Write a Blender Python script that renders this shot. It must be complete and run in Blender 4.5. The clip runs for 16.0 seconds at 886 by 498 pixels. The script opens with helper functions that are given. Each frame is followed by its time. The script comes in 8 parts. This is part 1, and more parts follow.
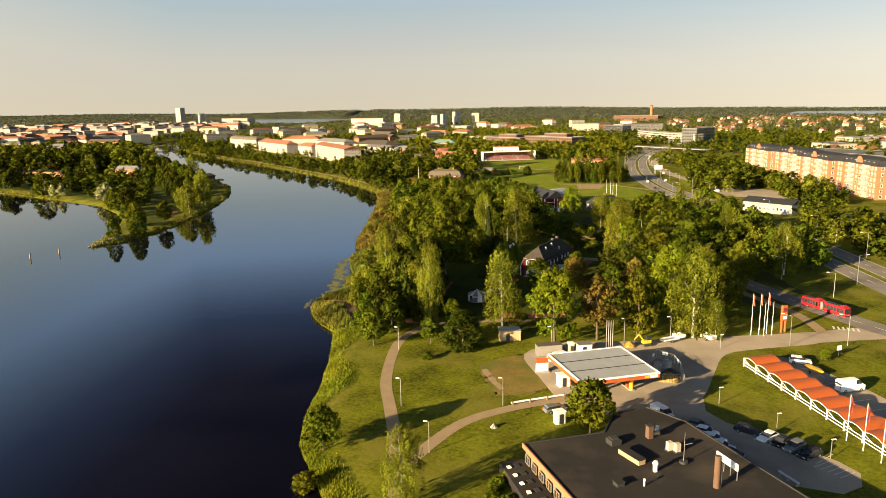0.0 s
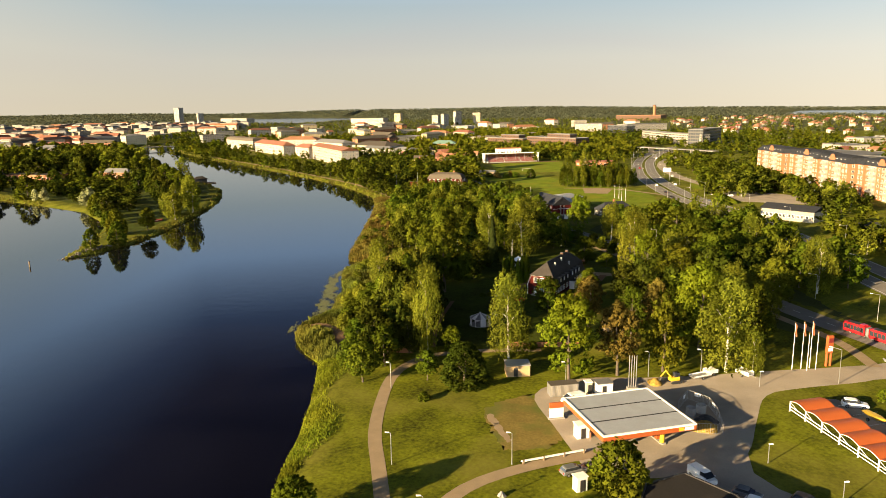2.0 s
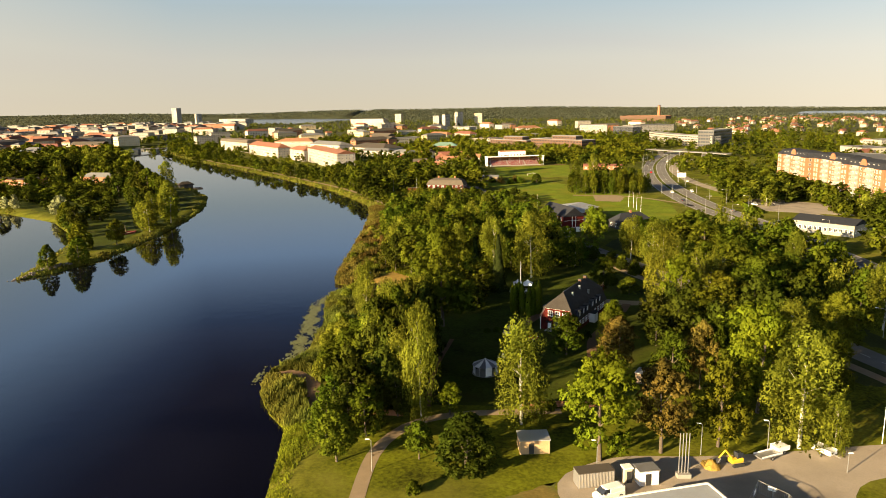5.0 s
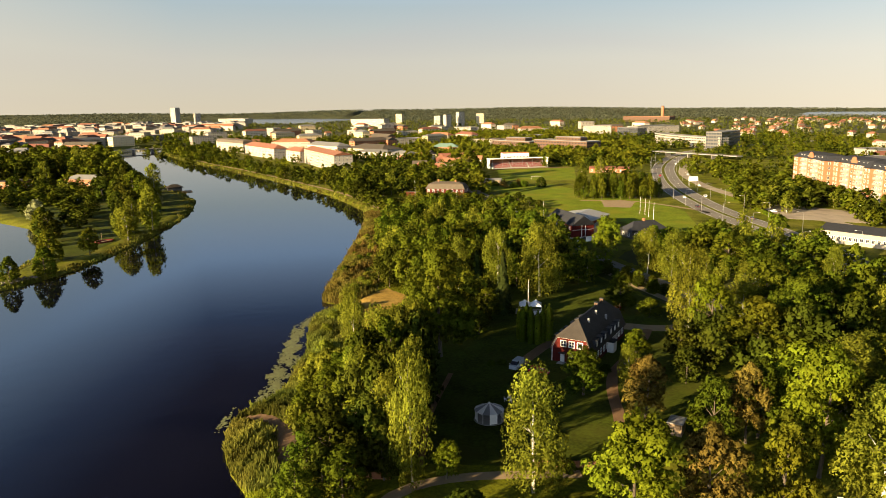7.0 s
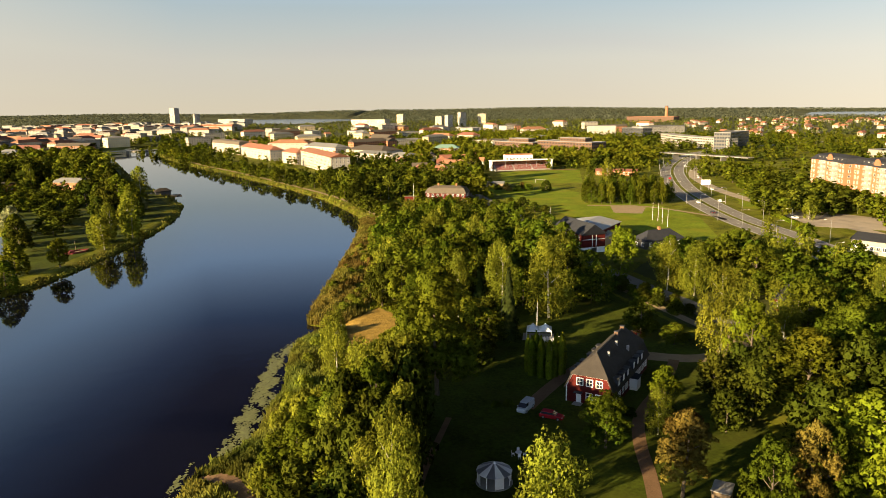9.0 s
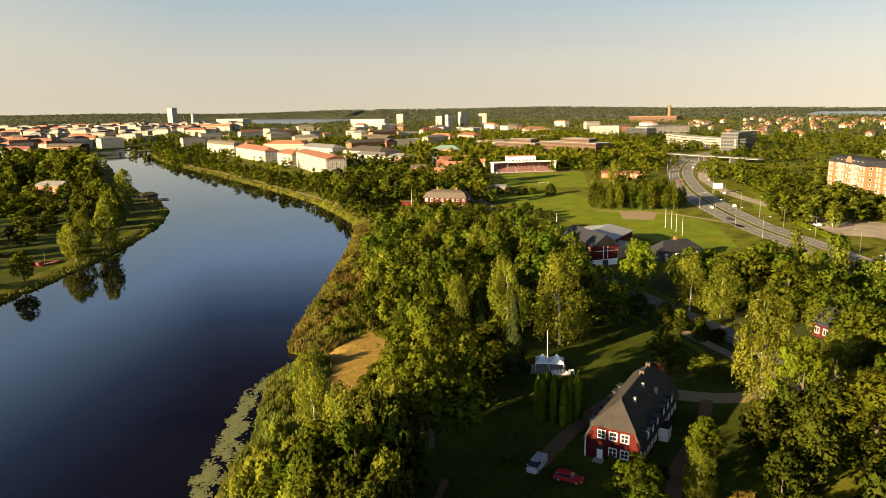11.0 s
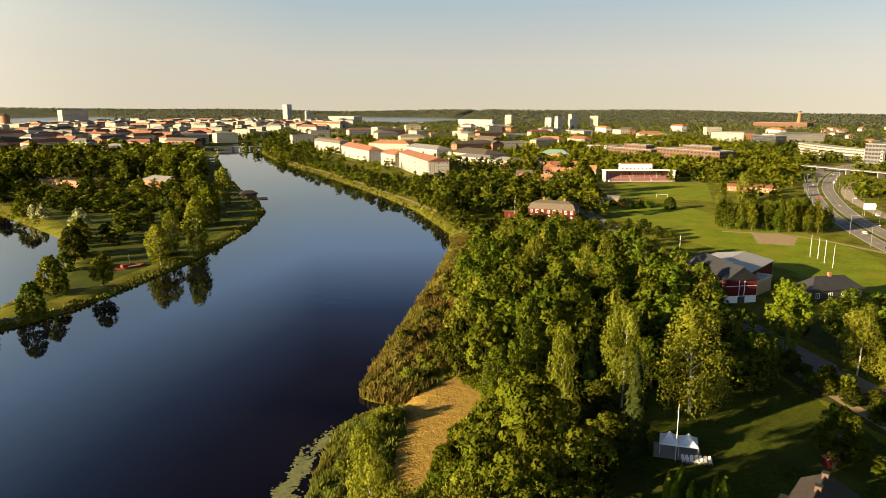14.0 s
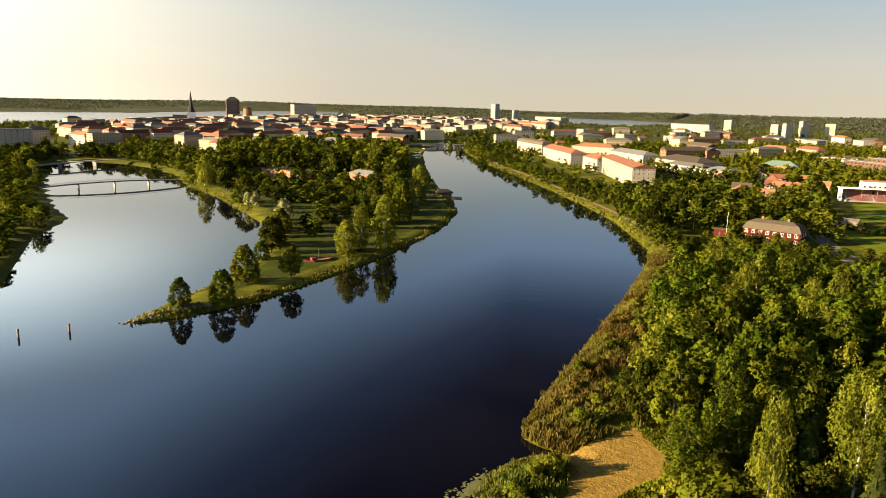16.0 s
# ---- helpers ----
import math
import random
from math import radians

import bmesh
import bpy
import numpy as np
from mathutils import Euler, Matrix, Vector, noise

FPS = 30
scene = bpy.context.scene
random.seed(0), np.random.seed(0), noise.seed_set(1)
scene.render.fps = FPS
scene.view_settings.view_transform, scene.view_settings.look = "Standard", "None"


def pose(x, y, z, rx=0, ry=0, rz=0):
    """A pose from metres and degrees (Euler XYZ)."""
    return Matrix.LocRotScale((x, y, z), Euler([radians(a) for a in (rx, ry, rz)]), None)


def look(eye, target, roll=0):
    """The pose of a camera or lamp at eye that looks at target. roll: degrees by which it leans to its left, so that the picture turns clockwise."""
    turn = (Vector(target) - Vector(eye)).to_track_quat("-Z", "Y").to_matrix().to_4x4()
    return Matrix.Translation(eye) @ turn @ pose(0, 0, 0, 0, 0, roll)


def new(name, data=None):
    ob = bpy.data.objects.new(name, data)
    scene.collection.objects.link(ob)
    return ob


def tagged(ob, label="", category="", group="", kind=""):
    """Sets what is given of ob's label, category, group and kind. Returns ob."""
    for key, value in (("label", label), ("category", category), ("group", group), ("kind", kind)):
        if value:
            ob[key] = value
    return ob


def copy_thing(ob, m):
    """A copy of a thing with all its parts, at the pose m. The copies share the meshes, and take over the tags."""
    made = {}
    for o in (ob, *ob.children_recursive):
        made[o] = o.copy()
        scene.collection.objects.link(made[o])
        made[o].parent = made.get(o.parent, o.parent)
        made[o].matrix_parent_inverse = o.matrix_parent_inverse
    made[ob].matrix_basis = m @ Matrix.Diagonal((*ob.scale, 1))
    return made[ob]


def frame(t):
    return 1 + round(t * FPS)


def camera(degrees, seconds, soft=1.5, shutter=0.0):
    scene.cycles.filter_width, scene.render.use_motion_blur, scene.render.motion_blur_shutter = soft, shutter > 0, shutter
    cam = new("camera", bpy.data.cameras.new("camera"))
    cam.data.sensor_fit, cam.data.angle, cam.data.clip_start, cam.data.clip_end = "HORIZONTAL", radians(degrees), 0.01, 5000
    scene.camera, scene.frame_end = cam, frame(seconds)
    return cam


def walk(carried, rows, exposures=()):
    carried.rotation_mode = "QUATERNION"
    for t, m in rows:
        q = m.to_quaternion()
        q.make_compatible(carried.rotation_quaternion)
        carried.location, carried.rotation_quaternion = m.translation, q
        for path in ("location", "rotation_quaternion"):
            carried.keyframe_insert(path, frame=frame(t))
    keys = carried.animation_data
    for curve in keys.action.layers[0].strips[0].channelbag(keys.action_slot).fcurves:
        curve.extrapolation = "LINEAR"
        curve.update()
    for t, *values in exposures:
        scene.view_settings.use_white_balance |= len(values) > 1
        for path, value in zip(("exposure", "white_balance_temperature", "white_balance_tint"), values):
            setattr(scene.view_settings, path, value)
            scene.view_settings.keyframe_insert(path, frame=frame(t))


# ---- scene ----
# camera and its flight: seconds, place, then turn, tilt and lean in degrees
cam = camera(64.2, 16.0, soft=0.75)
PATH = [
    (0, 0.00, -0.00, 60.00, -0.00, -11.51, 0.88),
    (0.5, 0.13, 5.55, 60.19, 0.02, -11.52, 0.89),
    (1, 0.28, 11.11, 60.38, 0.04, -11.54, 0.92),
    (1.5, 0.42, 16.70, 60.57, 0.06, -11.54, 0.89),
    (2, 0.58, 22.26, 60.75, 0.08, -11.55, 0.91),
    (2.5, 0.75, 27.77, 60.92, 0.11, -11.58, 0.86),
    (3, 0.90, 33.28, 61.08, 0.14, -11.57, 0.88),
    (3.5, 1.07, 38.83, 61.19, 0.17, -11.57, 0.92),
    (4, 1.24, 44.57, 61.25, 0.18, -11.56, 0.97),
    (6.5, 2.17, 74.78, 61.14, 0.26, -11.51, 0.76),
    (7, 2.38, 80.81, 61.09, 0.30, -11.52, 0.78),
    (7.5, 2.60, 86.79, 61.01, 0.32, -11.51, 0.70),
    (8, 2.85, 92.70, 60.93, 0.36, -11.51, 0.74),
    (8.5, 3.10, 98.52, 60.88, 0.41, -11.51, 0.79),
    (9, 3.33, 104.28, 60.88, 0.45, -11.50, 0.82),
    (11.5, 4.09, 132.86, 61.15, 0.52, -11.54, 0.85),
    (12, 4.07, 138.38, 61.25, 0.51, -11.53, 0.89),
    (12.5, 3.97, 143.66, 61.39, 0.53, -11.53, 0.85),
    (13, 3.64, 148.85, 61.61, 1.38, -11.48, 0.57),
    (13.5, 3.27, 153.70, 61.82, 4.45, -11.46, 0.27),
    (14, 3.17, 158.11, 62.14, 8.98, -11.48, -0.17),
    (14.5, 3.08, 162.53, 62.42, 13.37, -11.53, -0.58),
    (15, 2.88, 167.49, 62.52, 17.43, -11.61, -0.97),
    (15.5, 2.50, 172.43, 62.53, 21.41, -11.66, -1.25),
    (16, 2.17, 176.62, 62.53, 25.23, -11.67, -1.44),
]
walk(cam, [(t, pose(x, y, z) @ pose(0, 0, 0, 0, 0, turn) @ pose(0, 0, 0, 90 + tilt) @ pose(0, 0, 0, 0, 0, -lean))
           for t, x, y, z, turn, tilt, lean in PATH])

# ---- light: low evening sun from behind on the left, clear sky with thin cloud ----
SUN_AZ, SUN_EL = 37.5, 13.4
world = bpy.data.worlds.new("sky")
scene.world = world
world.use_nodes = True
wn, wl = world.node_tree.nodes, world.node_tree.links
wn.clear()
sky = wn.new("ShaderNodeTexSky")
sky.sky_type = "NISHITA"
sky.sun_disc = False
sky.sun_elevation = radians(SUN_EL)
sky.sun_rotation = radians(-90 - SUN_AZ)
sky.altitude = 60
sky.air_density, sky.dust_density, sky.ozone_density = 1.0, 1.0, 1.5
geo = wn.new("ShaderNodeTexCoord")
stretch = wn.new("ShaderNodeMapping")
stretch.inputs["Scale"].default_value = (1.2, 1.2, 7.0)
stretch.inputs["Rotation"].default_value = (0.0, 0.12, 0.4)
cloud = wn.new("ShaderNodeTexNoise")
cloud.inputs["Scale"].default_value = 1.6
cloud.inputs["Detail"].default_value = 6.0
cloud.inputs["Distortion"].default_value = 0.7
veil = wn.new("ShaderNodeMapRange")
veil.inputs["From Min"].default_value, veil.inputs["From Max"].default_value = 0.5, 0.85
veil.inputs["To Min"].default_value, veil.inputs["To Max"].default_value = 0.0, 0.13
mixc = wn.new("ShaderNodeMixRGB")
mixc.inputs["Color2"].default_value = (2.9, 2.3, 2.5, 1)
rise = wn.new("ShaderNodeSeparateXYZ")
hazy = wn.new("ShaderNodeMapRange")
hazy.interpolation_type = "SMOOTHERSTEP"
hazy.inputs["From Min"].default_value, hazy.inputs["From Max"].default_value = 0.10, 0.70
hazy.inputs["To Min"].default_value, hazy.inputs["To Max"].default_value = 1.0, 0.0
haze = wn.new("ShaderNodeMixRGB")
haze.inputs["Color2"].default_value = (5.6, 4.9, 3.7, 1)
# the haze is thinnest to the north, thicker to both sides, and reaches highest towards the sun
glow = wn.new("ShaderNodeVectorMath")
glow.operation = "DOT_PRODUCT"
glow.inputs[1].default_value = (-0.26, 0.966, 0)
near_sun = wn.new("ShaderNodeMapRange")
near_sun.inputs["From Min"].default_value, near_sun.inputs["From Max"].default_value = 0.6, 1.0
near_sun.inputs["To Min"].default_value, near_sun.inputs["To Max"].default_value = 1.32, 0.93
bright = wn.new("ShaderNodeVectorMath")
bright.operation = "SCALE"
tone = wn.new("ShaderNodeValToRGB")
tone.color_ramp.elements[0].position, tone.color_ramp.elements[0].color = 0.0, (0.70, 0.62, 0.465, 1)
tone.color_ramp.elements[1].position, tone.color_ramp.elements[1].color = 0.13, (0.45, 0.54, 0.57, 1)
for at_, c_ in ((0.06, (0.64, 0.62, 0.53)), (0.2, (0.41, 0.61, 0.90)), (0.28, (0.12, 0.195, 0.37)), (0.35, (0.03, 0.046, 0.115)), (0.46, (0.014, 0.015, 0.05))):
    tone.color_ramp.elements.new(at_).color = (*c_, 1)
strong = wn.new("ShaderNodeMath")
strong.operation = "MULTIPLY"
flare = wn.new("ShaderNodeMapRange")
flare.interpolation_type = "SMOOTHSTEP"
flare.inputs["From Min"].default_value, flare.inputs["From Max"].default_value = -0.12, 0.5
flare.inputs["To Min"].default_value, flare.inputs["To Max"].default_value = 5.3, 8.9
side = wn.new("ShaderNodeVectorMath")
side.operation = "DOT_PRODUCT"
side.inputs[1].default_value = (-math.cos(radians(SUN_AZ)), -math.sin(radians(SUN_AZ)), 0)
reach = wn.new("ShaderNodeMapRange")
reach.inputs["From Min"].default_value, reach.inputs["From Max"].default_value = -0.3, 0.25
reach.inputs["To Min"].default_value, reach.inputs["To Max"].default_value = 1.0, 2.0
lower = wn.new("ShaderNodeMath")
lower.operation = "DIVIDE"
wl.new(geo.outputs["Generated"], glow.inputs[0])
wl.new(glow.outputs["Value"], near_sun.inputs["Value"])
wl.new(lower.outputs["Value"], tone.inputs["Fac"])
wl.new(tone.outputs["Color"], bright.inputs[0])
wl.new(near_sun.outputs["Result"], strong.inputs[0])
wl.new(side.outputs["Value"], flare.inputs["Value"])
wl.new(flare.outputs["Result"], strong.inputs[1])
# a bright bank of cloud stands high in the west
bank_up, bank_top, bank_side, low_bank, bank, bank_gain, banked = (wn.new(k) for k in ("ShaderNodeMapRange", "ShaderNodeMapRange", "ShaderNodeMapRange", "ShaderNodeMath", "ShaderNodeMath", "ShaderNodeMath", "ShaderNodeMath"))
for nd, a, b_ in ((bank_up, 0.13, 0.22), (bank_top, 0.36, 0.23), (bank_side, -0.02, 0.34)):
    nd.interpolation_type = "SMOOTHSTEP"
    nd.inputs["From Min"].default_value, nd.inputs["From Max"].default_value = a, b_
low_bank.operation, bank.operation, bank_gain.operation, banked.operation = "MULTIPLY", "MULTIPLY", "MULTIPLY_ADD", "MULTIPLY"
bank_gain.inputs[1].default_value, bank_gain.inputs[2].default_value = 1.5, 1.0
wl.new(rise.outputs["Z"], bank_up.inputs["Value"])
wl.new(side.outputs["Value"], bank_side.inputs["Value"])
wl.new(rise.outputs["Z"], bank_top.inputs["Value"])
wl.new(bank_up.outputs["Result"], low_bank.inputs[0])
wl.new(bank_top.outputs["Result"], low_bank.inputs[1])
wl.new(low_bank.outputs["Value"], bank.inputs[0])
wl.new(bank_side.outputs["Result"], bank.inputs[1])
wl.new(bank.outputs["Value"], bank_gain.inputs[0])
wl.new(strong.outputs["Value"], banked.inputs[0])
wl.new(bank_gain.outputs["Value"], banked.inputs[1])
wl.new(banked.outputs["Value"], bright.inputs["Scale"])
wl.new(bright.outputs["Vector"], haze.inputs["Color2"])
wl.new(geo.outputs["Generated"], side.inputs[0])
wl.new(side.outputs["Value"], reach.inputs["Value"])
wl.new(rise.outputs["Z"], lower.inputs[0])
wl.new(reach.outputs["Result"], lower.inputs[1])
wl.new(lower.outputs["Value"], hazy.inputs["Value"])
back = wn.new("ShaderNodeBackground")
back.inputs["Strength"].default_value = 0.05
wout = wn.new("ShaderNodeOutputWorld")
wl.new(geo.outputs["Generated"], stretch.inputs["Vector"])
wl.new(geo.outputs["Generated"], rise.inputs["Vector"])
wl.new(stretch.outputs["Vector"], cloud.inputs["Vector"])
wl.new(cloud.outputs["Fac"], veil.inputs["Value"])
dim = wn.new("ShaderNodeVectorMath")
dim.operation = "SCALE"
dim.inputs["Scale"].default_value = 0.034
wl.new(sky.outputs["Color"], dim.inputs[0])
wl.new(dim.outputs["Vector"], haze.inputs["Color1"])
wl.new(hazy.outputs["Result"], haze.inputs["Fac"])
wl.new(haze.outputs["Color"], mixc.inputs["Color1"])
wl.new(veil.outputs["Result"], mixc.inputs["Fac"])
wl.new(mixc.outputs["Color"], back.inputs["Color"])
wl.new(back.outputs["Background"], wout.inputs["Surface"])

sun_data = bpy.data.lights.new("sun", "SUN")
sun_data.energy, sun_data.angle, sun_data.color = 5.5, radians(0.6), (1.0, 0.74, 0.40)
sun = new("sun", sun_data)
sun.matrix_world = look((0, 0, 300), (math.cos(radians(SUN_AZ)) * math.cos(radians(SUN_EL)),
                                     math.sin(radians(SUN_AZ)) * math.cos(radians(SUN_EL)), 300 - math.sin(radians(SUN_EL))))
scene.view_settings.exposure = 2.0


# ---- materials ----
def mat(name, color, rough=0.8, metal=0.0, vary=0.25, scale=1.5, bump=0.0, fine=12.0, per="none", hue=0.0, spec=0.5, stain=None):
    """A surface: base colour with coarse and fine variation, bump, and a shade of its own for each object or island."""
    m = bpy.data.materials.new(name)
    m.use_nodes = True
    n, l = m.node_tree.nodes, m.node_tree.links
    b = n["Principled BSDF"]
    b.inputs["Roughness"].default_value, b.inputs["Metallic"].default_value = rough, metal
    b.inputs["Specular IOR Level"].default_value = spec
    tc = n.new("ShaderNodeNewGeometry")
    coarse, small = n.new("ShaderNodeTexNoise"), n.new("ShaderNodeTexNoise")
    coarse.inputs["Scale"].default_value, coarse.inputs["Detail"].default_value = scale, 3.0
    small.inputs["Scale"].default_value, small.inputs["Detail"].default_value = fine, 4.0
    for t in (coarse, small):
        l.new(tc.outputs["Position"], t.inputs["Vector"])
    add = n.new("ShaderNodeMath")
    add.operation = "ADD"
    l.new(coarse.outputs["Fac"], add.inputs[0])
    l.new(small.outputs["Fac"], add.inputs[1])
    rng = n.new("ShaderNodeMapRange")
    rng.inputs["From Min"].default_value, rng.inputs["From Max"].default_value = 0.6, 1.4
    rng.inputs["To Min"].default_value, rng.inputs["To Max"].default_value = 1 - vary, 1 + vary
    l.new(add.outputs["Value"], rng.inputs["Value"])
    hsv = n.new("ShaderNodeHueSaturation")
    hsv.inputs["Color"].default_value = (*color, 1)
    last = rng.outputs["Result"]
    if per != "none":
        if per == "object":
            src = n.new("ShaderNodeObjectInfo").outputs["Random"]
        else:
            src = tc.outputs["Random Per Island"]
        r2 = n.new("ShaderNodeMapRange")
        r2.inputs["To Min"].default_value, r2.inputs["To Max"].default_value = 0.72, 1.28
        l.new(src, r2.inputs["Value"])
        mul = n.new("ShaderNodeMath")
        mul.operation = "MULTIPLY"
        l.new(last, mul.inputs[0])
        l.new(r2.outputs["Result"], mul.inputs[1])
        last = mul.outputs["Value"]
        if hue:
            r3 = n.new("ShaderNodeMapRange")
            r3.inputs["To Min"].default_value, r3.inputs["To Max"].default_value = 0.5 - hue, 0.5 + hue
            l.new(src, r3.inputs["Value"])
            l.new(r3.outputs["Result"], hsv.inputs["Hue"])
    l.new(last, hsv.inputs["Value"])
    col = hsv.outputs["Color"]
    if stain:
        sn = n.new("ShaderNodeTexNoise")
        sn.inputs["Scale"].default_value, sn.inputs["Detail"].default_value = stain[1], 5.0
        l.new(tc.outputs["Position"], sn.inputs["Vector"])
        sr = n.new("ShaderNodeMapRange")
        sr.inputs["From Min"].default_value, sr.inputs["From Max"].default_value = stain[2], stain[3]
        l.new(sn.outputs["Fac"], sr.inputs["Value"])
        mx = n.new("ShaderNodeMixRGB")
        mx.inputs["Color2"].default_value = (*stain[0], 1)
        l.new(sr.outputs["Result"], mx.inputs["Fac"])
        l.new(col, mx.inputs["Color1"])
        col = mx.outputs["Color"]
    l.new(col, b.inputs["Base Color"])
    if bump:
        bp = n.new("ShaderNodeBump")
        bp.inputs["Strength"].default_value, bp.inputs["Distance"].default_value = 0.6, bump
        l.new(add.outputs["Value"], bp.inputs["Height"])
        l.new(bp.outputs["Normal"], b.inputs["Normal"])
    return m


def leaf_mat(name, color, hue=0.02, vary=0.3, thin=0.3):
    """Foliage: diffuse leaves that let some light through, each tree and each spray with a shade of its own."""
    m = bpy.data.materials.new(name)
    m.use_nodes = True
    n, l = m.node_tree.nodes, m.node_tree.links
    n.clear()
    out = n.new("ShaderNodeOutputMaterial")
    info, tc = n.new("ShaderNodeObjectInfo"), n.new("ShaderNodeNewGeometry")
    hsv = n.new("ShaderNodeHueSaturation")
    hsv.inputs["Color"].default_value = (*color, 1)
    a, b2 = n.new("ShaderNodeMapRange"), n.new("ShaderNodeMapRange")
    a.inputs["To Min"].default_value, a.inputs["To Max"].default_value = 0.5 - hue, 0.5 + hue
    b2.inputs["To Min"].default_value, b2.inputs["To Max"].default_value = 1 - vary, 1 + vary
    l.new(info.outputs["Random"], a.inputs["Value"])
    l.new(tc.outputs["Random Per Island"], b2.inputs["Value"])
    # a slow drift of hue from tree to tree, besides each tree's own
    drift, dr, both = n.new("ShaderNodeTexNoise"), n.new("ShaderNodeMapRange"), n.new("ShaderNodeMath")
    drift.inputs["Scale"].default_value, drift.inputs["Detail"].default_value = 0.07, 1.0
    l.new(tc.outputs["Position"], drift.inputs["Vector"])
    dr.inputs["From Min"].default_value, dr.inputs["From Max"].default_value = 0.3, 0.7
    dr.inputs["To Min"].default_value, dr.inputs["To Max"].default_value = -hue, hue
    l.new(drift.outputs["Fac"], dr.inputs["Value"])
    both.operation = "ADD"
    l.new(a.outputs["Result"], both.inputs[0])
    l.new(dr.outputs["Result"], both.inputs[1])
    l.new(both.outputs["Value"], hsv.inputs["Hue"])
    clump = n.new("ShaderNodeTexNoise")
    clump.inputs["Scale"].default_value, clump.inputs["Detail"].default_value = 0.11, 2.0
    l.new(tc.outputs["Position"], clump.inputs["Vector"])
    c2, mul = n.new("ShaderNodeMapRange"), n.new("ShaderNodeMath")
    c2.inputs["From Min"].default_value, c2.inputs["From Max"].default_value = 0.3, 0.7
    c2.inputs["To Min"].default_value, c2.inputs["To Max"].default_value = 0.55, 1.45
    l.new(clump.outputs["Fac"], c2.inputs["Value"])
    mul.operation = "MULTIPLY"
    l.new(b2.outputs["Result"], mul.inputs[0])
    l.new(c2.outputs["Result"], mul.inputs[1])
    l.new(mul.outputs["Value"], hsv.inputs["Value"])
    d, tr, mx = n.new("ShaderNodeBsdfDiffuse"), n.new("ShaderNodeBsdfTranslucent"), n.new("ShaderNodeMixShader")
    mx.inputs["Fac"].default_value = thin
    for s in (d, tr):
        l.new(hsv.outputs["Color"], s.inputs["Color"])
    l.new(d.outputs["BSDF"], mx.inputs[1])
    l.new(tr.outputs["BSDF"], mx.inputs[2])
    l.new(mx.outputs["Shader"], out.inputs["Surface"])
    return m


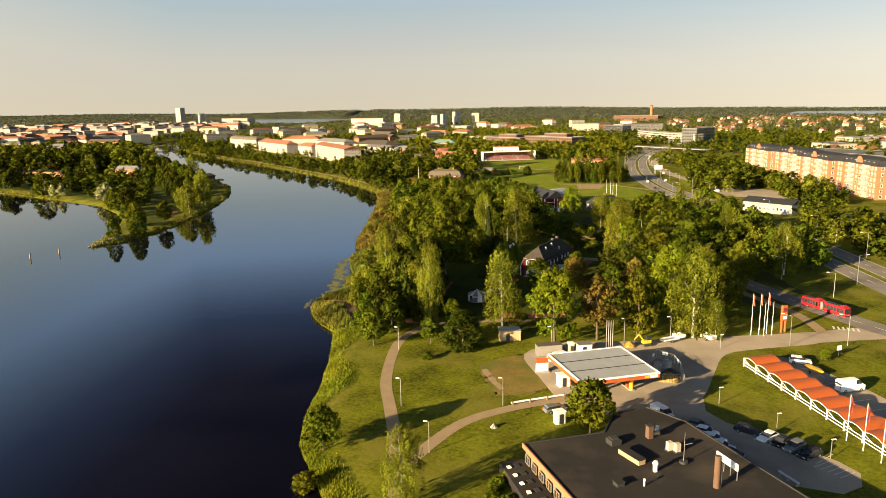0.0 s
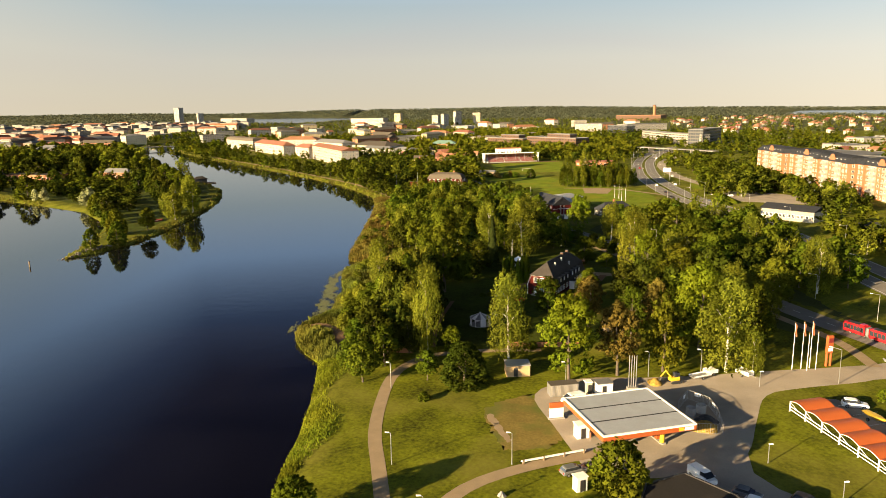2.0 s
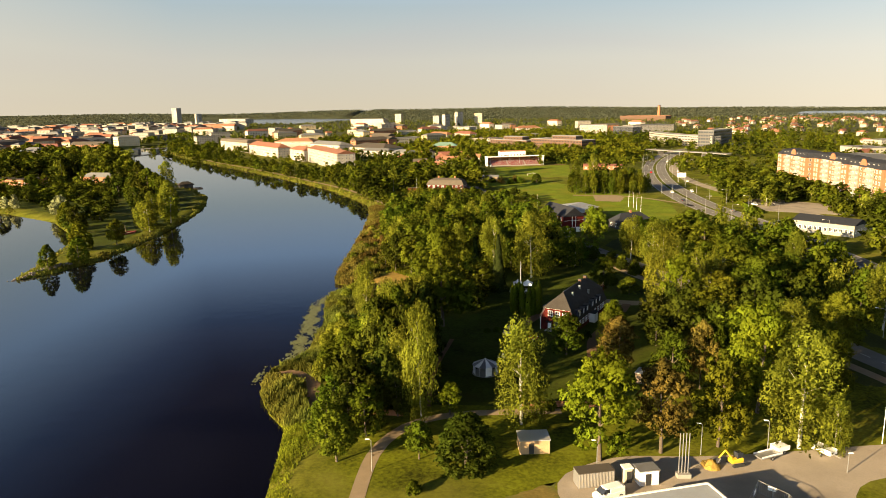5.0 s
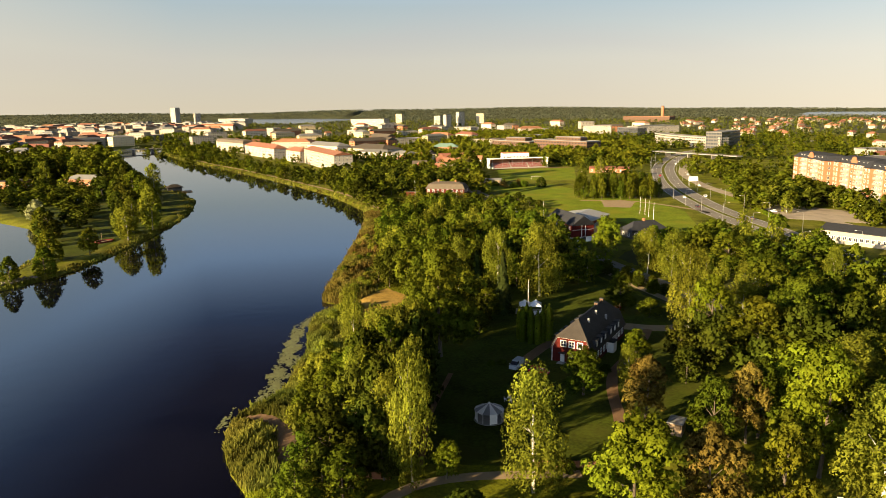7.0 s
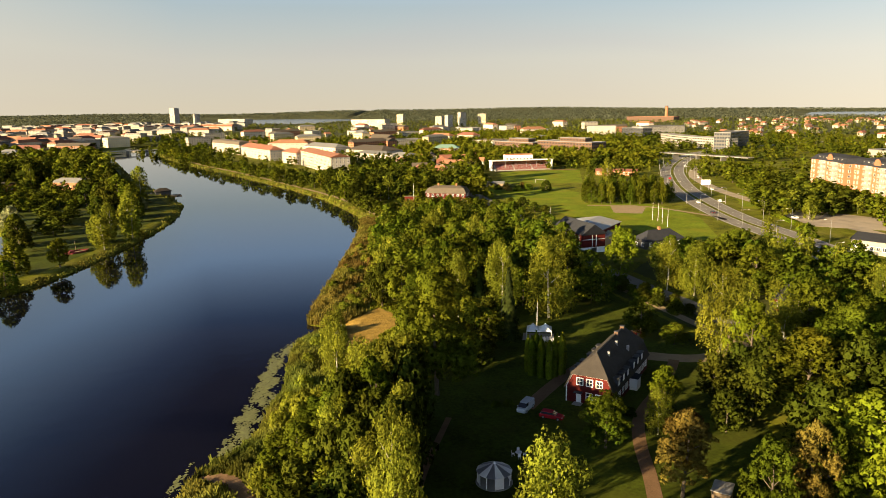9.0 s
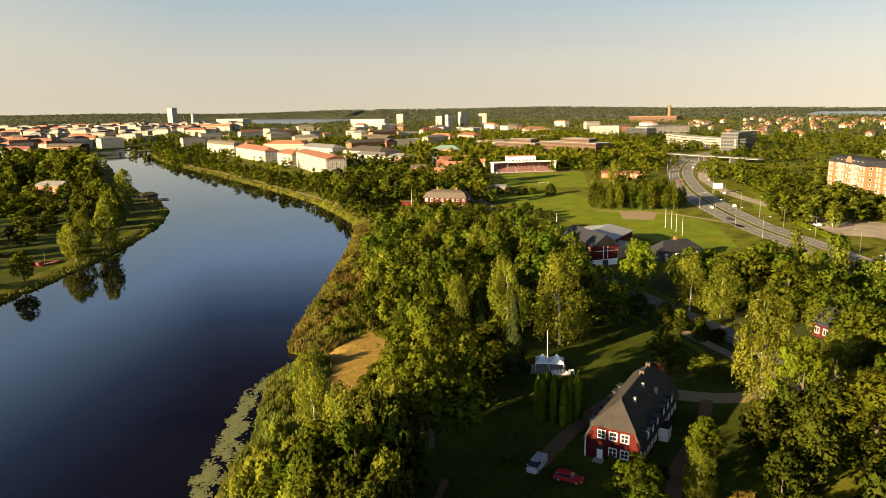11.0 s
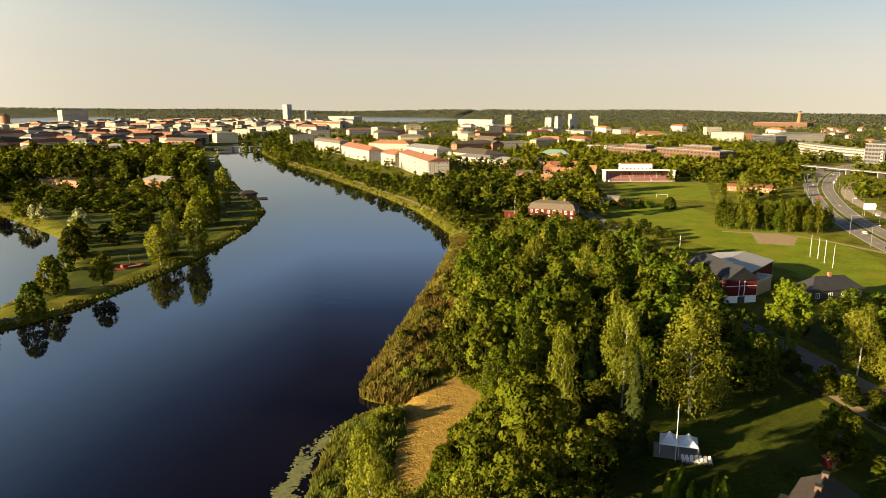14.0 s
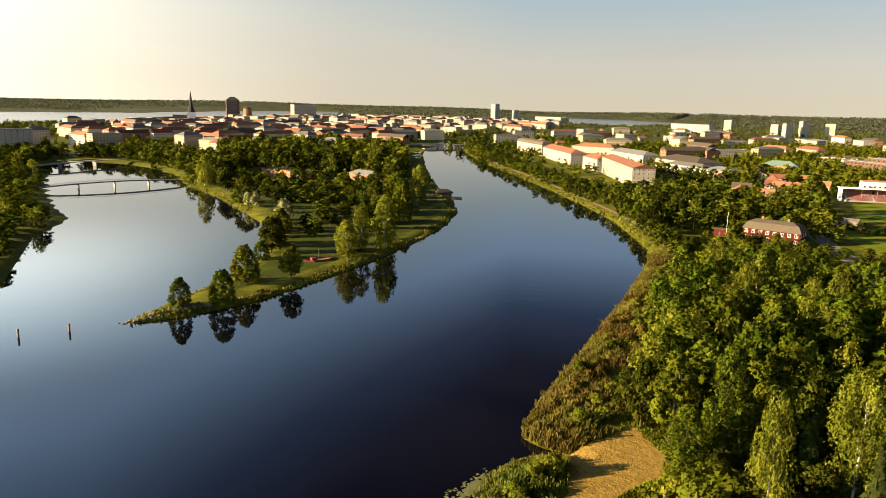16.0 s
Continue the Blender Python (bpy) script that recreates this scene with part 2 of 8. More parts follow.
M = {
    # distant land cover, its colour also greyed and lightened for haze
    "heath": mat("hazy far woods and fields", (0.066, 0.072, 0.036), 0.95, spec=0.05, vary=0.5, scale=0.004, fine=0.03),
    "grass": mat("mown grass", (0.092, 0.101, 0.0048), 0.95, spec=0.08, vary=0.75, scale=0.12, fine=1.6, bump=0.06, stain=((0.137, 0.125, 0.0218), 0.06, 0.5, 0.75)),
    "pads": mat("lily pads", (0.13, 0.14, 0.05), 0.5, vary=0.3, scale=0.5, per="island"),
    # greener than the meadow, and darkened further to stand in for tree shade
    "lawn": mat("lush lawn darkened for shade", (0.042, 0.056, 0.0045), 0.95, spec=0.08, vary=0.6, scale=0.12, fine=1.6, bump=0.05, stain=((0.0558, 0.0579, 0.00858), 0.08, 0.5, 0.75)),
    # rough grass with the shade of nearby trees put into its colour
    "rough": mat("shade-dark rough meadow", (0.0468, 0.053, 0.0125), 0.95, spec=0.1, vary=0.4, scale=0.15, fine=2.0, bump=0.1),
    "dry": mat("worn dry grass", (0.156, 0.118, 0.0312), 0.95, spec=0.1, vary=0.3, scale=0.3, fine=2.0, bump=0.05, stain=((0.0936, 0.106, 0.0218), 0.12, 0.45, 0.6)),
    "asphalt": mat("asphalt", (0.175, 0.162, 0.145), 0.9, spec=0.25, vary=0.25, scale=0.2, fine=6.0, bump=0.01, stain=((0.125, 0.115, 0.0998), 0.1, 0.5, 0.7)),
    "lot": mat("pale worn asphalt", (0.3, 0.255, 0.2), 0.92, spec=0.2, vary=0.15, scale=0.2, fine=5.0, bump=0.01, stain=((0.187, 0.159, 0.125), 0.07, 0.5, 0.7)),
    "canopytop": mat("pale coated sheet roof", (0.29, 0.31, 0.33), 0.5, vary=0.1, scale=0.4, fine=3.0, stain=((0.268, 0.281, 0.287), 0.3, 0.5, 0.7)),
    "tanbrick": mat("yellow brick", (0.357, 0.246, 0.128), 0.9, vary=0.2, scale=0.8, fine=8.0),
    "gravel": mat("gravel path", (0.25, 0.19, 0.12), 0.95, spec=0.1, vary=0.15, scale=0.5, fine=8.0, bump=0.02),
    "sand": mat("beach sand", (0.262, 0.172, 0.0387), 0.95, spec=0.1, vary=0.35, scale=0.6, fine=2.2, bump=0.25),
    "soil": mat("bare soil", (0.15, 0.0936, 0.053), 0.95, spec=0.1, vary=0.3, scale=0.3, fine=4.0, bump=0.05),
    "stone": mat("bank stones", (0.119, 0.102, 0.085), 0.9, vary=0.3, scale=1.0, fine=6.0, bump=0.03, per="object"),
    "canvas": mat("white tent canvas", (0.817, 0.817, 0.807), 0.8, vary=0.05, scale=0.8),
    "white": mat("white paint", (0.741, 0.722, 0.684), 0.6, vary=0.06, scale=0.6),
    "paint": mat("road paint", (0.51, 0.51, 0.484), 0.8, vary=0.15, scale=1.0),
    "bark": mat("bark", (0.0765, 0.0595, 0.0425), 0.95, vary=0.35, scale=2.0, bump=0.03),
    "birchbark": mat("birch bark", (0.383, 0.357, 0.306), 0.9, vary=0.4, scale=3.0, bump=0.02),
    "falured": mat("red timber paint", (0.068, 0.0085, 0.006), 0.85, spec=0.15, vary=0.18, scale=1.2, fine=8.0, bump=0.01),
    "slate": mat("dark roof tiles", (0.026, 0.028, 0.034), 0.7, spec=0.15, vary=0.25, scale=0.6, fine=5.0, bump=0.03),
    "manortiles": mat("weathered brown-black roof tiles", (0.042, 0.037, 0.033), 0.75, spec=0.15, vary=0.35, scale=0.6, fine=5.0, bump=0.03),
    "felt": mat("black roofing felt", (0.0161, 0.0145, 0.0136), 0.95, spec=0.25, vary=0.3, scale=0.25, fine=4.0, bump=0.01, stain=((0.0382, 0.0314, 0.0255), 0.1, 0.48, 0.66)),
    "tin": mat("pale sheet roof", (0.357, 0.357, 0.348), 0.45, metal=0.3, vary=0.08, scale=0.4),
    "tile": mat("orange roof tiles", (0.2, 0.082, 0.045), 0.85, vary=0.2, scale=0.3, fine=3.0, per="object", hue=0.012),
    "brownroof": mat("brown roof", (0.062, 0.05, 0.036), 0.85, vary=0.2, scale=0.4, per="object"),
    "greyroof": mat("grey roof", (0.119, 0.119, 0.119), 0.8, vary=0.2, scale=0.4, per="object"),
    "copper": mat("green copper roof", (0.12, 0.2, 0.165), 0.7, vary=0.15, scale=0.4),
    "brick": mat("red brick", (0.27, 0.115, 0.055), 0.9, vary=0.15, scale=0.4, fine=6.0),
    "brownbrick": mat("brown brick", (0.085, 0.047, 0.029), 0.9, vary=0.15, scale=0.4, fine=6.0),
    "render": mat("white render", (0.27, 0.245, 0.2), 0.85, vary=0.08, scale=0.3),
    "plaster": mat("pale plaster", (0.36, 0.315, 0.25), 0.85, vary=0.08, scale=0.3, per="object"),
    "yellowp": mat("yellow plaster", (0.425, 0.34, 0.196), 0.85, vary=0.08, scale=0.3, per="object"),
    "concrete": mat("concrete", (0.24, 0.225, 0.205), 0.9, vary=0.15, scale=0.5, fine=5.0, bump=0.01),
    "orange": mat("orange sheet", (0.3, 0.072, 0.018), 0.5, vary=0.1, scale=0.8),
    "dark": mat("dark metal", (0.0255, 0.0255, 0.0272), 0.5, vary=0.15),
    "steel": mat("galvanised steel", (0.323, 0.323, 0.323), 0.45, metal=0.7, vary=0.1),
    "timber": mat("weathered timber", (0.187, 0.136, 0.085), 0.85, vary=0.25, scale=1.0, fine=8.0, bump=0.01),
    "glass": mat("window glass", (0.0255, 0.0298, 0.0382), 0.12, vary=0.1, spec=0.8),
    "seatred": mat("red seats", (0.14, 0.011, 0.012), 0.6, vary=0.15),
    "turf": mat("football turf", (0.118, 0.155, 0.0075), 0.95, spec=0.08, vary=0.4, scale=0.09, fine=1.0, stain=((0.16, 0.16, 0.012), 0.05, 0.5, 0.7)),
    "yellow": mat("yellow paint", (0.552, 0.357, 0.0255), 0.4, vary=0.08),
    "tyre": mat("tyre rubber", (0.017, 0.017, 0.017), 0.9, vary=0.2),
    "reed": leaf_mat("reeds", (0.131, 0.125, 0.0225), 0.03, 0.3, 0.5),
    "bankgrass": leaf_mat("tall bank grass", (0.165, 0.18, 0.014), 0.015, 0.3, 0.5),
    "leaf_a": leaf_mat("lime leaves", (0.064, 0.079, 0.006), 0.018, 0.15, 0.2),
    "leaf_b": leaf_mat("birch leaves", (0.148, 0.164, 0.016), 0.008, 0.16, 0.42),
    "leaf_c": leaf_mat("dark leaves", (0.038, 0.046, 0.005), 0.015, 0.15, 0.15),
    "leaf_d": leaf_mat("brownish leaves", (0.115, 0.085, 0.018), 0.015, 0.22, 0.25),
    # distance haze is mixed into this leaf colour: paler and greyer than real needles
    "leaf_f": leaf_mat("haze-greyed far conifers", (0.085, 0.095, 0.064), 0.012, 0.10, 0.3),
    # lighter, less saturated green that carries some distance haze in its colour
    "leaf_g": leaf_mat("haze-paled trees among far houses", (0.084, 0.098, 0.026), 0.015, 0.25, 0.25),
    "leaf_s": leaf_mat("spruce needles", (0.0218, 0.0312, 0.00749), 0.01, 0.3, 0.05),
    "leaf_w": leaf_mat("silver willow leaves", (0.2, 0.215, 0.1), 0.01, 0.3, 0.2),
    "leaf_y": leaf_mat("bright leaves", (0.095, 0.125, 0.0075), 0.015, 0.22, 0.3),
}

# water: still, dark and peaty, with a very faint swell
wm = bpy.data.materials.new("river water")
wm.use_nodes = True
n, l = wm.node_tree.nodes, wm.node_tree.links
b = n["Principled BSDF"]
b.inputs["Base Color"].default_value = (0.0022, 0.0024, 0.0065, 1)
b.inputs["Roughness"].default_value = 0.03
b.inputs["IOR"].default_value = 1.4
b.inputs["Specular Tint"].default_value = (0.72, 0.9, 1.0, 1)
tc, nz, nz2, bp = n.new("ShaderNodeNewGeometry"), n.new("ShaderNodeTexNoise"), n.new("ShaderNodeTexNoise"), n.new("ShaderNodeBump")
nz.inputs["Scale"].default_value, nz.inputs["Detail"].default_value = 0.25, 4.0
l.new(tc.outputs["Position"], nz.inputs["Vector"])
bp.inputs["Strength"].default_value, bp.inputs["Distance"].default_value = 0.10, 0.05
l.new(nz.outputs["Fac"], bp.inputs["Height"])
# breeze: slow patches where the swell is stronger
calm = n.new("ShaderNodeMapRange")
stretch_w = n.new("ShaderNodeMapping")
stretch_w.inputs["Scale"].default_value = (1.0, 0.35, 1.0)
stretch_w.inputs["Rotation"].default_value = (0, 0, 0.5)
nz2.inputs["Scale"].default_value, nz2.inputs["Detail"].default_value, nz2.inputs["Distortion"].default_value = 0.02, 4.0, 0.8
l.new(tc.outputs["Position"], stretch_w.inputs["Vector"])
l.new(stretch_w.outputs["Vector"], nz2.inputs["Vector"])
calm.inputs["From Min"].default_value, calm.inputs["From Max"].default_value = 0.42, 0.7
calm.inputs["To Min"].default_value, calm.inputs["To Max"].default_value = 0.06, 0.45
l.new(nz2.outputs["Fac"], calm.inputs["Value"])
l.new(calm.outputs["Result"], bp.inputs["Strength"])
l.new(bp.outputs["Normal"], b.inputs["Normal"])
M["water"] = wm
lk = wm.copy()
lk.name = "rippled lake water"
lk.node_tree.nodes["Principled BSDF"].inputs["Roughness"].default_value = 0.15
M["lake"] = lk


# ---- helpers for meshes ----
def part(name, data, material, parent=None, label="", m=None):
    """One mesh object from a bmesh, a mesh or (vertices, faces), under a thing or a part."""
    if isinstance(data, bmesh.types.BMesh):
        me = bpy.data.meshes.new(name)
        data.to_mesh(me)
        data.free()
    elif isinstance(data, tuple):
        me = bpy.data.meshes.new(name)
        me.from_pydata(data[0], [], data[1])
    else:
        me = data
    if not me.materials:
        for k in (material if isinstance(material, (list, tuple)) else [material]):
            me.materials.append(M[k] if isinstance(k, str) else k)
    ob = new(name, me)
    ob.parent = parent
    if m is not None:
        ob.matrix_basis = m
    if label:
        ob["label"] = label
    return ob


def fast_mesh(name, vs, fs, mats, mi=None, soft=None):
    """A mesh of many like-sided faces from arrays, with soft shading normals if they are given."""
    me = bpy.data.meshes.new(name)
    fs = np.asarray(fs, np.int32)
    k, c = fs.shape
    me.vertices.add(len(vs))
    me.vertices.foreach_set("co", np.asarray(vs, np.float32).ravel())
    me.loops.add(c * k)
    me.loops.foreach_set("vertex_index", fs.ravel())
    me.polygons.add(k)
    me.polygons.foreach_set("loop_start", np.arange(0, c * k, c, dtype=np.int32))
    if mi is not None:
        me.polygons.foreach_set("material_index", np.asarray(mi, np.int32))
    for q in mats:
        me.materials.append(M[q])
    me.update(calc_edges=True)
    if soft is not None:
        at = me.attributes.new("custom_normal", "FLOAT_VECTOR", "POINT")
        at.data.foreach_set("vector", np.asarray(soft, np.float32).ravel())
    return me


def thing(name, m, label, category, group="", kind=""):
    ob = new(name)
    ob.empty_display_size = 0.2
    ob.matrix_basis = m
    return tagged(ob, label, category, group, kind)


def box(bm, x0, y0, z0, x1, y1, z1, mi=0):
    v = [bm.verts.new(p) for p in ((x0, y0, z0), (x1, y0, z0), (x1, y1, z0), (x0, y1, z0), (x0, y0, z1), (x1, y0, z1), (x1, y1, z1), (x0, y1, z1))]
    for f in ((3, 2, 1, 0), (4, 5, 6, 7), (0, 1, 5, 4), (1, 2, 6, 5), (2, 3, 7, 6), (3, 0, 4, 7)):
        bm.faces.new([v[i] for i in f]).material_index = mi
    return v


def boxes(*lot):
    bm = bmesh.new()
    for q in lot:
        box(bm, *q)
    return bm


def rod(bm, a, b, r0, r1=None, n=8, mi=0):
    """A tapered round bar from a to b."""
    a, b = Vector(a), Vector(b)
    r1 = r0 if r1 is None else r1
    q = (b - a).to_track_quat("Z", "Y")
    rings = []
    for c, r in ((a, r0), (b, r1)):
        rings.append([bm.verts.new(c + q @ Vector((r * math.cos(2 * math.pi * k / n), r * math.sin(2 * math.pi * k / n), 0))) for k in range(n)])
    for k in range(n):
        bm.faces.new((rings[0][k], rings[0][(k + 1) % n], rings[1][(k + 1) % n], rings[1][k])).material_index = mi
    bm.faces.new(rings[0][::-1]).material_index = mi
    bm.faces.new(rings[1]).material_index = mi


def rods(*lot):
    bm = bmesh.new()
    for q in lot:
        rod(bm, *q)
    return bm


def slab(points, z0, z1):
    """A flat plate with the given outline."""
    bm = bmesh.new()
    area = sum(a[0] * b[1] - b[0] * a[1] for a, b in zip(points, points[1:] + points[:1]))
    pts = points if area > 0 else points[::-1]
    top = [bm.verts.new((x, y, z1)) for x, y in pts]
    low = [bm.verts.new((x, y, z0)) for x, y in pts]
    bm.faces.new(top)
    bm.faces.new(low[::-1])
    for k in range(len(pts)):
        j = (k + 1) % len(pts)
        bm.faces.new((low[k], low[j], top[j], top[k]))
    bmesh.ops.triangulate(bm, faces=[f for f in bm.faces if len(f.verts) > 4])
    return bm


def smooth_line(points, step=3.0):
    """Points of a Catmull-Rom curve through the given ones."""
    p = [np.array(q, float) for q in points]
    p = [2 * p[0] - p[1]] + p + [2 * p[-1] - p[-2]]
    out = []
    for i in range(1, len(p) - 2):
        n_ = max(2, int(np.linalg.norm(p[i + 1] - p[i]) / step))
        for k in range(n_):
            t = k / n_
            out.append(0.5 * (2 * p[i] + (p[i + 1] - p[i - 1]) * t + (2 * p[i - 1] - 5 * p[i] + 4 * p[i + 1] - p[i + 2]) * t ** 2
                              + (3 * p[i] - p[i - 1] - 3 * p[i + 1] + p[i + 2]) * t ** 3))
    out.append(p[-2])
    return out


def strip(points, width, z, step=3.0, off=0.0):
    """A road surface along a curve: width in metres, one number or one for each end."""
    line = smooth_line(points, step)
    w = width if isinstance(width, tuple) else (width, width)
    vs, fs = [], []
    for i, p in enumerate(line):
        d = line[min(i + 1, len(line) - 1)] - line[max(i - 1, 0)]
        nrm = np.array([d[1], -d[0]]) / (np.linalg.norm(d) + 1e-9)
        h = (w[0] + (w[1] - w[0]) * i / (len(line) - 1)) / 2
        for s in (-1, 1):
            q = p + nrm * (off + s * h)
            vs.append((q[0], q[1], z))
        if i:
            k = 2 * i
            fs.append((k - 2, k - 1, k + 1, k))
    return vs, fs


def inside(px, py, poly):
    c = np.zeros(np.shape(px), bool)
    for (x0, y0), (x1, y1) in zip(poly, poly[1:] + poly[:1]):
        hit = (y0 > py) != (y1 > py)
        c ^= hit & (px < (x1 - x0) * (py - y0) / (y1 - y0 + 1e-12) + x0)
    return c


def edge_dist(px, py, line):
    d = np.full(np.shape(px), 1e9)
    for (x0, y0), (x1, y1) in zip(line, line[1:]):
        dx, dy = x1 - x0, y1 - y0
        t = np.clip(((px - x0) * dx + (py - y0) * dy) / (dx * dx + dy * dy + 1e-12), 0, 1)
        d = np.minimum(d, np.hypot(px - x0 - t * dx, py - y0 - t * dy))
    return d


# ---- land and water ----
LAND = 1.5
BANK_EAST = [(-6, -400), (-8, 20), (-15, 88), (-18.6, 100), (-22, 108), (-26, 118), (-27.3, 130), (-26.8, 146), (-27.4, 160), (-28.3, 172), (-29.8, 184), (-34.5, 191), (-38, 199),
             (-39.8, 206), (-39.4, 212), (-38, 216.5), (-34.5, 219.5), (-33.3, 226), (-33.2, 236), (-33, 248), (-33.6, 256), (-35, 262), (-36, 270), (-36, 278), (-35.6, 285), (-31, 289.5),
             (-26.5, 292.2), (-26.6, 294.8), (-32, 295.3), (-36.8, 297.6), (-38, 305), (-38.3, 320), (-38.3, 350), (-38.8, 378), (-38.8, 400), (-39.6, 424), (-41.6, 465), (-46.5, 497),
             (-57, 522), (-76, 567), (-105, 618), (-150, 690), (-198, 762), (-262, 856), (-332, 965), (-410, 1105), (-470, 1300)]
ISLE_EAST = [(-157, 311), (-149, 322), (-142, 347), (-141, 371), (-141, 410), (-144, 453), (-151, 498), (-166, 550), (-188, 592), (-238, 668), (-312, 797),
             (-402, 965), (-465, 1110), (-515, 1300)]
ISLE_WEST = [(-158, 312), (-162, 333), (-170, 367), (-178, 390), (-193, 415), (-217, 447), (-256, 476), (-317, 519), (-378, 553), (-436, 600), (-500, 632), (-560, 646), (-610, 640)]
BANK_WEST = [(-700, -400), (-420, 120), (-300, 250), (-226, 318), (-288, 372), (-322, 416), (-360, 436), (-430, 482), (-520, 545), (-580, 585), (-610, 640)]
EAST = BANK_EAST + [(-470, 5200), (5200, 5200), (5200, -400)]
ISLE = ISLE_EAST + [(-515, 5200), (-5200, 5200), (-5200, 1500), (-900, 900)] + ISLE_WEST[::-1]
WEST = BANK_WEST + [(-900, 900), (-5200, 1400), (-5200, -400)]
LAKES = [[(-760, 2800), (-560, 2760), (-450, 3000), (-400, 3300), (-440, 3600), (-830, 4000), (-1080, 3880), (-960, 3400)],
         [(-1330, 1230), (-1400, 1480), (-1500, 1850), (-1600, 2350), (-1750, 2900), (-2000, 3300), (-2530, 3700), (-2420, 2800), (-2160, 2100), (-2300, 1600), (-2500, 1000), (-1500, 900)],
         [(1480, 3010), (1580, 2770), (2200, 2850), (2300, 3650), (1980, 3980), (1700, 3500)]]


def land_dist(px, py):
    """Metres from the shore, positive on land."""
    px, py = np.asarray(px, float), np.asarray(py, float)
    d = np.minimum(np.minimum(edge_dist(px, py, BANK_EAST), edge_dist(px, py, ISLE_EAST)), np.minimum(edge_dist(px, py, ISLE_WEST), edge_dist(px, py, BANK_WEST)))
    on = inside(px, py, EAST) | inside(px, py, ISLE) | inside(px, py, WEST)
    s = np.where(on, d, -d)
    for lake in LAKES:
        ld = edge_dist(px, py, lake + lake[:1])
        s = np.minimum(s, np.where(inside(px, py, lake), -ld, ld))
    return s


def ground_z(px, py):
    s = land_dist(px, py)
    t = np.clip((s + 1.0) / 7.0, 0, 1)
    z = np.where(s < -1, np.maximum(-0.25 + (s + 1) * 0.3, -2.5), -0.25 + (LAND + 0.25) * (1 - (1 - t) ** 2))
    far = np.hypot(px, py)
    swell = np.sin(px * 0.0021 + 1.3) * 0.5 + np.sin(px * 0.0047 + py * 0.001) * 0.3
    hill = np.clip((far - 3300) / 1300, 0, 1) ** 1.5 * (24 + 9 * swell) + np.clip((far - 2000) / 1500, 0, 1) * (3 + 3 * swell)
    hill = hill * np.clip(1 - (px - 1300) / 1300, 0.08, 1)
    return z + np.where(s > 30, hill * np.clip((s - 30) / 200, 0, 1), 0)


def bisect(lot, v):
    """How many of the sorted numbers lie below v."""
    lo, hi = 0, len(lot)
    while lo < hi:
        mid = (lo + hi) // 2
        if lot[mid] < v:
            lo = mid + 1
        else:
            hi = mid
    return lo


def steps(a, lo, hi, z, grow=1.12):
    """Coordinates with even steps a between lo and hi, growing beyond to the limit z."""
    mid = list(np.arange(lo, hi + a, a))
    up, w = [mid[-1]], a
    while up[-1] < z:
        w *= grow
        up.append(up[-1] + min(w, 160))
    dn, w = [mid[0]], a
    while dn[-1] > -z:
        w *= grow
        dn.append(dn[-1] - min(w, 160))
    return np.array(dn[:0:-1] + mid + up[1:])


gx, gy = steps(2.4, -240, 60, 4900), steps(3.0, 60, 640, 4900)
gy = gy[gy > -420]
GX, GY = np.meshgrid(gx, gy)
GZ = ground_z(GX, GY)
nx, ny = len(gx), len(gy)
SD = land_dist(GX, GY)
LX, LY = gx.tolist(), gy.tolist()


def shore_at(x, y):
    """Quick reading of the distance from the shore."""
    return float(SD[min(max(bisect(LY, y), 0), ny - 1), min(max(bisect(LX, x), 0), nx - 1)])


def height_at(x, y):
    """Quick reading of the ground's height, between the corners of the sheet."""
    i, j = min(max(bisect(LX, x), 1), nx - 1), min(max(bisect(LY, y), 1), ny - 1)
    u, v = (x - LX[i - 1]) / (LX[i] - LX[i - 1]), (y - LY[j - 1]) / (LY[j] - LY[j - 1])
    return float((GZ[j - 1, i - 1] * (1 - u) + GZ[j - 1, i] * u) * (1 - v) + (GZ[j, i - 1] * (1 - u) + GZ[j, i] * u) * v)


def within(x, y, poly):
    c = False
    for (x0, y0), (x1, y1) in zip(poly, poly[1:] + poly[:1]):
        if (y0 > y) != (y1 > y) and x < (x1 - x0) * (y - y0) / (y1 - y0) + x0:
            c = not c
    return c


idx = np.arange(nx * ny).reshape(ny, nx)
quads = np.stack([idx[:-1, :-1], idx[:-1, 1:], idx[1:, 1:], idx[1:, :-1]], -1).reshape(-1, 4)
gm = bpy.data.meshes.new("ground")
gm.from_pydata(np.stack([GX, GY, GZ], -1).reshape(-1, 3).tolist(), [], quads.tolist())
gm.polygons.foreach_set("use_smooth", [True] * len(gm.polygons))
far_land = (np.hypot(GX, GY)[:-1, :-1].ravel() > 1500).astype(np.int32)
gm.polygons.foreach_set("material_index", far_land)
ground = tagged(part("ground", gm, ["grass", "heath"]), "grass-covered land with gently sloping river banks", "ground", kind="structure")
water = tagged(part("water", ([(-5000, -420, 0), (5000, -420, 0), (5000, 5000, 0), (-5000, 5000, 0)], [(0, 1, 2, 3)]), "water"),
               "still dark river water mirroring the sky", "water", kind="structure")
for lake in LAKES:
    tagged(part("lake", slab(lake, -0.5, 0.06), "lake"), "distant rippled lake reflecting the pale sky", "lake", kind="structure")

# ---- roads, paths and other ground covers ----
def cover(name, data, material, label, z=0):
    return tagged(part(name, data, material), label, name.replace("_", " "), kind="structure")


def flat(points, z):
    return slab(points, LAND - 0.3, z)


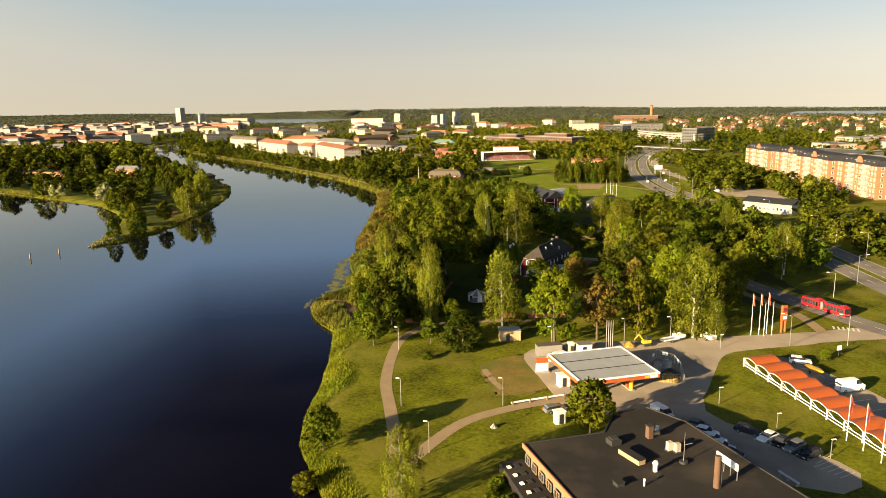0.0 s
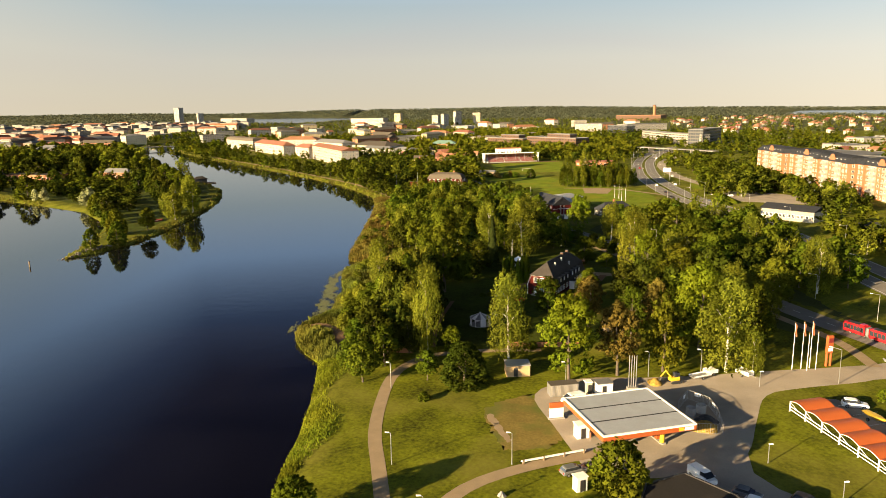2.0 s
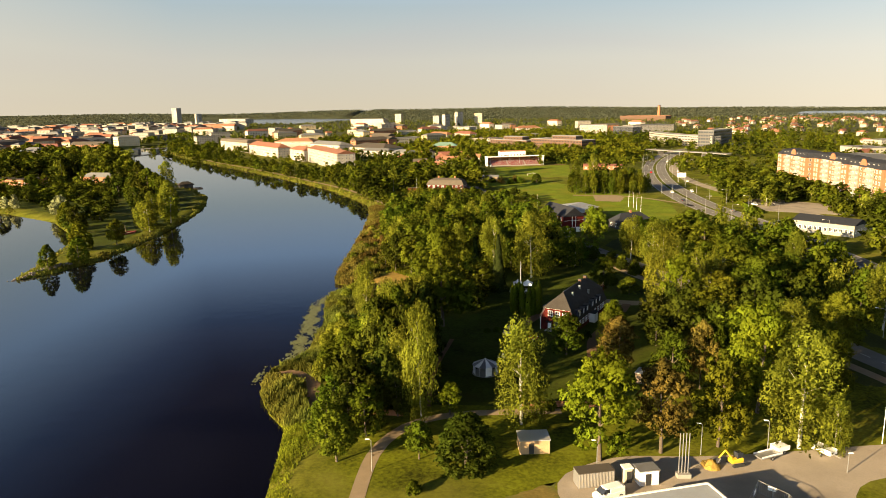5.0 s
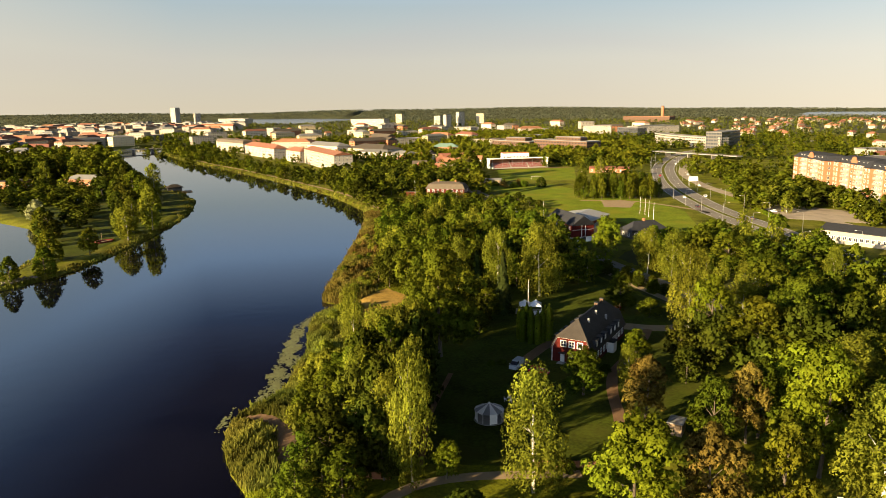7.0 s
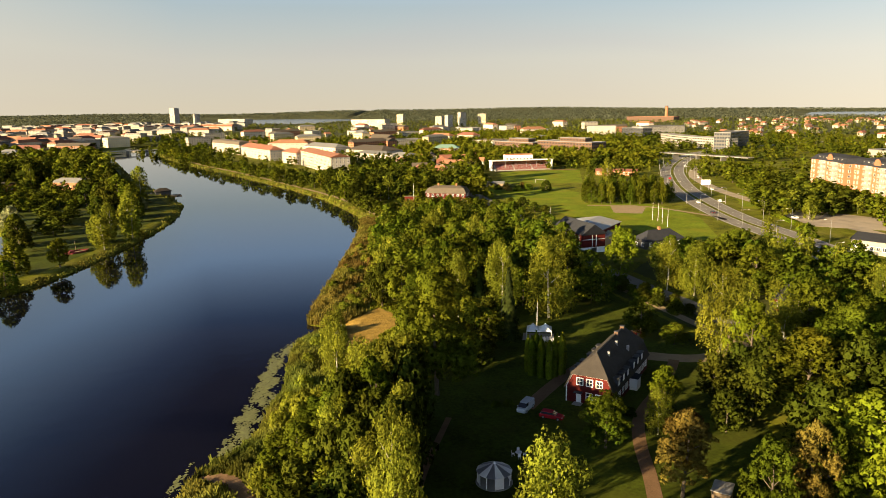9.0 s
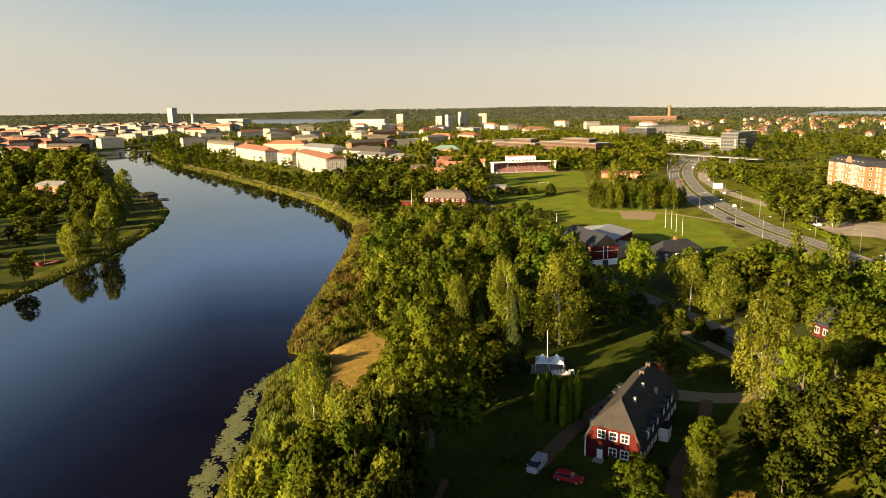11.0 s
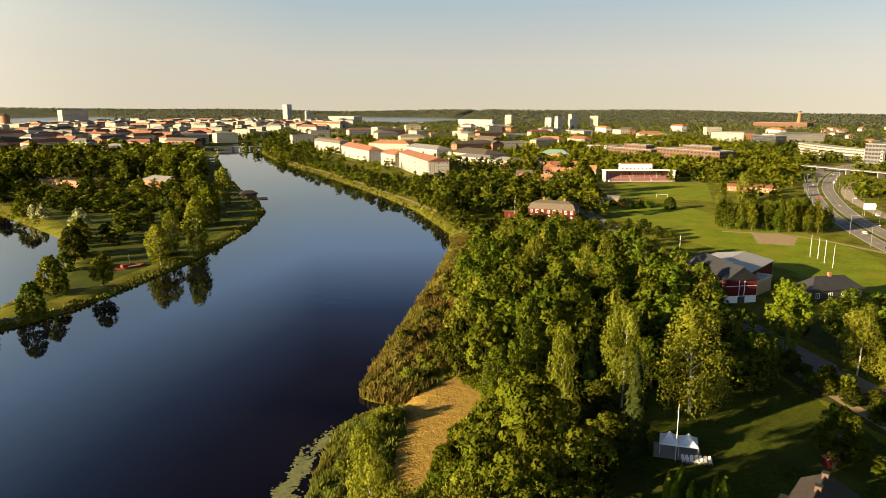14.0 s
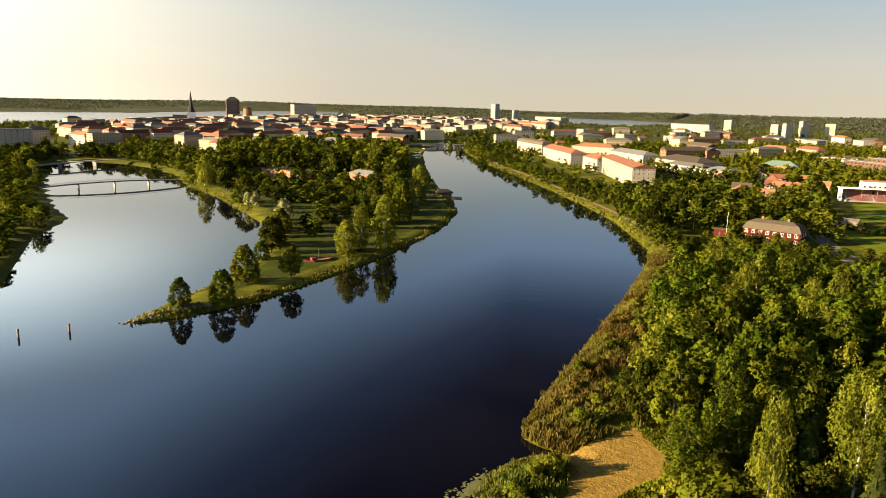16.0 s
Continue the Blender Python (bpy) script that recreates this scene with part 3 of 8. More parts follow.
def ragged(points, z, amp=0.4, step=0.8):
    """A straight-sided outline with a ragged edge."""
    out = []
    for a, b_ in zip(points, points[1:] + points[:1]):
        n_ = max(1, int(math.hypot(b_[0] - a[0], b_[1] - a[1]) / step))
        for k in range(n_):
            x, y = a[0] + (b_[0] - a[0]) * k / n_, a[1] + (b_[1] - a[1]) * k / n_
            nz_ = noise.noise_vector(Vector((x * 1.1, y * 1.1, 2.0)))
            out.append((x + amp * nz_[0] * 1.5, y + amp * nz_[1] * 1.5))
    return flat(out, z)


G = LAND
cover("footpath", strip([(-7.6, 96), (-8.6, 110), (-9.3, 119), (-11, 131), (-12.7, 143), (-12.8, 156), (-11.6, 170), (-8.5, 178), (-3.5, 183.5), (6, 186.5), (24, 187)], 2.5, G + 0.03), "gravel", "pale gravel footpath along the river meadow")
cover("footpath", strip([(-7.5, 106), (-3.7, 113.5), (3.3, 123.6), (12.4, 129.4), (24, 133.6), (31, 135.5)], 2.6, G + 0.034), "gravel", "pale gravel footpath to the petrol station")
cover("forecourt", flat([tuple(p) for p in smooth_line([(23, 131), (31, 126), (40, 127), (45, 129), (52, 133.5), (59, 146), (66, 157.5), (75, 161), (90, 164), (98, 168), (97, 173), (85, 172), (70, 170.5), (58, 169), (44, 168), (30, 168), (19, 160), (21, 143)], 3.0)], G + 0.02), "lot", "worn pale asphalt forecourt with darker patches")
cover("car_park", flat([(38, 122), (40, 128), (46, 131), (52, 133.5), (50.2, 127), (52, 122), (60, 112.5), (64.5, 107), (66, 103), (64, 99), (60, 97), (45, 103)], G + 0.024), "lot", "worn asphalt car park with painted bays")
cover("car_park", flat([(74, 156), (79, 155), (86, 139), (90, 118), (88, 98), (80, 98), (82, 118), (78, 140)], G + 0.024), "lot", "asphalt strip with painted bays beside the shelter")
cover("road", strip([(150, 90), (128, 140), (114, 172), (107, 192), (101, 214), (95, 240), (88, 266), (80, 292), (71, 318), (64, 340), (55, 372), (48, 420), (40, 480), (25, 560), (8, 640)], 8.5, G + 0.05), "asphalt", "two-lane asphalt street with dashed centre line")
cover("cycle_path", strip([(97, 172), (98, 190), (92.5, 213), (86.5, 238), (79.5, 263), (72, 285), (64, 311), (58, 335)], 3.0, G + 0.045), "gravel", "pale foot and cycle path beside the street")
cover("side_road", strip([(90, 168), (100, 170), (112, 172)], (7, 10), G + 0.044), "lot", "asphalt entry from the street to the forecourt")
cover("driveway", strip([(75, 277), (70, 267), (63, 263), (55, 263.5), (47, 266.5)], (3.4, 6.0), G + 0.03), "gravel", "gravel driveway to the manor house")
cover("garden_path", strip([(46, 267), (41, 266), (34, 259.5), (27, 250), (22, 242), (18.5, 236)], 3.0, G + 0.032), "soil", "brown gravel path round the manor house")
cover("garden_path", strip([(34, 200), (35.5, 209), (37, 221), (40, 232), (47, 244), (53, 255), (56, 262)], 2.4, G + 0.033), "soil", "brown gravel path below the manor house")
cover("garden_path", strip([(-2.5, 190), (-2, 204), (-0.5, 215), (3, 232)], 1.2, G + 0.03), "soil", "narrow trodden garden path")
HIGHWAY = [(140, 60), (142, 150), (144.5, 220), (150, 300), (154, 400), (152, 460), (156, 520), (166, 590), (182, 660), (205, 740), (240, 830), (280, 910), (330, 980), (420, 1060), (560, 1150)]
cover("motorway", strip(HIGHWAY, 20, G + 0.05, 6.0), "asphalt", "four-lane asphalt motorway with a central reserve")
cover("motorway_verge", strip(HIGHWAY, 2.2, G + 0.09, 6.0), "grass", "narrow grass strip between the carriageways")
cover("slip_road", strip([(196, 320), (197, 400), (192, 470), (188, 540), (190, 600), (204, 680), (230, 750), (260, 800)], 8, G + 0.06, 5.0), "lot", "pale slip road beside the motorway")
def drape(points, lift, step=1.2):
    """A thin cover that follows the ground inside an outline with an uneven edge."""
    xs = np.arange(min(p[0] for p in points) - 1, max(p[0] for p in points) + 1, step)
    ys = np.arange(min(p[1] for p in points) - 1, max(p[1] for p in points) + 1, step)
    ids, vs, fs = {}, [], []

    def vid(i, j):
        if (i, j) not in ids:
            x, y = xs[i], ys[j]
            nz_ = noise.noise_vector(Vector((x * 0.7, y * 0.7, 3.0)))
            x, y = x + 0.5 * nz_[0], y + 0.5 * nz_[1]
            ids[(i, j)] = len(vs)
            vs.append((x, y, height_at(x, y) + lift + 0.03 * nz_[2]))
        return ids[(i, j)]
    for i in range(len(xs) - 1):
        for j in range(len(ys) - 1):
            if within(xs[i] + step / 2, ys[j] + step / 2, points):
                fs.append((vid(i, j), vid(i + 1, j), vid(i + 1, j + 1), vid(i, j + 1)))
    return vs, fs


BEACH = [(-27.2, 293.4), (-23.4, 299.6), (-20.6, 303.4), (-18, 309), (-15.2, 305), (-9.4, 298), (-10, 292), (-13, 287), (-15.5, 282), (-14.4, 276), (-16.2, 271), (-16.2, 263), (-18, 255), (-20.6, 257), (-21.6, 263), (-23, 271), (-23, 280), (-25.2, 288)]
# both street verges are dark covers that stand in for shade on the grass
cover("rough_verge", ragged([(90, 196), (83, 228), (74, 262), (70, 282), (62, 304), (54, 330), (49, 352), (58, 356), (66, 330), (80, 296), (92, 250), (100, 200)], G + 0.008, 1.2, 1.5), "rough", "rough grass verge beside the street, darkened for tree shade")
cover("rough_verge", ragged([(112, 200), (105, 226), (96, 262), (88, 290), (78, 320), (70, 350), (84, 378), (106, 366), (116, 336), (112, 300), (104, 270), (112, 236)], G + 0.008, 1.2, 1.5), "rough", "rough grass under the street trees, darkened for their shade")
# garden lawn: the dark cover deepens the shade between the trees
cover("garden_lawn", ragged([(-3, 191), (30, 189), (58, 198), (64, 240), (70, 268), (62, 300), (52, 332), (12, 338), (4, 312), (6, 290), (3, 268), (-3, 240)], G + 0.006, 0.8, 2.0), "lawn", "lush green garden lawn round the manor house, darkened for tree shade")
INLET = [(-39.4, 212.4), (-35, 211.6), (-31.5, 210), (-27.4, 205), (-25.2, 199), (-24.2, 193.5), (-23.2, 187.5), (-25.6, 187.2), (-27, 192), (-28.2, 198), (-30, 203), (-33, 207.4), (-37.5, 209.6)]
cover("muddy_inlet", drape(INLET, 0.12, 0.5), "soil", "bare brown mud of a narrow inlet")
cover("beach", drape(BEACH, 0.1, 0.4), "sand", "trampled yellow sand of a small beach")
cover("trodden_sand", drape([(-24.6, 255), (-22.4, 256), (-20.8, 250), (-21.2, 244), (-23, 238), (-25.4, 239), (-24.2, 246)], 0.1, 0.5), "sand", "trodden sandy track through the bank grass")
cover("worn_grass", ragged([(7.6, 152.5), (13, 157.5), (18.5, 160), (20.2, 152), (22.6, 140.5), (17, 136), (10.5, 136.2)], G + 0.012, 0.9), "dry", "dry yellowish lawn")
cover("bare_patch", ragged([(8.2, 150.5), (9.4, 150.9), (11.0, 145), (12.2, 139.2), (11.2, 138.8), (9.6, 144.6)], G + 0.022, 0.35, 0.4), "gravel", "bare sandy patch in the lawn")
cover("playing_field", flat([(30, 604), (40, 622), (82, 615), (100, 560), (128, 515), (135, 470), (124, 415), (108, 402), (90, 440), (70, 480), (45, 540)], G + 0.03), "turf", "wide mown playing field")
cover("football_pitch", flat([(46, 646), (106, 640), (124, 752), (104, 752), (50, 738)], G + 0.05), "turf", "mown football pitch of the stadium")
cover("running_track", flat([(46, 738), (104, 752), (122, 754), (121, 761), (104, 759), (46, 745)], G + 0.04), "soil", "reddish track before the grandstand")
cover("field_path", strip([(86, 520), (118, 512), (140, 480), (146, 462)], 3, G + 0.05), "gravel", "pale path across the playing field")
# same shade-darkened lawn colour, laid over the island's brighter grass
cover("island_lawn", drape([(-153, 345), (-150, 370), (-149, 410), (-152, 450), (-159, 497), (-174, 548), (-197, 590), (-244, 660), (-300, 640), (-380, 572), (-320, 536), (-262, 496), (-226, 468), (-198, 434), (-182, 402), (-171, 370), (-162, 344)], 0.06, 3.0), "lawn", "lush green lawn of the island park, darkened for tree shade")
cover("island_path", strip([(-151, 410), (-163, 400), (-172, 408), (-184, 424), (-210, 459), (-240, 500)], 2.4, G + 0.03), "gravel", "pale gravel path over the island")
cover("bank_path", strip([(-34, 488), (-50, 530), (-69, 570), (-98, 620), (-143, 692), (-190, 764), (-255, 858), (-325, 968)], 3.0, G + 0.03, 5.0), "gravel", "pale promenade along the far bank")
cover("rough_verge", ragged([(170, 500), (182, 540), (212, 600), (248, 584), (216, 506), (190, 492)], G + 0.012, 1.2, 2.5), "turf", "bright shade-dark rough meadow beyond the motorway")
cover("sand_pit", ragged([(99, 518), (95, 490), (109, 486), (117, 507), (113, 519)], G + 0.034, 0.8, 1.2), "gravel", "pale sandy play area beside the grove")
cover("parking", flat([(178, 440), (215, 420), (222, 462), (200, 492), (182, 488)], G + 0.04), "lot", "pale asphalt yard")

# dashes and edge lines
def dashes(name, line, off, length, gap, width, z, label):
    pts = smooth_line(line, 1.0)
    vs, fs, run = [], [], 0.0
    start = None
    for a, b_ in zip(pts, pts[1:]):
        d = b_ - a
        ln = np.linalg.norm(d)
        if run % (length + gap) < length:
            nrm = np.array([d[1], -d[0]]) / ln
            k = len(vs)
            for q, s in ((a, -1), (a, 1), (b_, 1), (b_, -1)):
                w = q + nrm * (off + s * width / 2)
                vs.append((w[0], w[1], z))
            fs.append((k, k + 1, k + 2, k + 3))
        run += ln
    return tagged(part(name, (vs, fs), "paint"), label, "road marking", kind="stuff")


dashes("centre_line", [(128, 140), (114, 172), (107, 192), (101, 214), (95, 240), (88, 266), (80, 292), (71, 318)], 0, 3, 3, 0.2, G + 0.056, "white dashed line on the street")
for o in (-9.3, -1.6, 1.6, 9.3):
    dashes("edge_line", HIGHWAY[2:], o, 6, 0, 0.25, G + 0.056, "white edge line of the motorway")
for o in (-5.4, 5.4):
    dashes("lane_line", HIGHWAY[2:], o, 4, 8, 0.2, G + 0.056, "white dashed lane line of the motorway")


# ---- trees ----
def cards(c, nrm, size, long=1.0, rng=None, up=None, soft=None):
    """Leaf sprays: one three-cornered blade for each centre and normal; returns points, faces and shading normals."""
    k = len(c)
    nrm = nrm / (np.linalg.norm(nrm, axis=1, keepdims=True) + 1e-9)
    ref = rng.normal(size=(k, 3)) if up is None else np.tile(np.array(up, float), (k, 1)) + 0.25 * rng.normal(size=(k, 3))
    u = np.cross(nrm, ref)
    u /= np.linalg.norm(u, axis=1, keepdims=True) + 1e-9
    v = np.cross(nrm, u)
    s = (size * rng.uniform(0.55, 1.4, k))[:, None]
    j = lambda: rng.uniform(0.6, 1.2, k)[:, None]
    a = c - u * s * j() - v * s * long * j() * 0.7
    b_ = c + u * s * j() - v * s * long * j() * 0.4
    d = c + u * s * (j() - 0.9) + v * s * long * j() * 1.1
    vs = np.stack([a, b_, d], 1).reshape(-1, 3)
    soft = nrm if soft is None else soft + 0.28 * nrm * np.sign(np.sum(soft * nrm, axis=1, keepdims=True))
    soft = soft / (np.linalg.norm(soft, axis=1, keepdims=True) + 1e-9)
    return vs, np.arange(3 * k).reshape(-1, 3), np.repeat(soft, 3, axis=0)


def crown_mesh(kind, seed, count, size, h, r):
    """Crown of leaf sprays set on small clumps, the clumps on uneven boughs."""
    g = np.random.default_rng(seed)
    if kind == "spruce":
        z = h * (0.06 + 0.94 * g.uniform(0, 1, count) ** 1.25)
        tier = np.floor(z / (h / 13.0))
        f = 1 - z / h
        ang = g.uniform(0, 6.283, count)
        rad = r * (f + 0.03) * g.uniform(0.25, 1.0, count) ** 0.6 * (0.82 + 0.25 * np.sin(ang * 5 + tier * 2.1))
        c = np.stack([rad * np.cos(ang), rad * np.sin(ang), z - rad * 0.35], 1)
        nrm = np.stack([np.cos(ang), np.sin(ang), np.full(count, 1.1)], 1)
        return cards(c, nrm + 0.3 * g.normal(size=(count, 3)), size, 1.3, g, None, nrm)
    if kind == "column":
        z = g.uniform(0, 1, count)
        ang = g.uniform(0, 6.283, count)
        rad = r * np.sqrt(np.clip(1 - (2 * z - 0.75) ** 2 * 0.62, 0.03, 1)) * g.uniform(0.75, 1.05, count) * (0.85 + 0.2 * np.sin(ang * 3 + seed))
        rad *= np.where(z > 0.85, (1 - z) / 0.15 * 0.9 + 0.1, 1)
        c = np.stack([rad * np.cos(ang), rad * np.sin(ang), z * h], 1)
        nrm = np.stack([np.cos(ang), np.sin(ang), 0.3 + 0 * z], 1)
        return cards(c, nrm + 0.4 * g.normal(size=(count, 3)), size, 1.6, g, (0, 0, 1), nrm)
    if kind == "birch":
        nl, z0, z1 = 78, 0.13, 0.99
    elif kind == "dome":
        nl, z0, z1 = 170, 0.05, 0.96
    elif kind == "bush":
        nl, z0, z1 = 24, 0.05, 0.9
    elif kind == "oak":
        nl, z0, z1 = 80, 0.28, 0.96
    else:
        nl, z0, z1 = 44, 0.16, 0.97
    lz = g.uniform(0, 1, nl)
    ang = np.arange(nl) * 2.39996 + g.uniform(-0.5, 0.5, nl)
    if kind == "birch":
        prof = np.clip(np.minimum(1.0, 0.6 + 1.2 * lz) * np.clip(1.04 - lz ** 2.8, 0, 1) ** 0.6, 0.06, 1)
        lr = r * g.uniform(0.16, 0.32, nl)
        squash = 1.35
    elif kind == "dome":
        prof = np.clip(1 - lz ** 2.0, 0.02, 1) ** 0.6 * np.minimum(1.0, 0.78 + 1.1 * lz)
        lr = r * g.uniform(0.12, 0.22, nl)
        squash = 0.95
    elif kind == "bush":
        prof = np.sqrt(np.clip(1 - lz ** 2, 0.02, 1))
        lr = r * g.uniform(0.25, 0.42, nl)
        squash = 0.9
    else:
        prof = np.sqrt(np.clip(1 - (2 * lz - 0.8) ** 2 * 0.78, 0.04, 1))
        lr = r * g.uniform(0.2, 0.36, nl) * (1.0 if kind == "broad" else 0.8)
        squash = 0.85
    reach_ = (r - lr * 0.9) * prof * g.uniform(0.5, 1.1, nl) ** 0.7
    if kind == "dome":
        reach_ = (r - lr * 0.9) * prof * g.uniform(0.88, 1.04, nl)
    else:
        reach_[: nl // 6] *= 0.3
    lc = np.stack([reach_ * np.cos(ang), reach_ * np.sin(ang), h * (z0 + (z1 - z0) * lz) - lr * 0.35], 1)
    # clumps on each bough
    ns = 1 if count < 120 else 6 if count < 900 else 13
    su = g.normal(size=(nl * ns, 3))
    su[:, 2] = su[:, 2] * 0.9 + 0.3
    su /= np.linalg.norm(su, axis=1, keepdims=True)
    lr_ = np.repeat(lr, ns)
    if ns == 1:
        sc, sr = lc, lr
        su = np.tile(np.array([0, 0, 0.3]), (nl, 1))
    else:
        sc = np.repeat(lc, ns, axis=0) + su * (lr_ * g.uniform(0.55, 0.95, nl * ns))[:, None] * np.array([1, 1, squash])
        sr = lr_ * g.uniform(0.22, 0.46, nl * ns)
    pick = g.choice(len(sr), count, p=sr ** 2 / np.sum(sr ** 2))
    u = g.normal(size=(count, 3)) * 0.75 + su[pick] * 0.7
    u[:, 2] += 0.15
    u /= np.linalg.norm(u, axis=1, keepdims=True)
    rad = sr[pick] * np.where(g.uniform(size=count) < 0.86, g.uniform(0.82, 1.12, count), g.uniform(0.2, 0.8, count))
    c = sc[pick] + u * rad[:, None] * np.array([1, 1, squash])
    soft = u * 0.6 + su[pick] * 0.55 + np.array([0, 0, 0.1])
    if kind == "birch":
        c[:, 2] -= g.exponential(0.7, count)
        return cards(c, u + 0.6 * g.normal(size=(count, 3)) + np.array([0, 0, 0.1]), size * 0.62, 1.45, g, (0, 0, 1), soft)
    c[:, 2] = np.maximum(c[:, 2], 0.15 if kind in ("bush", "dome") else h * 0.10)
    return cards(c, u + 0.6 * g.normal(size=(count, 3)) + np.array([0, 0, 0.2]), size, 1.0, g, None, soft)


def trunk_mesh(kind, seed, h, r):
    g = random.Random(seed)
    bm = bmesh.new()
    base = (0.010 if kind == "birch" else 0.015) * h + 0.04
    lean = Vector((g.uniform(-0.25, 0.25), g.uniform(-0.25, 0.25), 0))
    p0 = Vector((0, 0, -0.3))
    pts = [p0] + [lean * k + Vector((g.uniform(-0.12, 0.12), g.uniform(-0.12, 0.12), h * f)) for k, f in ((1, 0.22), (2, 0.45), (3, 0.68), (4, 0.88))]
    rad = [base * 1.35, base, base * 0.72, base * 0.45, base * 0.18]
    for i in range(4):
        rod(bm, pts[i], pts[i + 1], rad[i], rad[i + 1], 7)
    if kind not in ("spruce", "column", "bush"):
        for k in range(7):
            f = g.uniform(0.25, 0.7)
            a = k * 2.4 + g.uniform(-0.4, 0.4)
            s = Vector((0, 0, h * f)) + lean * (f * 4)
            e = s + Vector((math.cos(a) * r * 0.36, math.sin(a) * r * 0.36, h * g.uniform(0.08, 0.18)))
            rod(bm, s, e, base * 0.42, base * 0.12, 5)
    return bm


TREES = {}


def tree_kind(key, kind, leaf, bark, h, r, count, size, label, category="tree", variants=3):
    TREES[key] = []
    for v in range(variants):
        sd = len(TREES) * 31 + v * 7
        root = thing("bush" if category == "bush" else "tree", pose(0, 0, -500), label, category)
        if kind != "bush":
            part("trunk", trunk_mesh(kind, sd, h, r), bark, root)
        cv, cf, cn = crown_mesh(kind, sd, count, size, h, r)
        part("crown", fast_mesh("crown", cv, cf, [leaf], None, cn), leaf, root)
        TREES[key].append((root, h, r))


PLACED = []
USED = set()


def plant(key, x, y, h, r, seed=None, group=""):
    k = len(PLACED) if seed is None else seed
    root, h0, r0 = TREES[key][k % len(TREES[key])]
    z = height_at(x, y) - 0.05
    m = Matrix.Translation((x, y, z)) @ Matrix.Rotation(k * 2.17, 4, "Z") @ Matrix.Diagonal((r / r0, r / r0 * (0.9 + 0.2 * ((k * 37) % 10) / 10), h / h0, 1))
    PLACED.append((x, y, r))
    if root.name not in USED:
        USED.add(root.name)
        root.matrix_basis = m
        ob = root
    else:
        ob = copy_thing(root, Matrix.Identity(4))
        ob.matrix_basis = m
    if group:
        ob["group"] = group
    return ob


N = 3200
tree_kind("broad", "broad", "leaf_a", "bark", 17, 6.5, N, 0.375, "full-crowned green broadleaf tree")
tree_kind("bright", "broad", "leaf_y", "bark", 17, 6.5, 9000, 0.27, "bright green full-crowned broadleaf tree", variants=2)
tree_kind("dark", "broad", "leaf_c", "bark", 14, 6.0, 2400, 0.45, "dark green broadleaf tree in the shade", variants=2)
tree_kind("brown", "oak", "leaf_d", "bark", 16, 5.6, 10500, 0.24, "broadleaf tree with brownish foliage", variants=1)
tree_kind("fine", "broad", "leaf_a", "bark", 17, 6.5, 9000, 0.265, "full-crowned green broadleaf tree in the garden")
tree_kind("fine_birch", "birch", "leaf_b", "birchbark", 19, 6.0, 9400, 0.29, "tall slender birch with drooping yellow-green foliage", variants=2)
tree_kind("oak", "oak", "leaf_a", "bark", 24, 10.5, 28000, 0.275, "large spreading oak with open limbs", variants=1)
tree_kind("garden", "broad", "leaf_a", "bark", 17, 5.0, 7600, 0.285, "tall leafy green broadleaf tree near the river")
tree_kind("small", "oak", "leaf_a", "bark", 10, 4.2, 4200, 0.27, "small open-crowned green tree on the grass", variants=2)
tree_kind("slim", "birch", "leaf_a", "bark", 22, 4.8, 9000, 0.34, "tall slim green poplar with drooping clumps", variants=2)
tree_kind("birch", "birch", "leaf_b", "birchbark", 19, 6.0, 4000, 0.42, "tall birch with drooping yellowish foliage")
tree_kind("spruce", "spruce", "leaf_s", "bark", 15, 3.7, 3000, 0.40, "dark pointed spruce in the garden", variants=1)
tree_kind("column", "column", "leaf_y", "bark", 7, 0.9, 1100, 0.19, "slim columnar clipped conifer", variants=1)
tree_kind("round", "dome", "leaf_c", "bark", 12, 4.9, 11000, 0.225, "dense rounded dark green tree on the lawn", variants=1)
tree_kind("bush", "bush", "leaf_a", "bark", 3, 2.5, 900, 0.28, "rounded green bush on the grass", "bush", 2)
tree_kind("willow_bush", "bush", "leaf_b", "bark", 4, 3.5, 1500, 0.28, "yellow-green bank willow bush", "bush", 2)
tree_kind("grove", "birch", "leaf_a", "bark", 15, 3.2, 1500, 0.5, "tall slender tree of a dense grove on the playing field", variants=3)
tree_kind("rust", "bush", "leaf_d", "bark", 3, 2.5, 900, 0.28, "low brownish shrub among the reeds", "bush", 2)
tree_kind("m_broad", "dome", "leaf_a", "bark", 16, 6.0, 2800, 0.5, "green broadleaf tree on the shore", variants=3)
tree_kind("m_dark", "broad", "leaf_c", "bark", 16, 6.0, 2200, 0.56, "dark green broadleaf tree on the island", variants=2)
tree_kind("m_birch", "birch", "leaf_b", "birchbark", 17, 4.6, 2000, 0.54, "tall birch with yellowish foliage on the shore", variants=2)
tree_kind("m_silver", "broad", "leaf_w", "bark", 8, 4.0, 1200, 0.42, "silvery white willow by the water", variants=1)

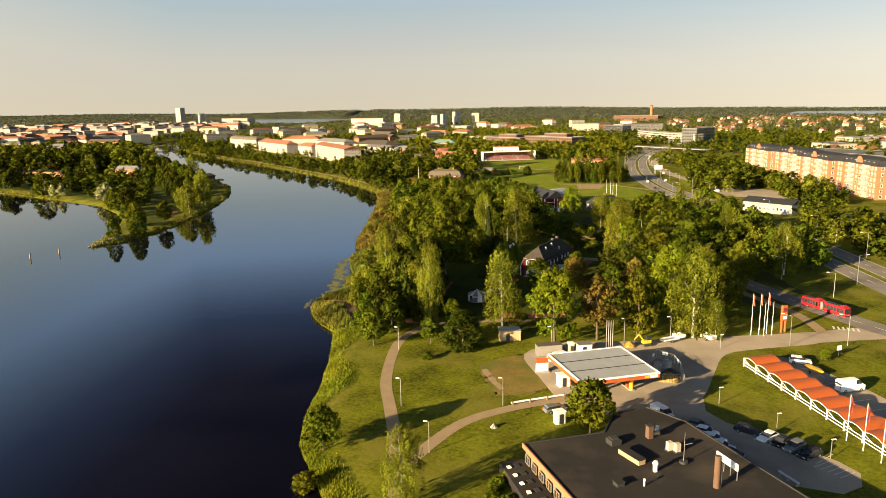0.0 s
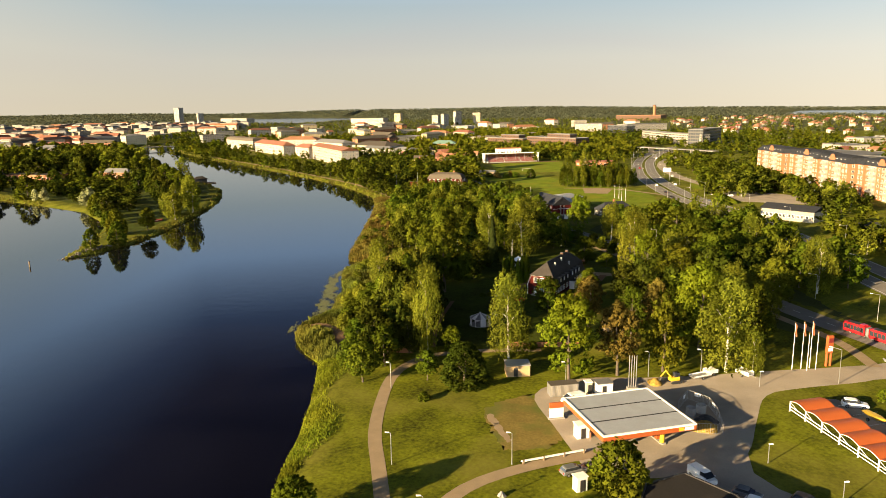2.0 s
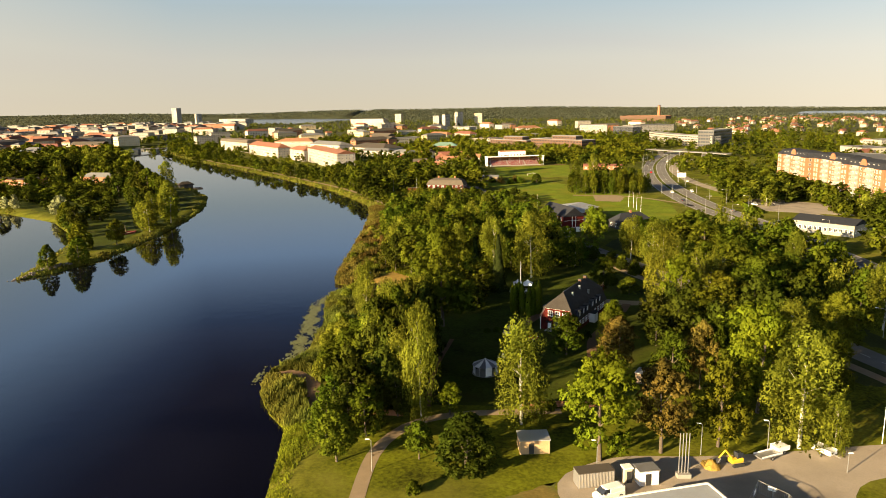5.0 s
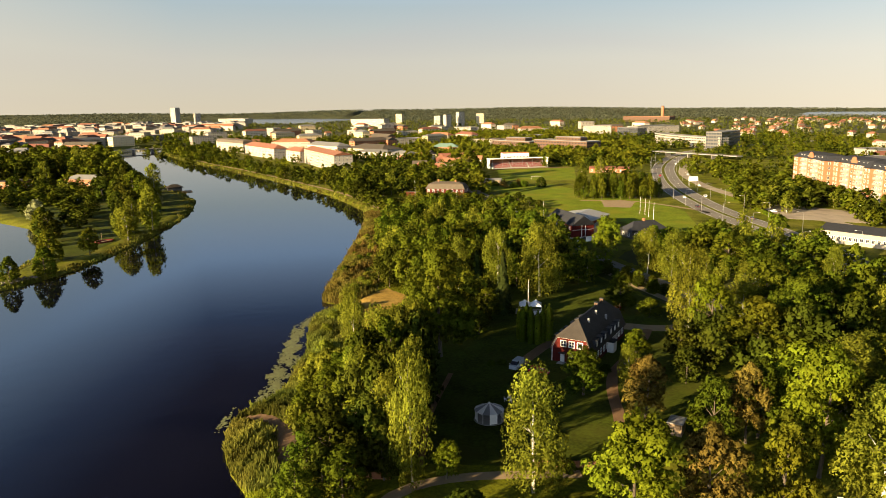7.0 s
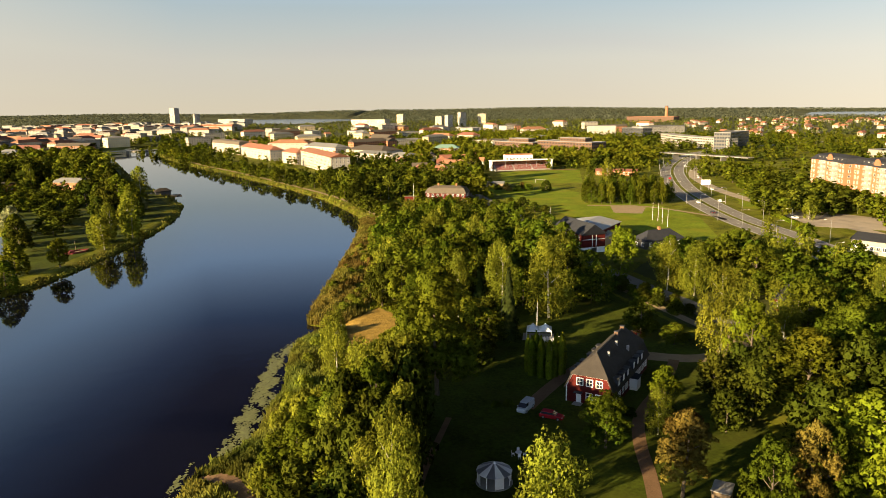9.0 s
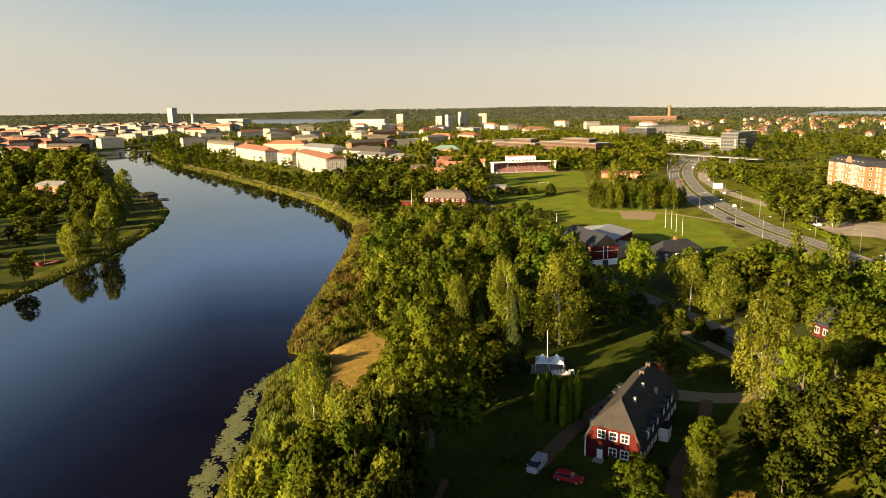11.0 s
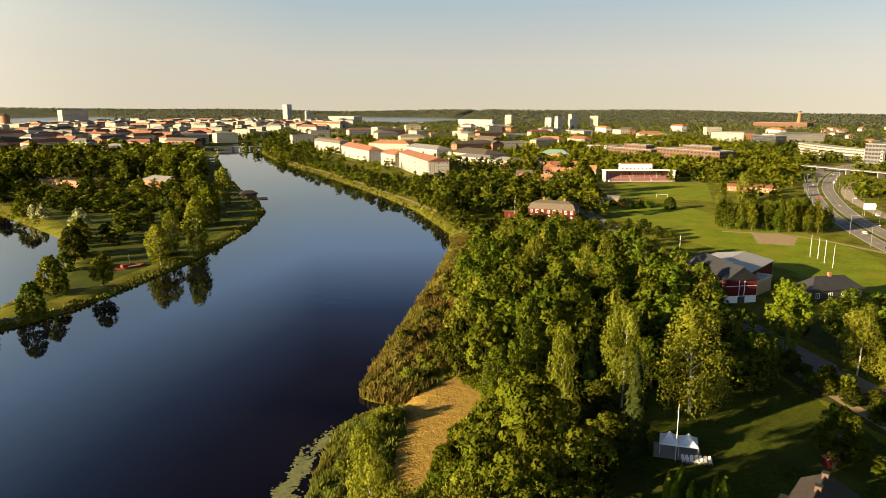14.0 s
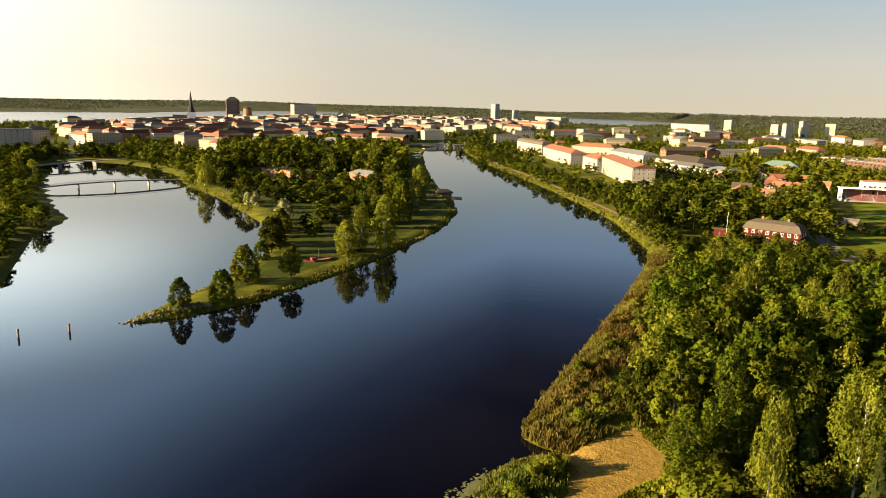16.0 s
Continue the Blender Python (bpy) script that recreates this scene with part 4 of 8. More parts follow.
for key, lot in {
    "willow_bush": [(-29, 228, 4, 2.6), (-27.5, 234, 4.5, 2.8), (-28, 247, 3.4, 2.4), (-30, 262, 3.0, 2.2), (-30, 274, 2.8, 2.2), (-27, 284, 3.4, 2.6), (-29, 281, 3, 2.2)],
    "fine": [(49, 171.5, 17.3, 5.4), (76.6, 187, 15.5, 4.6), (47.9, 194, 14.2, 4.6), (58, 199, 14.3, 4.8), (30.5, 219, 10.4, 4.6), (60.5, 248, 4.5, 3.1), (72.2, 234, 16.1, 8.6), (88.4, 265, 19, 7.4),
             (52.7, 279, 11.2, 4.7), (59.4, 273, 5.6, 3.9), (81.2, 322, 8.6, 4.6), (102.3, 326, 15, 7.3)],
    "garden": [(-9.7, 215, 19.1, 4.2), (-12.9, 209, 15.4, 4), (7.2, 304, 24, 6), (-10.7, 304, 19, 4.8), (5.2, 350, 20.5, 6), (-5.4, 372, 15.5, 5.3), (18.7, 352, 20, 5.6), (29.7, 348, 16, 5.4), (35.4, 352, 19.5, 6.2),
               (-13, 222, 14, 4.4), (-17, 218, 12, 4), (-17.5, 231, 11, 4.2), (-21, 222, 9, 3.8), (-21.5, 211, 9.5, 3.8), (-17, 201, 11, 4.2), (-12, 231, 14, 4.6), (-16, 241, 9, 4), (-11, 200, 15, 4.6)],
    "bright": [(27.3, 167, 20.2, 6.3), (61.8, 185, 22.6, 6.5), (45.3, 234, 9.6, 3.4), (66.6, 246, 19, 6), (62, 340, 19, 6.1), (67.5, 203, 17, 8), (2, 186, 7, 2.7), (87, 153, 3, 1.3)],
    "brown": [(38.4, 169.5, 17.1, 5.3), (38.7, 203, 14.5, 4.9), (55, 197, 15, 3.6)],
    "dark": [(-16.2, 185, 12.2, 5), (-11, 189, 13, 4.6), (-20.5, 190, 7, 3.2), (64, 213, 14, 6), (80, 222, 15, 7.5), (-16.8, 309, 13.5, 4), (-4, 228, 16, 4.6), (-4, 257, 11, 4.6),
             (-21, 316, 9, 4), (-14, 318, 13, 5), (13, 316, 15, 5), (24, 318, 14, 5.4), (41, 322, 14, 6)],
    "oak": [(87.2, 246, 17.6, 8.4), (92.6, 214, 16.2, 7.2), (0.6, 243, 27.4, 11.6)],
    "fine_birch": [(62.8, 170.5, 21.6, 7.2), (67.6, 168, 11.2, 2.6), (41.1, 224, 9, 3.3), (67, 262, 23, 6.3), (79.8, 318, 16, 5.9), (73.5, 325, 17, 5.3), (112.6, 277, 19, 4), (116.1, 234, 18.7, 5.8), (15.5, 181.5, 20.5, 6.1),
                   (-3.6, 185, 23.2, 4.4), (-8, 191, 16, 4.4), (-20.6, 244.5, 19, 3.9), (5.6, 277, 23, 4), (18.3, 298, 22.5, 5.3), (31.5, 297, 23.2, 8), (-6.5, 96, 12.5, 3.9)],
    "slim": [(-1.2, 296.5, 23, 4.8), (-6.5, 288, 15, 3.8)],
    "small": [(-21.5, 114, 8.5, 3.7), (-22.5, 103, 4, 2.4), (-17.6, 168, 9.5, 3.9), (-3.5, 168.5, 7, 2.8), (26, 118, 11, 5), (22, 108.5, 1.8, 1.6), (97.4, 340, 15, 7), (104, 350, 15, 7.5), (126, 311, 16, 9)],
    "round": [(4.5, 165.5, 9.8, 5.5)],
    "spruce": [(18.6, 279, 18.6, 3.6), (12, 303, 14, 3.4)],
}.items():
    for x, y, h, r in lot:
        plant(key, x, y, h, r)


def spots(poly, gap, seed, limit=400, keep=0.75, shore=2.0, tries=6000, r=5.0):
    """Places for the trees of a wood: none closer than gap to another, none in the water."""
    g = random.Random(seed)
    xs, ys = [p[0] for p in poly], [p[1] for p in poly]
    out = []
    for _ in range(tries):
        x, y = g.uniform(min(xs), max(xs)), g.uniform(min(ys), max(ys))
        if not within(x, y, poly) or shore_at(x, y) < shore:
            continue
        if any((x - a) ** 2 + (y - b_) ** 2 < max(gap, c * keep) ** 2 for a, b_, c in PLACED) or any((x - q[0]) ** 2 + (y - q[1]) ** 2 < gap * gap for q in out):
            continue
        out.append((x, y, g.random()))
        if len(out) >= limit:
            break
    return out


def scatter(poly, gap, kinds, hs, rs, seed, limit=400, shore=2.0):
    g = random.Random(seed + 100)
    for x, y, f in spots(poly, gap, seed, limit, shore=shore):
        plant(g.choice(kinds), x, y, hs[0] + (hs[1] - hs[0]) * f, rs[0] + (rs[1] - rs[0]) * f)


def woods(name, lot, kind, leaf, bark, count, size, label, seed, h0=16.0, r0=6.0, variants=3, even=False):
    """Many trees that nobody could count, as real crowns and stems in one mesh."""
    g = np.random.default_rng(seed)
    lot = np.array(lot, float)
    pick = g.integers(0, variants, len(lot))
    V, F, MI, NS, off = [], [], [], [], 0
    for v in range(variants):
        sub = lot[pick == v]
        if not len(sub):
            continue
        cv, cf, cn = crown_mesh(kind, seed * 13 + v, count, size, h0, r0)
        mi = np.zeros(len(cf), int)
        if bark:
            ring = np.array([(1, 0), (0, 1), (-1, 0), (0, -1)]) * 0.28
            tv = np.concatenate([np.c_[ring, np.full(4, -0.5)], np.c_[ring * 0.6, np.full(4, h0 * 0.5)]])
            tf = np.array([(0, 1, 5), (0, 5, 4), (1, 2, 6), (1, 6, 5), (2, 3, 7), (2, 7, 6), (3, 0, 4), (3, 4, 7)]) + len(cv)
            cv, cf, mi = np.concatenate([cv, tv]), np.concatenate([cf, tf]), np.concatenate([mi, np.ones(8, int)])
            cn = np.concatenate([cn, np.tile(np.c_[ring / 0.28, np.zeros(4)], (2, 1))])
        if even:
            cn = np.tile(np.array([0.0, 0.0, 1.0]), (len(cv), 1))
        a = g.uniform(0, 6.283, len(sub))
        c, s_ = np.cos(a)[:, None], np.sin(a)[:, None]
        sr, sh = (sub[:, 3] / r0)[:, None], (sub[:, 2] / h0)[:, None]
        zs = np.array([height_at(x, y) for x, y in sub[:, :2]])[:, None]
        X = (cv[None, :, 0] * c - cv[None, :, 1] * s_) * sr + sub[:, 0:1]
        Y = (cv[None, :, 0] * s_ + cv[None, :, 1] * c) * sr * g.uniform(0.85, 1.15, (len(sub), 1)) + sub[:, 1:2]
        Z = cv[None, :, 2] * sh + zs
        V.append(np.stack([X, Y, Z], -1).reshape(-1, 3))
        F.append((cf[None] + (np.arange(len(sub)) * len(cv))[:, None, None]).reshape(-1, 3) + off)
        NS.append(np.stack([cn[None, :, 0] * c - cn[None, :, 1] * s_, cn[None, :, 0] * s_ + cn[None, :, 1] * c, cn[None, :, 2] + 0 * c], -1).reshape(-1, 3))
        MI.append(np.tile(mi, len(sub)))
        off += len(sub) * len(cv)
    me = fast_mesh(name, np.concatenate(V), np.concatenate(F), [leaf] + ([bark] if bark else []), np.concatenate(MI), np.concatenate(NS))
    return tagged(part(name, me, leaf), label, "trees", kind="stuff")


scatter([(72, 186), (84, 190), (94, 224), (98, 262), (88, 280), (78, 262), (80, 225)], 8.3, ["fine", "dark", "fine_birch"], (11, 16), (4.2, 6), 3)
scatter([(-22, 174), (-12, 178), (-6, 186), (-8, 194), (-20, 194)], 4.2, ["dark", "broad"], (8, 12), (3.2, 4.2), 34, shore=5.0)
scatter([(-16, 192), (-6, 194), (-3, 204), (-4, 226), (-6, 238), (-14, 238)], 3.7, ["dark", "broad", "birch", "dark"], (13, 17.5), (3.2, 4.4), 27, shore=8.0)
scatter([(-7, 258), (12, 258), (14, 270), (14, 312), (-6, 312)], 5.2, ["dark", "broad", "dark"], (5, 8.5), (3.2, 4.4), 28)
scatter([(-27, 204), (-14, 204), (-13, 240), (-25, 243)], 3.0, ["willow_bush", "bush", "small"], (2.5, 6.5), (2.0, 3.2), 8, shore=5.0)
scatter([(52, 330), (60, 316), (70, 296), (74, 298), (64, 322), (57, 340)], 3.5, ["bush", "dark"], (2, 5), (1.8, 3), 33)
scatter([(-33, 215), (-26, 215), (-25, 250), (-32, 250)], 6.0, ["willow_bush", "bush"], (1.2, 2.6), (1.1, 2.0), 17, shore=2.5)
for x, y, h, r in ((57.3, 241.2, 9, 4), (63.0, 244.0, 10, 4.4), (60.3, 229.2, 11, 4.6), (53.8, 224.6, 8, 4), (68.8, 240.9, 12, 5), (66.0, 243.9, 9, 4)):
    plant("dark", x, y, h, r)
# woods beyond, told apart only as masses
WOODS = {"oak": [], "dark": [], "birch": [], "near": [], "near_birch": []}
def mass(poly, gap, hs, rs, seed, mix=(0.5, 0.85), limit=600, tries=6000):
    g = random.Random(seed)
    for x, y, f in spots(poly, gap, seed, limit, tries=tries):
        q = g.random()
        key = ("near" if q < 0.75 else "near_birch") if mix is None else "oak" if q < mix[0] else "dark" if q < mix[1] else "birch"
        WOODS[key].append((x, y, hs[0] + (hs[1] - hs[0]) * f, (rs[0] + (rs[1] - rs[0]) * f) * (0.8 if "birch" in key else 1)))


mass([(12, 309), (46, 309), (56, 322), (50, 345), (20, 346)], 5, (8, 13), (4.0, 5.5), 29, None)
mass([(82, 318), (100, 300), (112, 335), (105, 362), (86, 376), (75, 350)], 6, (7, 11), (3.4, 4.8), 30, None)
mass([(-20, 318), (14, 312), (40, 322), (46, 360), (-20, 360)], 6.2, (10, 16), (4.2, 6.2), 4, None)
mass([(-20, 358), (40, 358), (55, 352), (46, 400), (40, 440), (12, 458), (-18, 458), (-27, 430), (-27, 380)], 6.2, (8, 15.5), (3.2, 5.2), 5, None)
mass([(104, 236), (134, 240), (138, 300), (140, 362), (122, 376), (104, 352), (100, 290)], 7.2, (8, 15.5), (3.6, 5.6), 6, None)
for x, y, f in spots([(85, 530), (100, 523), (124, 521), (134, 519), (140, 527), (132, 545), (94, 552)], 4.4, 9, 34):
    plant("grove", x, y, 12 + 5 * f, 2.7 + 0.9 * f, group="grove on the playing field")
for x, y, h, r in ((31, 515, 5, 4), (39, 507, 7, 4.5), (46, 503, 7.5, 4.5), (52, 497, 5.5, 4), (57, 491, 4.5, 3.5), (28, 495, 3, 3), (22, 503, 3.5, 3), (34, 500, 3, 3)):
    plant("dark", x, y, h, r)
plant("rust", 27, 437, 5, 4)
scatter([(-35, 302), (-24, 306), (-20, 330), (-22, 400), (-30, 458), (-37, 440), (-36, 380)], 3.6, ["rust", "bush", "willow_bush", "rust"], (1.4, 3.4), (1.3, 2.6), 61, limit=60, shore=3.0)
scatter([(-15, 258), (-8, 256), (-6, 284), (-11, 284), (-14, 270)], 3.4, ["bush", "willow_bush", "small"], (2, 5), (1.8, 2.8), 62, shore=6.0)
mass([(170, 470), (185, 455), (205, 470), (232, 478), (238, 540), (244, 610), (240, 680), (216, 640), (200, 560), (180, 510)], 8, (9, 13), (5, 7), 10)
mass([(205, 380), (228, 396), (240, 440), (222, 465), (206, 430)], 8, (9, 13), (4.5, 6), 20)
mass([(160, 240), (190, 260), (200, 320), (176, 340), (162, 300)], 9, (8, 13), (4.5, 6), 21)
mass([(-30, 470), (5, 465), (22, 480), (26, 530), (-14, 534), (-30, 518), (-42, 505)], 7.5, (4, 7), (3, 4.5), 11)
mass([(-14, 552), (16, 548), (15, 600), (-5, 650), (-60, 690), (-92, 650), (-58, 550), (-30, 552)], 8, (10, 16), (5, 7.5), 22)
WOODS["oak"] += [(26, 556, 16, 8.5), (20, 575, 15, 8), (24, 640, 15, 9)]
mass([(-256, 646), (-300, 735), (-372, 850), (-440, 900), (-520, 850), (-540, 760), (-450, 665), (-392, 652), (-330, 648)], 12.5, (17, 24), (6, 10), 12, (0.55, 0.85))
mass([(-392, 588), (-420, 606), (-446, 640), (-424, 660), (-398, 628), (-380, 606)], 10, (13, 18), (6, 8.5), 71, (0.4, 0.9))
mass([(-226, 538), (-238, 566), (-258, 590), (-290, 590), (-304, 560), (-292, 526), (-262, 516), (-240, 520)], 7.5, (5, 9), (3.8, 6), 32, (0.3, 0.95))
WOODS["dark"] += [(-188, 440, 8.5, 5.6), (-196, 446, 8, 5), (-197, 466, 8, 6), (-204, 474, 7, 5.5), (-213, 484, 6.5, 5.5), (-222, 496, 6, 5), (-231, 508, 6, 5.5), (-206, 492, 7.5, 5), (-214, 506, 7, 5), (-240, 486, 5, 4.5), (-250, 498, 5, 4.5)]
WOODS["oak"] += [(-300, 545, 10, 5), (-318, 560, 11, 6), (-340, 566, 12, 6), (-236, 604, 16, 8), (-250, 612, 14, 7)]
mass([(-232, 326), (-290, 388), (-332, 428), (-425, 486), (-560, 590), (-640, 560), (-480, 350), (-330, 268)], 10, (6, 10.5), (4, 6.5), 13)
mass([(-445, 622), (-500, 650), (-560, 664), (-622, 658), (-640, 700), (-540, 720), (-440, 680)], 8, (8, 15), (4.5, 7), 35)
mass([(-540, 550), (-590, 590), (-622, 642), (-680, 660), (-690, 600), (-600, 540)], 8, (8, 15), (4.5, 7), 36)
g_ = random.Random(31)
for a, b_ in zip(BANK_EAST[37:46], BANK_EAST[38:47]):
    n_ = int(math.hypot(b_[0] - a[0], b_[1] - a[1]) / 9)
    for k in range(n_):
        t = (k + g_.random() * 0.7) / n_
        d = Vector((b_[1] - a[1], -(b_[0] - a[0]))).normalized()
        o = g_.uniform(5, 15)
        WOODS["dark" if g_.random() < 0.6 else "oak"].append((a[0] + (b_[0] - a[0]) * t + d.x * o, a[1] + (b_[1] - a[1]) * t + d.y * o, g_.uniform(8, 13), g_.uniform(4, 6)))
for key, lot in {"m_broad": [(-154, 326, 9, 3.6), (-147, 336, 11, 4.6), (-157, 358, 13, 5.1), (-205, 438, 11.6, 5.4), (-190, 417, 9, 4), (-210, 446, 9, 4.4), (-176, 389, 8, 3.6), (-200, 428, 10, 4.6), (-172, 498, 14, 5), (-185, 520, 17, 6), (-196, 538, 18, 6.5), (-212, 536, 16, 6), (-207, 552, 19.7, 8), (-285, 506, 15.5, 9), (-255, 629, 18, 8.5), (-320, 605, 12, 6), (-365, 560, 13, 6.5), (-460, 735, 20, 11), (-480, 880, 25, 12), (-450, 850, 25, 11)],
                 "m_dark": [(-180, 400, 14.5, 5.4), (-192, 503, 18, 6.3), (-188, 410, 13, 5), (-176, 470, 12, 5.5), (-184, 478, 14, 5.5), (-181, 488, 15, 5.5), (-200, 515, 17, 6), (-226, 548, 17, 6.5), (-243, 588, 18, 7), (-213, 560, 19, 6), (-222, 574, 19, 7.5), (-329, 539, 17, 7.4), (-340, 548, 15, 6), (-427, 735, 19, 11), (-353, 643, 16, 7.5), (-412, 631, 15, 8), (-232, 596, 20, 7)],
                 "small": [(-147, 370, 11.5, 4.6)],
                 "m_birch": [(-146, 404, 14, 5.4), (-151, 411, 14, 5.2), (-156, 418, 13, 5), (-153, 425, 17.5, 5), (-146, 432, 21, 6), (-150, 440, 21.5, 6.4), (-155, 449, 18, 5.5), (-201, 571, 22.6, 6.6), (-357, 548, 22.5, 6.6), (-262, 648, 19, 6), (-330, 672, 22, 6), (-342, 690, 23, 6.5), (-320, 650, 20, 5.5), (-345, 712, 21, 6)],
                 "m_silver": [(-181, 526, 7.5, 3.8), (-219, 458, 12, 5.6), (-226, 466, 9, 4.6), (-274, 496, 7.5, 3), (-267, 494, 8.7, 3.3)]}.items():
    for x, y, h, r in lot:
        plant(key, x, y, h, r)
woods("woodland", WOODS["near"], "broad", "leaf_a", "bark", 850, 0.67, "dense green woodland between meadow and river", 44)
woods("woodland", WOODS["near_birch"], "birch", "leaf_b", "birchbark", 850, 0.67, "yellowish birch wood between meadow and river", 45)
woods("woodland", WOODS["oak"], "broad", "leaf_a", "bark", 440, 0.98, "dense green broadleaf woodland along the river", 41)
woods("woodland", WOODS["dark"], "broad", "leaf_c", "bark", 440, 0.98, "dense dark green woodland along the river", 42)
woods("woodland", WOODS["birch"], "birch", "leaf_b", "birchbark", 440, 0.98, "yellowish birch woodland along the river", 43)

# ---- buildings ----
def window_mesh(w, h, frame="white", bars=(1, 1), t=0.12):
    """Framed window facing -y, its foot at the origin's height: panes set back behind frame and bars, all one shell."""
    def lines(a, b_, k):
        out = [a - t, a]
        for i in range(1, k + 1):
            c = a + (b_ - a) * i / (k + 1)
            out += [c - 0.035, c + 0.035]
        return out + [b_, b_ + t]
    xs, zs = lines(-w / 2, w / 2, bars[0]), lines(0, h, bars[1])
    bm = bmesh.new()
    g = [[bm.verts.new((x, -0.08, z)) for x in xs] for z in zs]
    for i in range(len(zs) - 1):
        for j in range(len(xs) - 1):
            q = [g[i][j], g[i][j + 1], g[i + 1][j + 1], g[i + 1][j]]
            if i % 2 and j % 2:
                p = [bm.verts.new((v.co.x, -0.02, v.co.z)) for v in q]
                bm.faces.new(p).material_index = 1
                for k in range(4):
                    bm.faces.new((q[k], q[(k + 1) % 4], p[(k + 1) % 4], p[k]))
            else:
                bm.faces.new(q)
    rim = [g[0][0], g[0][-1], g[-1][-1], g[-1][0]]
    for row in (g[0], [r[-1] for r in g], g[-1][::-1], [r[0] for r in g][::-1]):
        low = [bm.verts.new((v.co.x, 0.05, v.co.z)) for v in row]
        for k in range(len(row) - 1):
            bm.faces.new((row[k + 1], row[k], low[k], low[k + 1]))
    me = bpy.data.meshes.new("window")
    bm.to_mesh(me)
    bm.free()
    me.materials.append(M[frame])
    me.materials.append(M["glass"])
    return me


def roof_mesh(kind, lx, ly, h, rh, over=0.5):
    """A roof over a rectangle lx by ly: flat with parapet, gable, hip or mansard, thick and with eaves."""
    bm = bmesh.new()
    a, o = (0, 0), over
    if kind == "flat":
        box(bm, -0.1, -0.1, h, lx + 0.1, ly + 0.1, h + 0.35)
        for q in ((-0.15, -0.15, lx + 0.15, 0.2), (-0.15, ly - 0.2, lx + 0.15, ly + 0.15), (-0.15, 0.2, 0.2, ly - 0.2), (lx - 0.2, 0.2, lx + 0.15, ly - 0.2)):
            box(bm, q[0], q[1], h + 0.35, q[2], q[3], h + 0.75)
        return bm
    if kind == "mansard":
        lv = [(-o, h), (-o, h + 0.25), (1.3, h + 0.72 * rh), (1.5, h + 0.74 * rh), (min(lx, ly) * 0.42, h + rh)]
        rings = [[bm.verts.new(p) for p in ((q, q, z), (lx - q, q, z), (lx - q, ly - q, z), (q, ly - q, z))] for q, z in lv]
        for lo, hi in zip(rings, rings[1:]):
            for k in range(4):
                bm.faces.new((lo[k], lo[(k + 1) % 4], hi[(k + 1) % 4], hi[k]))
        bm.faces.new(rings[-1])
        bm.faces.new(rings[0][::-1])
        return bm
    inset = {"gable": -o, "hip": min(lx, ly) / 2, "mansard": min(lx, ly) / 2}[kind]
    if lx < ly and kind != "gable":
        ridge = [(lx / 2, inset, h + rh), (lx / 2, ly - inset, h + rh)]
    else:
        ridge = [(inset, ly / 2, h + rh), (lx - inset, ly / 2, h + rh)]
    for dz, flip in ((0.25, False), (0.0, True)):
        c = [bm.verts.new((x, y, h + dz)) for x, y in ((-o, -o), (lx + o, -o), (lx + o, ly + o), (-o, ly + o))]
        r = [bm.verts.new((x, y, z + dz)) for x, y, z in ridge]
        if lx < ly and kind != "gable":
            fs = [(c[0], c[1], r[0]), (c[1], c[2], r[1], r[0]), (c[2], c[3], r[1]), (c[3], c[0], r[0], r[1])]
        else:
            fs = [(c[0], c[1], r[1], r[0]), (c[1], c[2], r[1]), (c[2], c[3], r[0], r[1]), (c[3], c[0], r[0])]
        for f in fs:
            bm.faces.new(f[::-1] if flip else f)
        if flip:
            for i in range(4):
                bm.faces.new((c[i], c[(i + 1) % 4], prev[(i + 1) % 4], prev[i]))
        prev = c
    return bm


def wall_mesh(lx, ly, h, kind="hip", rh=3.0):
    bm = bmesh.new()
    box(bm, 0, 0, -0.5, lx, ly, h + 0.02)
    if kind == "gable":
        for x in (0.0, lx - 0.3):
            v = [bm.verts.new(p) for p in ((x, 0, h), (x, ly, h), (x, ly / 2, h + rh - 0.05), (x + 0.3, 0, h), (x + 0.3, ly, h), (x + 0.3, ly / 2, h + rh - 0.05))]
            bm.faces.new((v[0], v[2], v[1]))
            bm.faces.new((v[3], v[4], v[5]))
            bm.faces.new((v[0], v[3], v[5], v[2]))
            bm.faces.new((v[1], v[2], v[5], v[4]))
    return bm


FOOT = []


